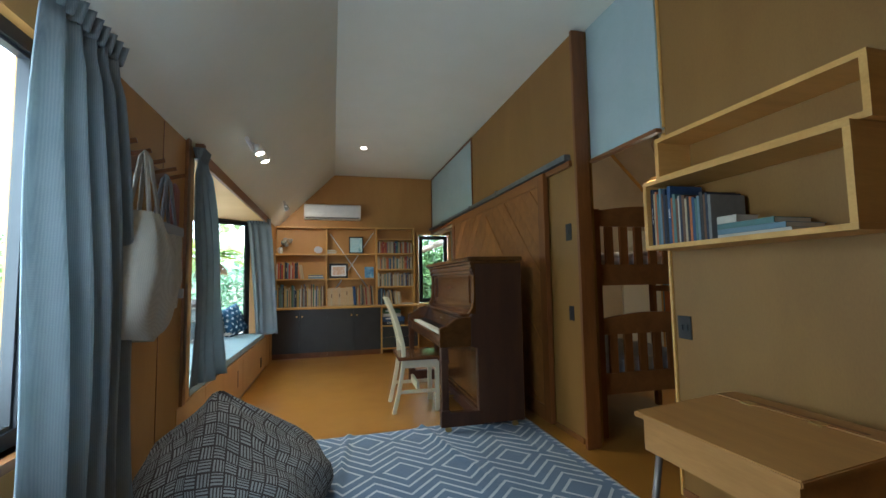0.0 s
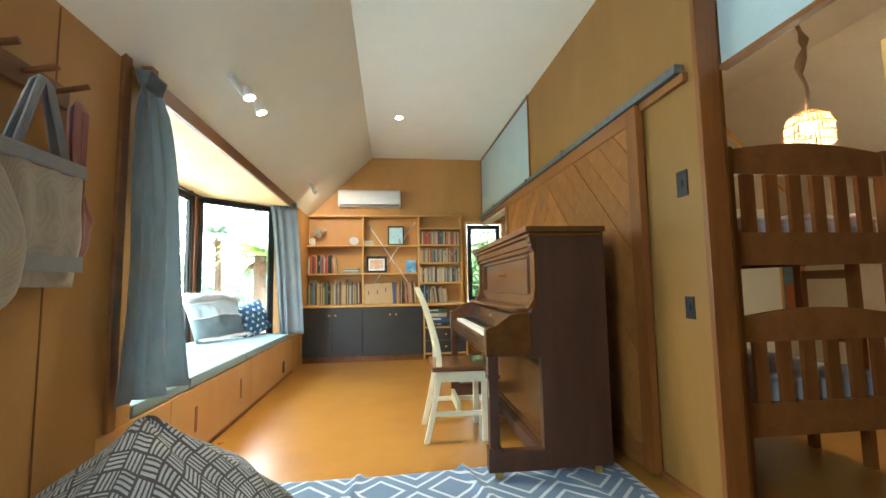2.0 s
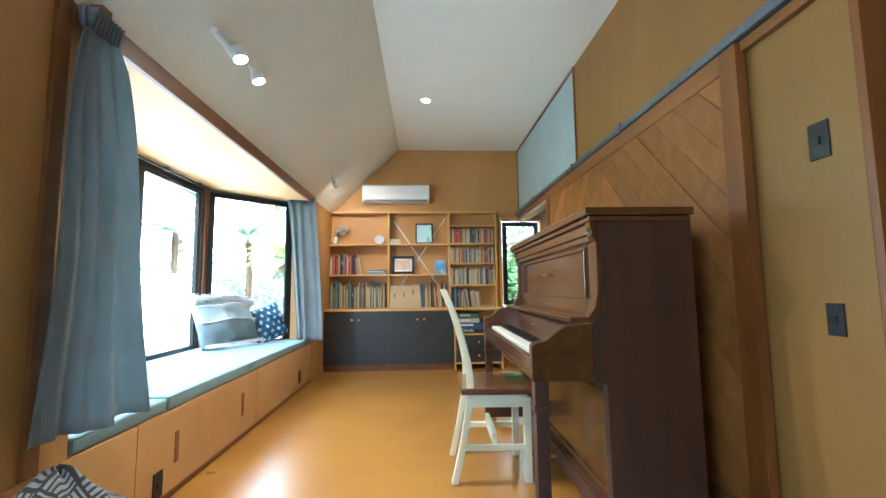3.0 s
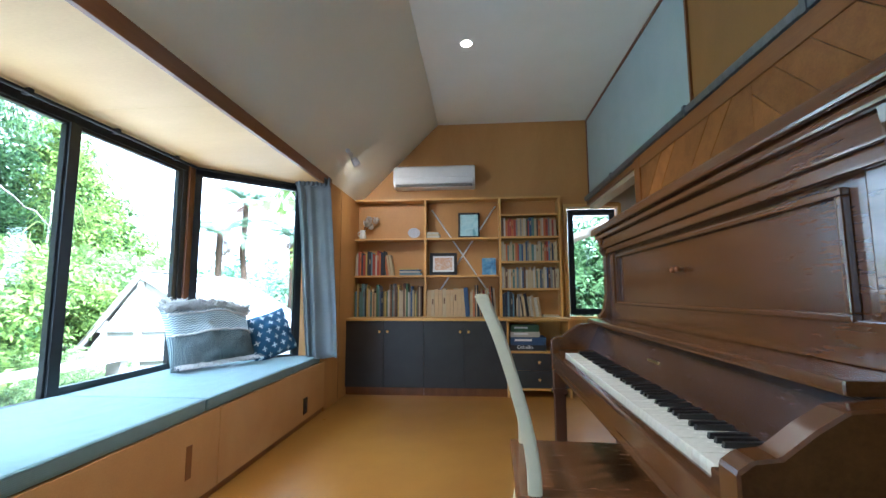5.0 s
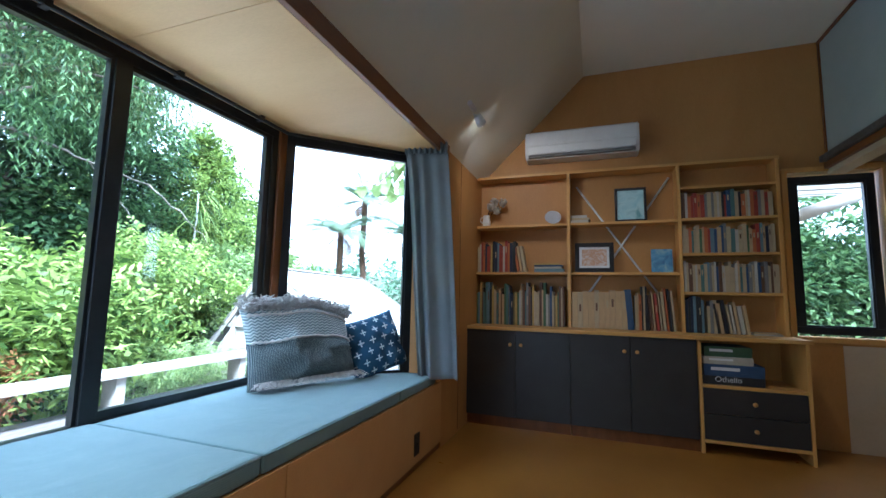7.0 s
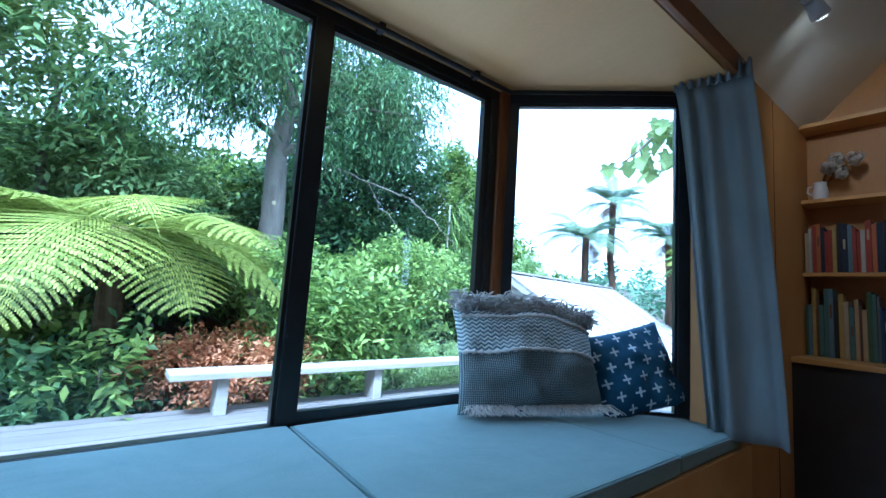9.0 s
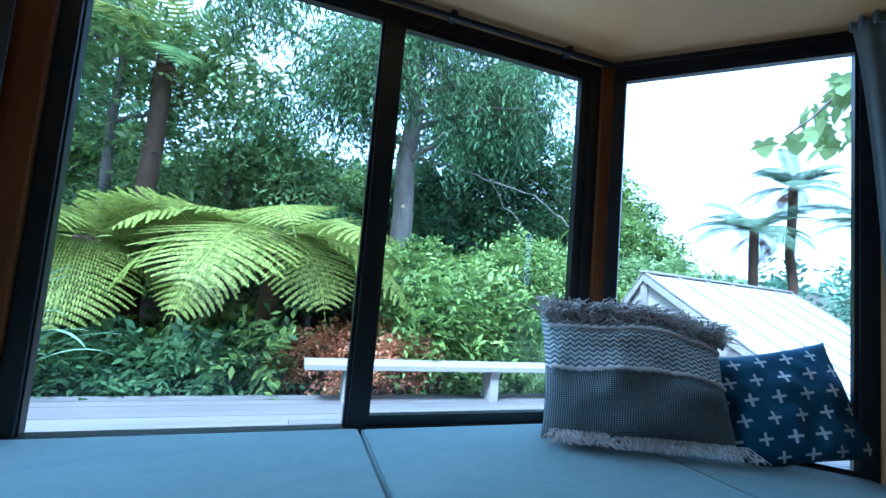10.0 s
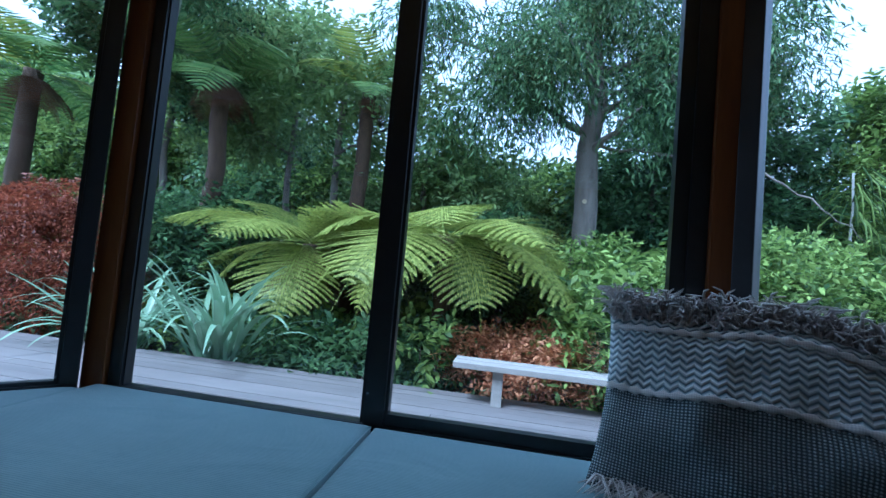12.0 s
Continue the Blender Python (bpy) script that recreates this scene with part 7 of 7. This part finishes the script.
prism(bm, [(0, HZ - 0.1), (A - 0.15, EZ - 0.03), (A - 0.15, -0.6), (-0.8, -0.6), (-0.8, EZ - 0.03)], 0.05, 0.06)
part("gable_sheet", bm, "poly", gh)
for x0, x1, z0, z1 in ((-0.05, 0.05, -0.6, HZ - 0.1), (-0.55, -0.47, -0.6, 0.6), (1.1, 1.2, -0.6, 0.75), (-0.62, 1.4, 0.42, 0.50), (-0.9, 2.0, -0.05, 0.04)):
    part("gable_stud", boxes((x0, 0.0, z0, x1, 0.045, z1)), "grey_timber", gh)
part("ridge_cap", boxes((-0.06, -0.04, HZ, 0.06, B, HZ + 0.03), bevel=0.004), "grey_timber", gh)

# vine at the corner of the eave
vine = thing("grape_vine", "broad green vine leaves hanging by the eave", "vine", Matrix.Translation((-1.1, 8.95, 2.12)))
bm = bmesh.new()
limb(bm, (0.5, 0.4, 0.6), (-0.15, -0.1, -0.1), 0.014, 0.006, 7, 8, 0.1, 6)
part("cane", bm, "bark", vine)
bm = bmesh.new()
lobes = [(0, 0), (0.3, -0.22), (0.62, -0.1), (0.5, 0.12), (0.85, 0.38), (0.48, 0.5), (0.4, 0.75), (0.0, 1.15)]
rim = lobes + [(-x, y) for x, y in lobes[-2:0:-1]]
mid = bm.verts.new((0, 0.35, 0.10))
vs = [bm.verts.new((x, y, -0.12 * abs(x) - 0.1 * y * y)) for x, y in rim]
for k in range(len(vs)):
    bm.faces.new((mid, vs[k], vs[(k + 1) % len(vs)]))
vine_leaf = part("leaf", bm, "leaf_light", vine, m=pose(0, 0, 0.1, -60, 0, 0) @ Matrix.Scale(0.075, 4))
rv = random.Random(17)
for k in range(64):
    s = k / 64
    at = Vector((0.55 * s - 0.1, 0.4 * s - 0.05, 0.6 * s - 0.05)) + Vector((rv.uniform(-0.17, 0.17), rv.uniform(-0.17, 0.17), rv.uniform(-0.24, 0.12)))
    share("leaf", vine_leaf.data, vine, pose(*at, rv.uniform(-110, -50), rv.uniform(-25, 25), rv.uniform(-60, 150)) @ Matrix.Scale(rv.uniform(0.075, 0.125), 4))
setting("eave", boxes((-0.98, 8.75, 2.66, -0.46, 9.6, 2.76)), "grey_timber", "grey eave board beyond the corner")

# behind the small window
perg = thing("pergola", "weathered white timber pergola outside the small window", "pergola")
part("post", boxes((2.33, 10.9, -0.5, 2.43, 11.0, 2.0)), "grey_timber", perg)
bm = bmesh.new()
tube(bm, [(2.2, 10.6, 1.70), (3.6, 10.9, 2.25)], 0.085, 4)
part("brace", bm, "grey_timber", perg)
for y, z in ((10.5, 2.12), (11.1, 2.2), (11.7, 2.3)):
    part("beam", boxes((1.2, y, z, 5.5, y + 0.05, z + 0.14)), "grey_timber", perg)
shrub("dense leafy hedge outside the small window", 3.4, 12.6, -0.5, [(0, 0, 1.1, 1.3, 0.8, 1.2), (1.3, 0.2, 1.4, 1.2, 0.8, 1.4), (-1.2, 0.3, 1.3, 1.2, 0.8, 1.3), (0.3, 0.4, 2.3, 1.6, 0.8, 0.9)], 3600, 0.12, 161, "leaf_dark")
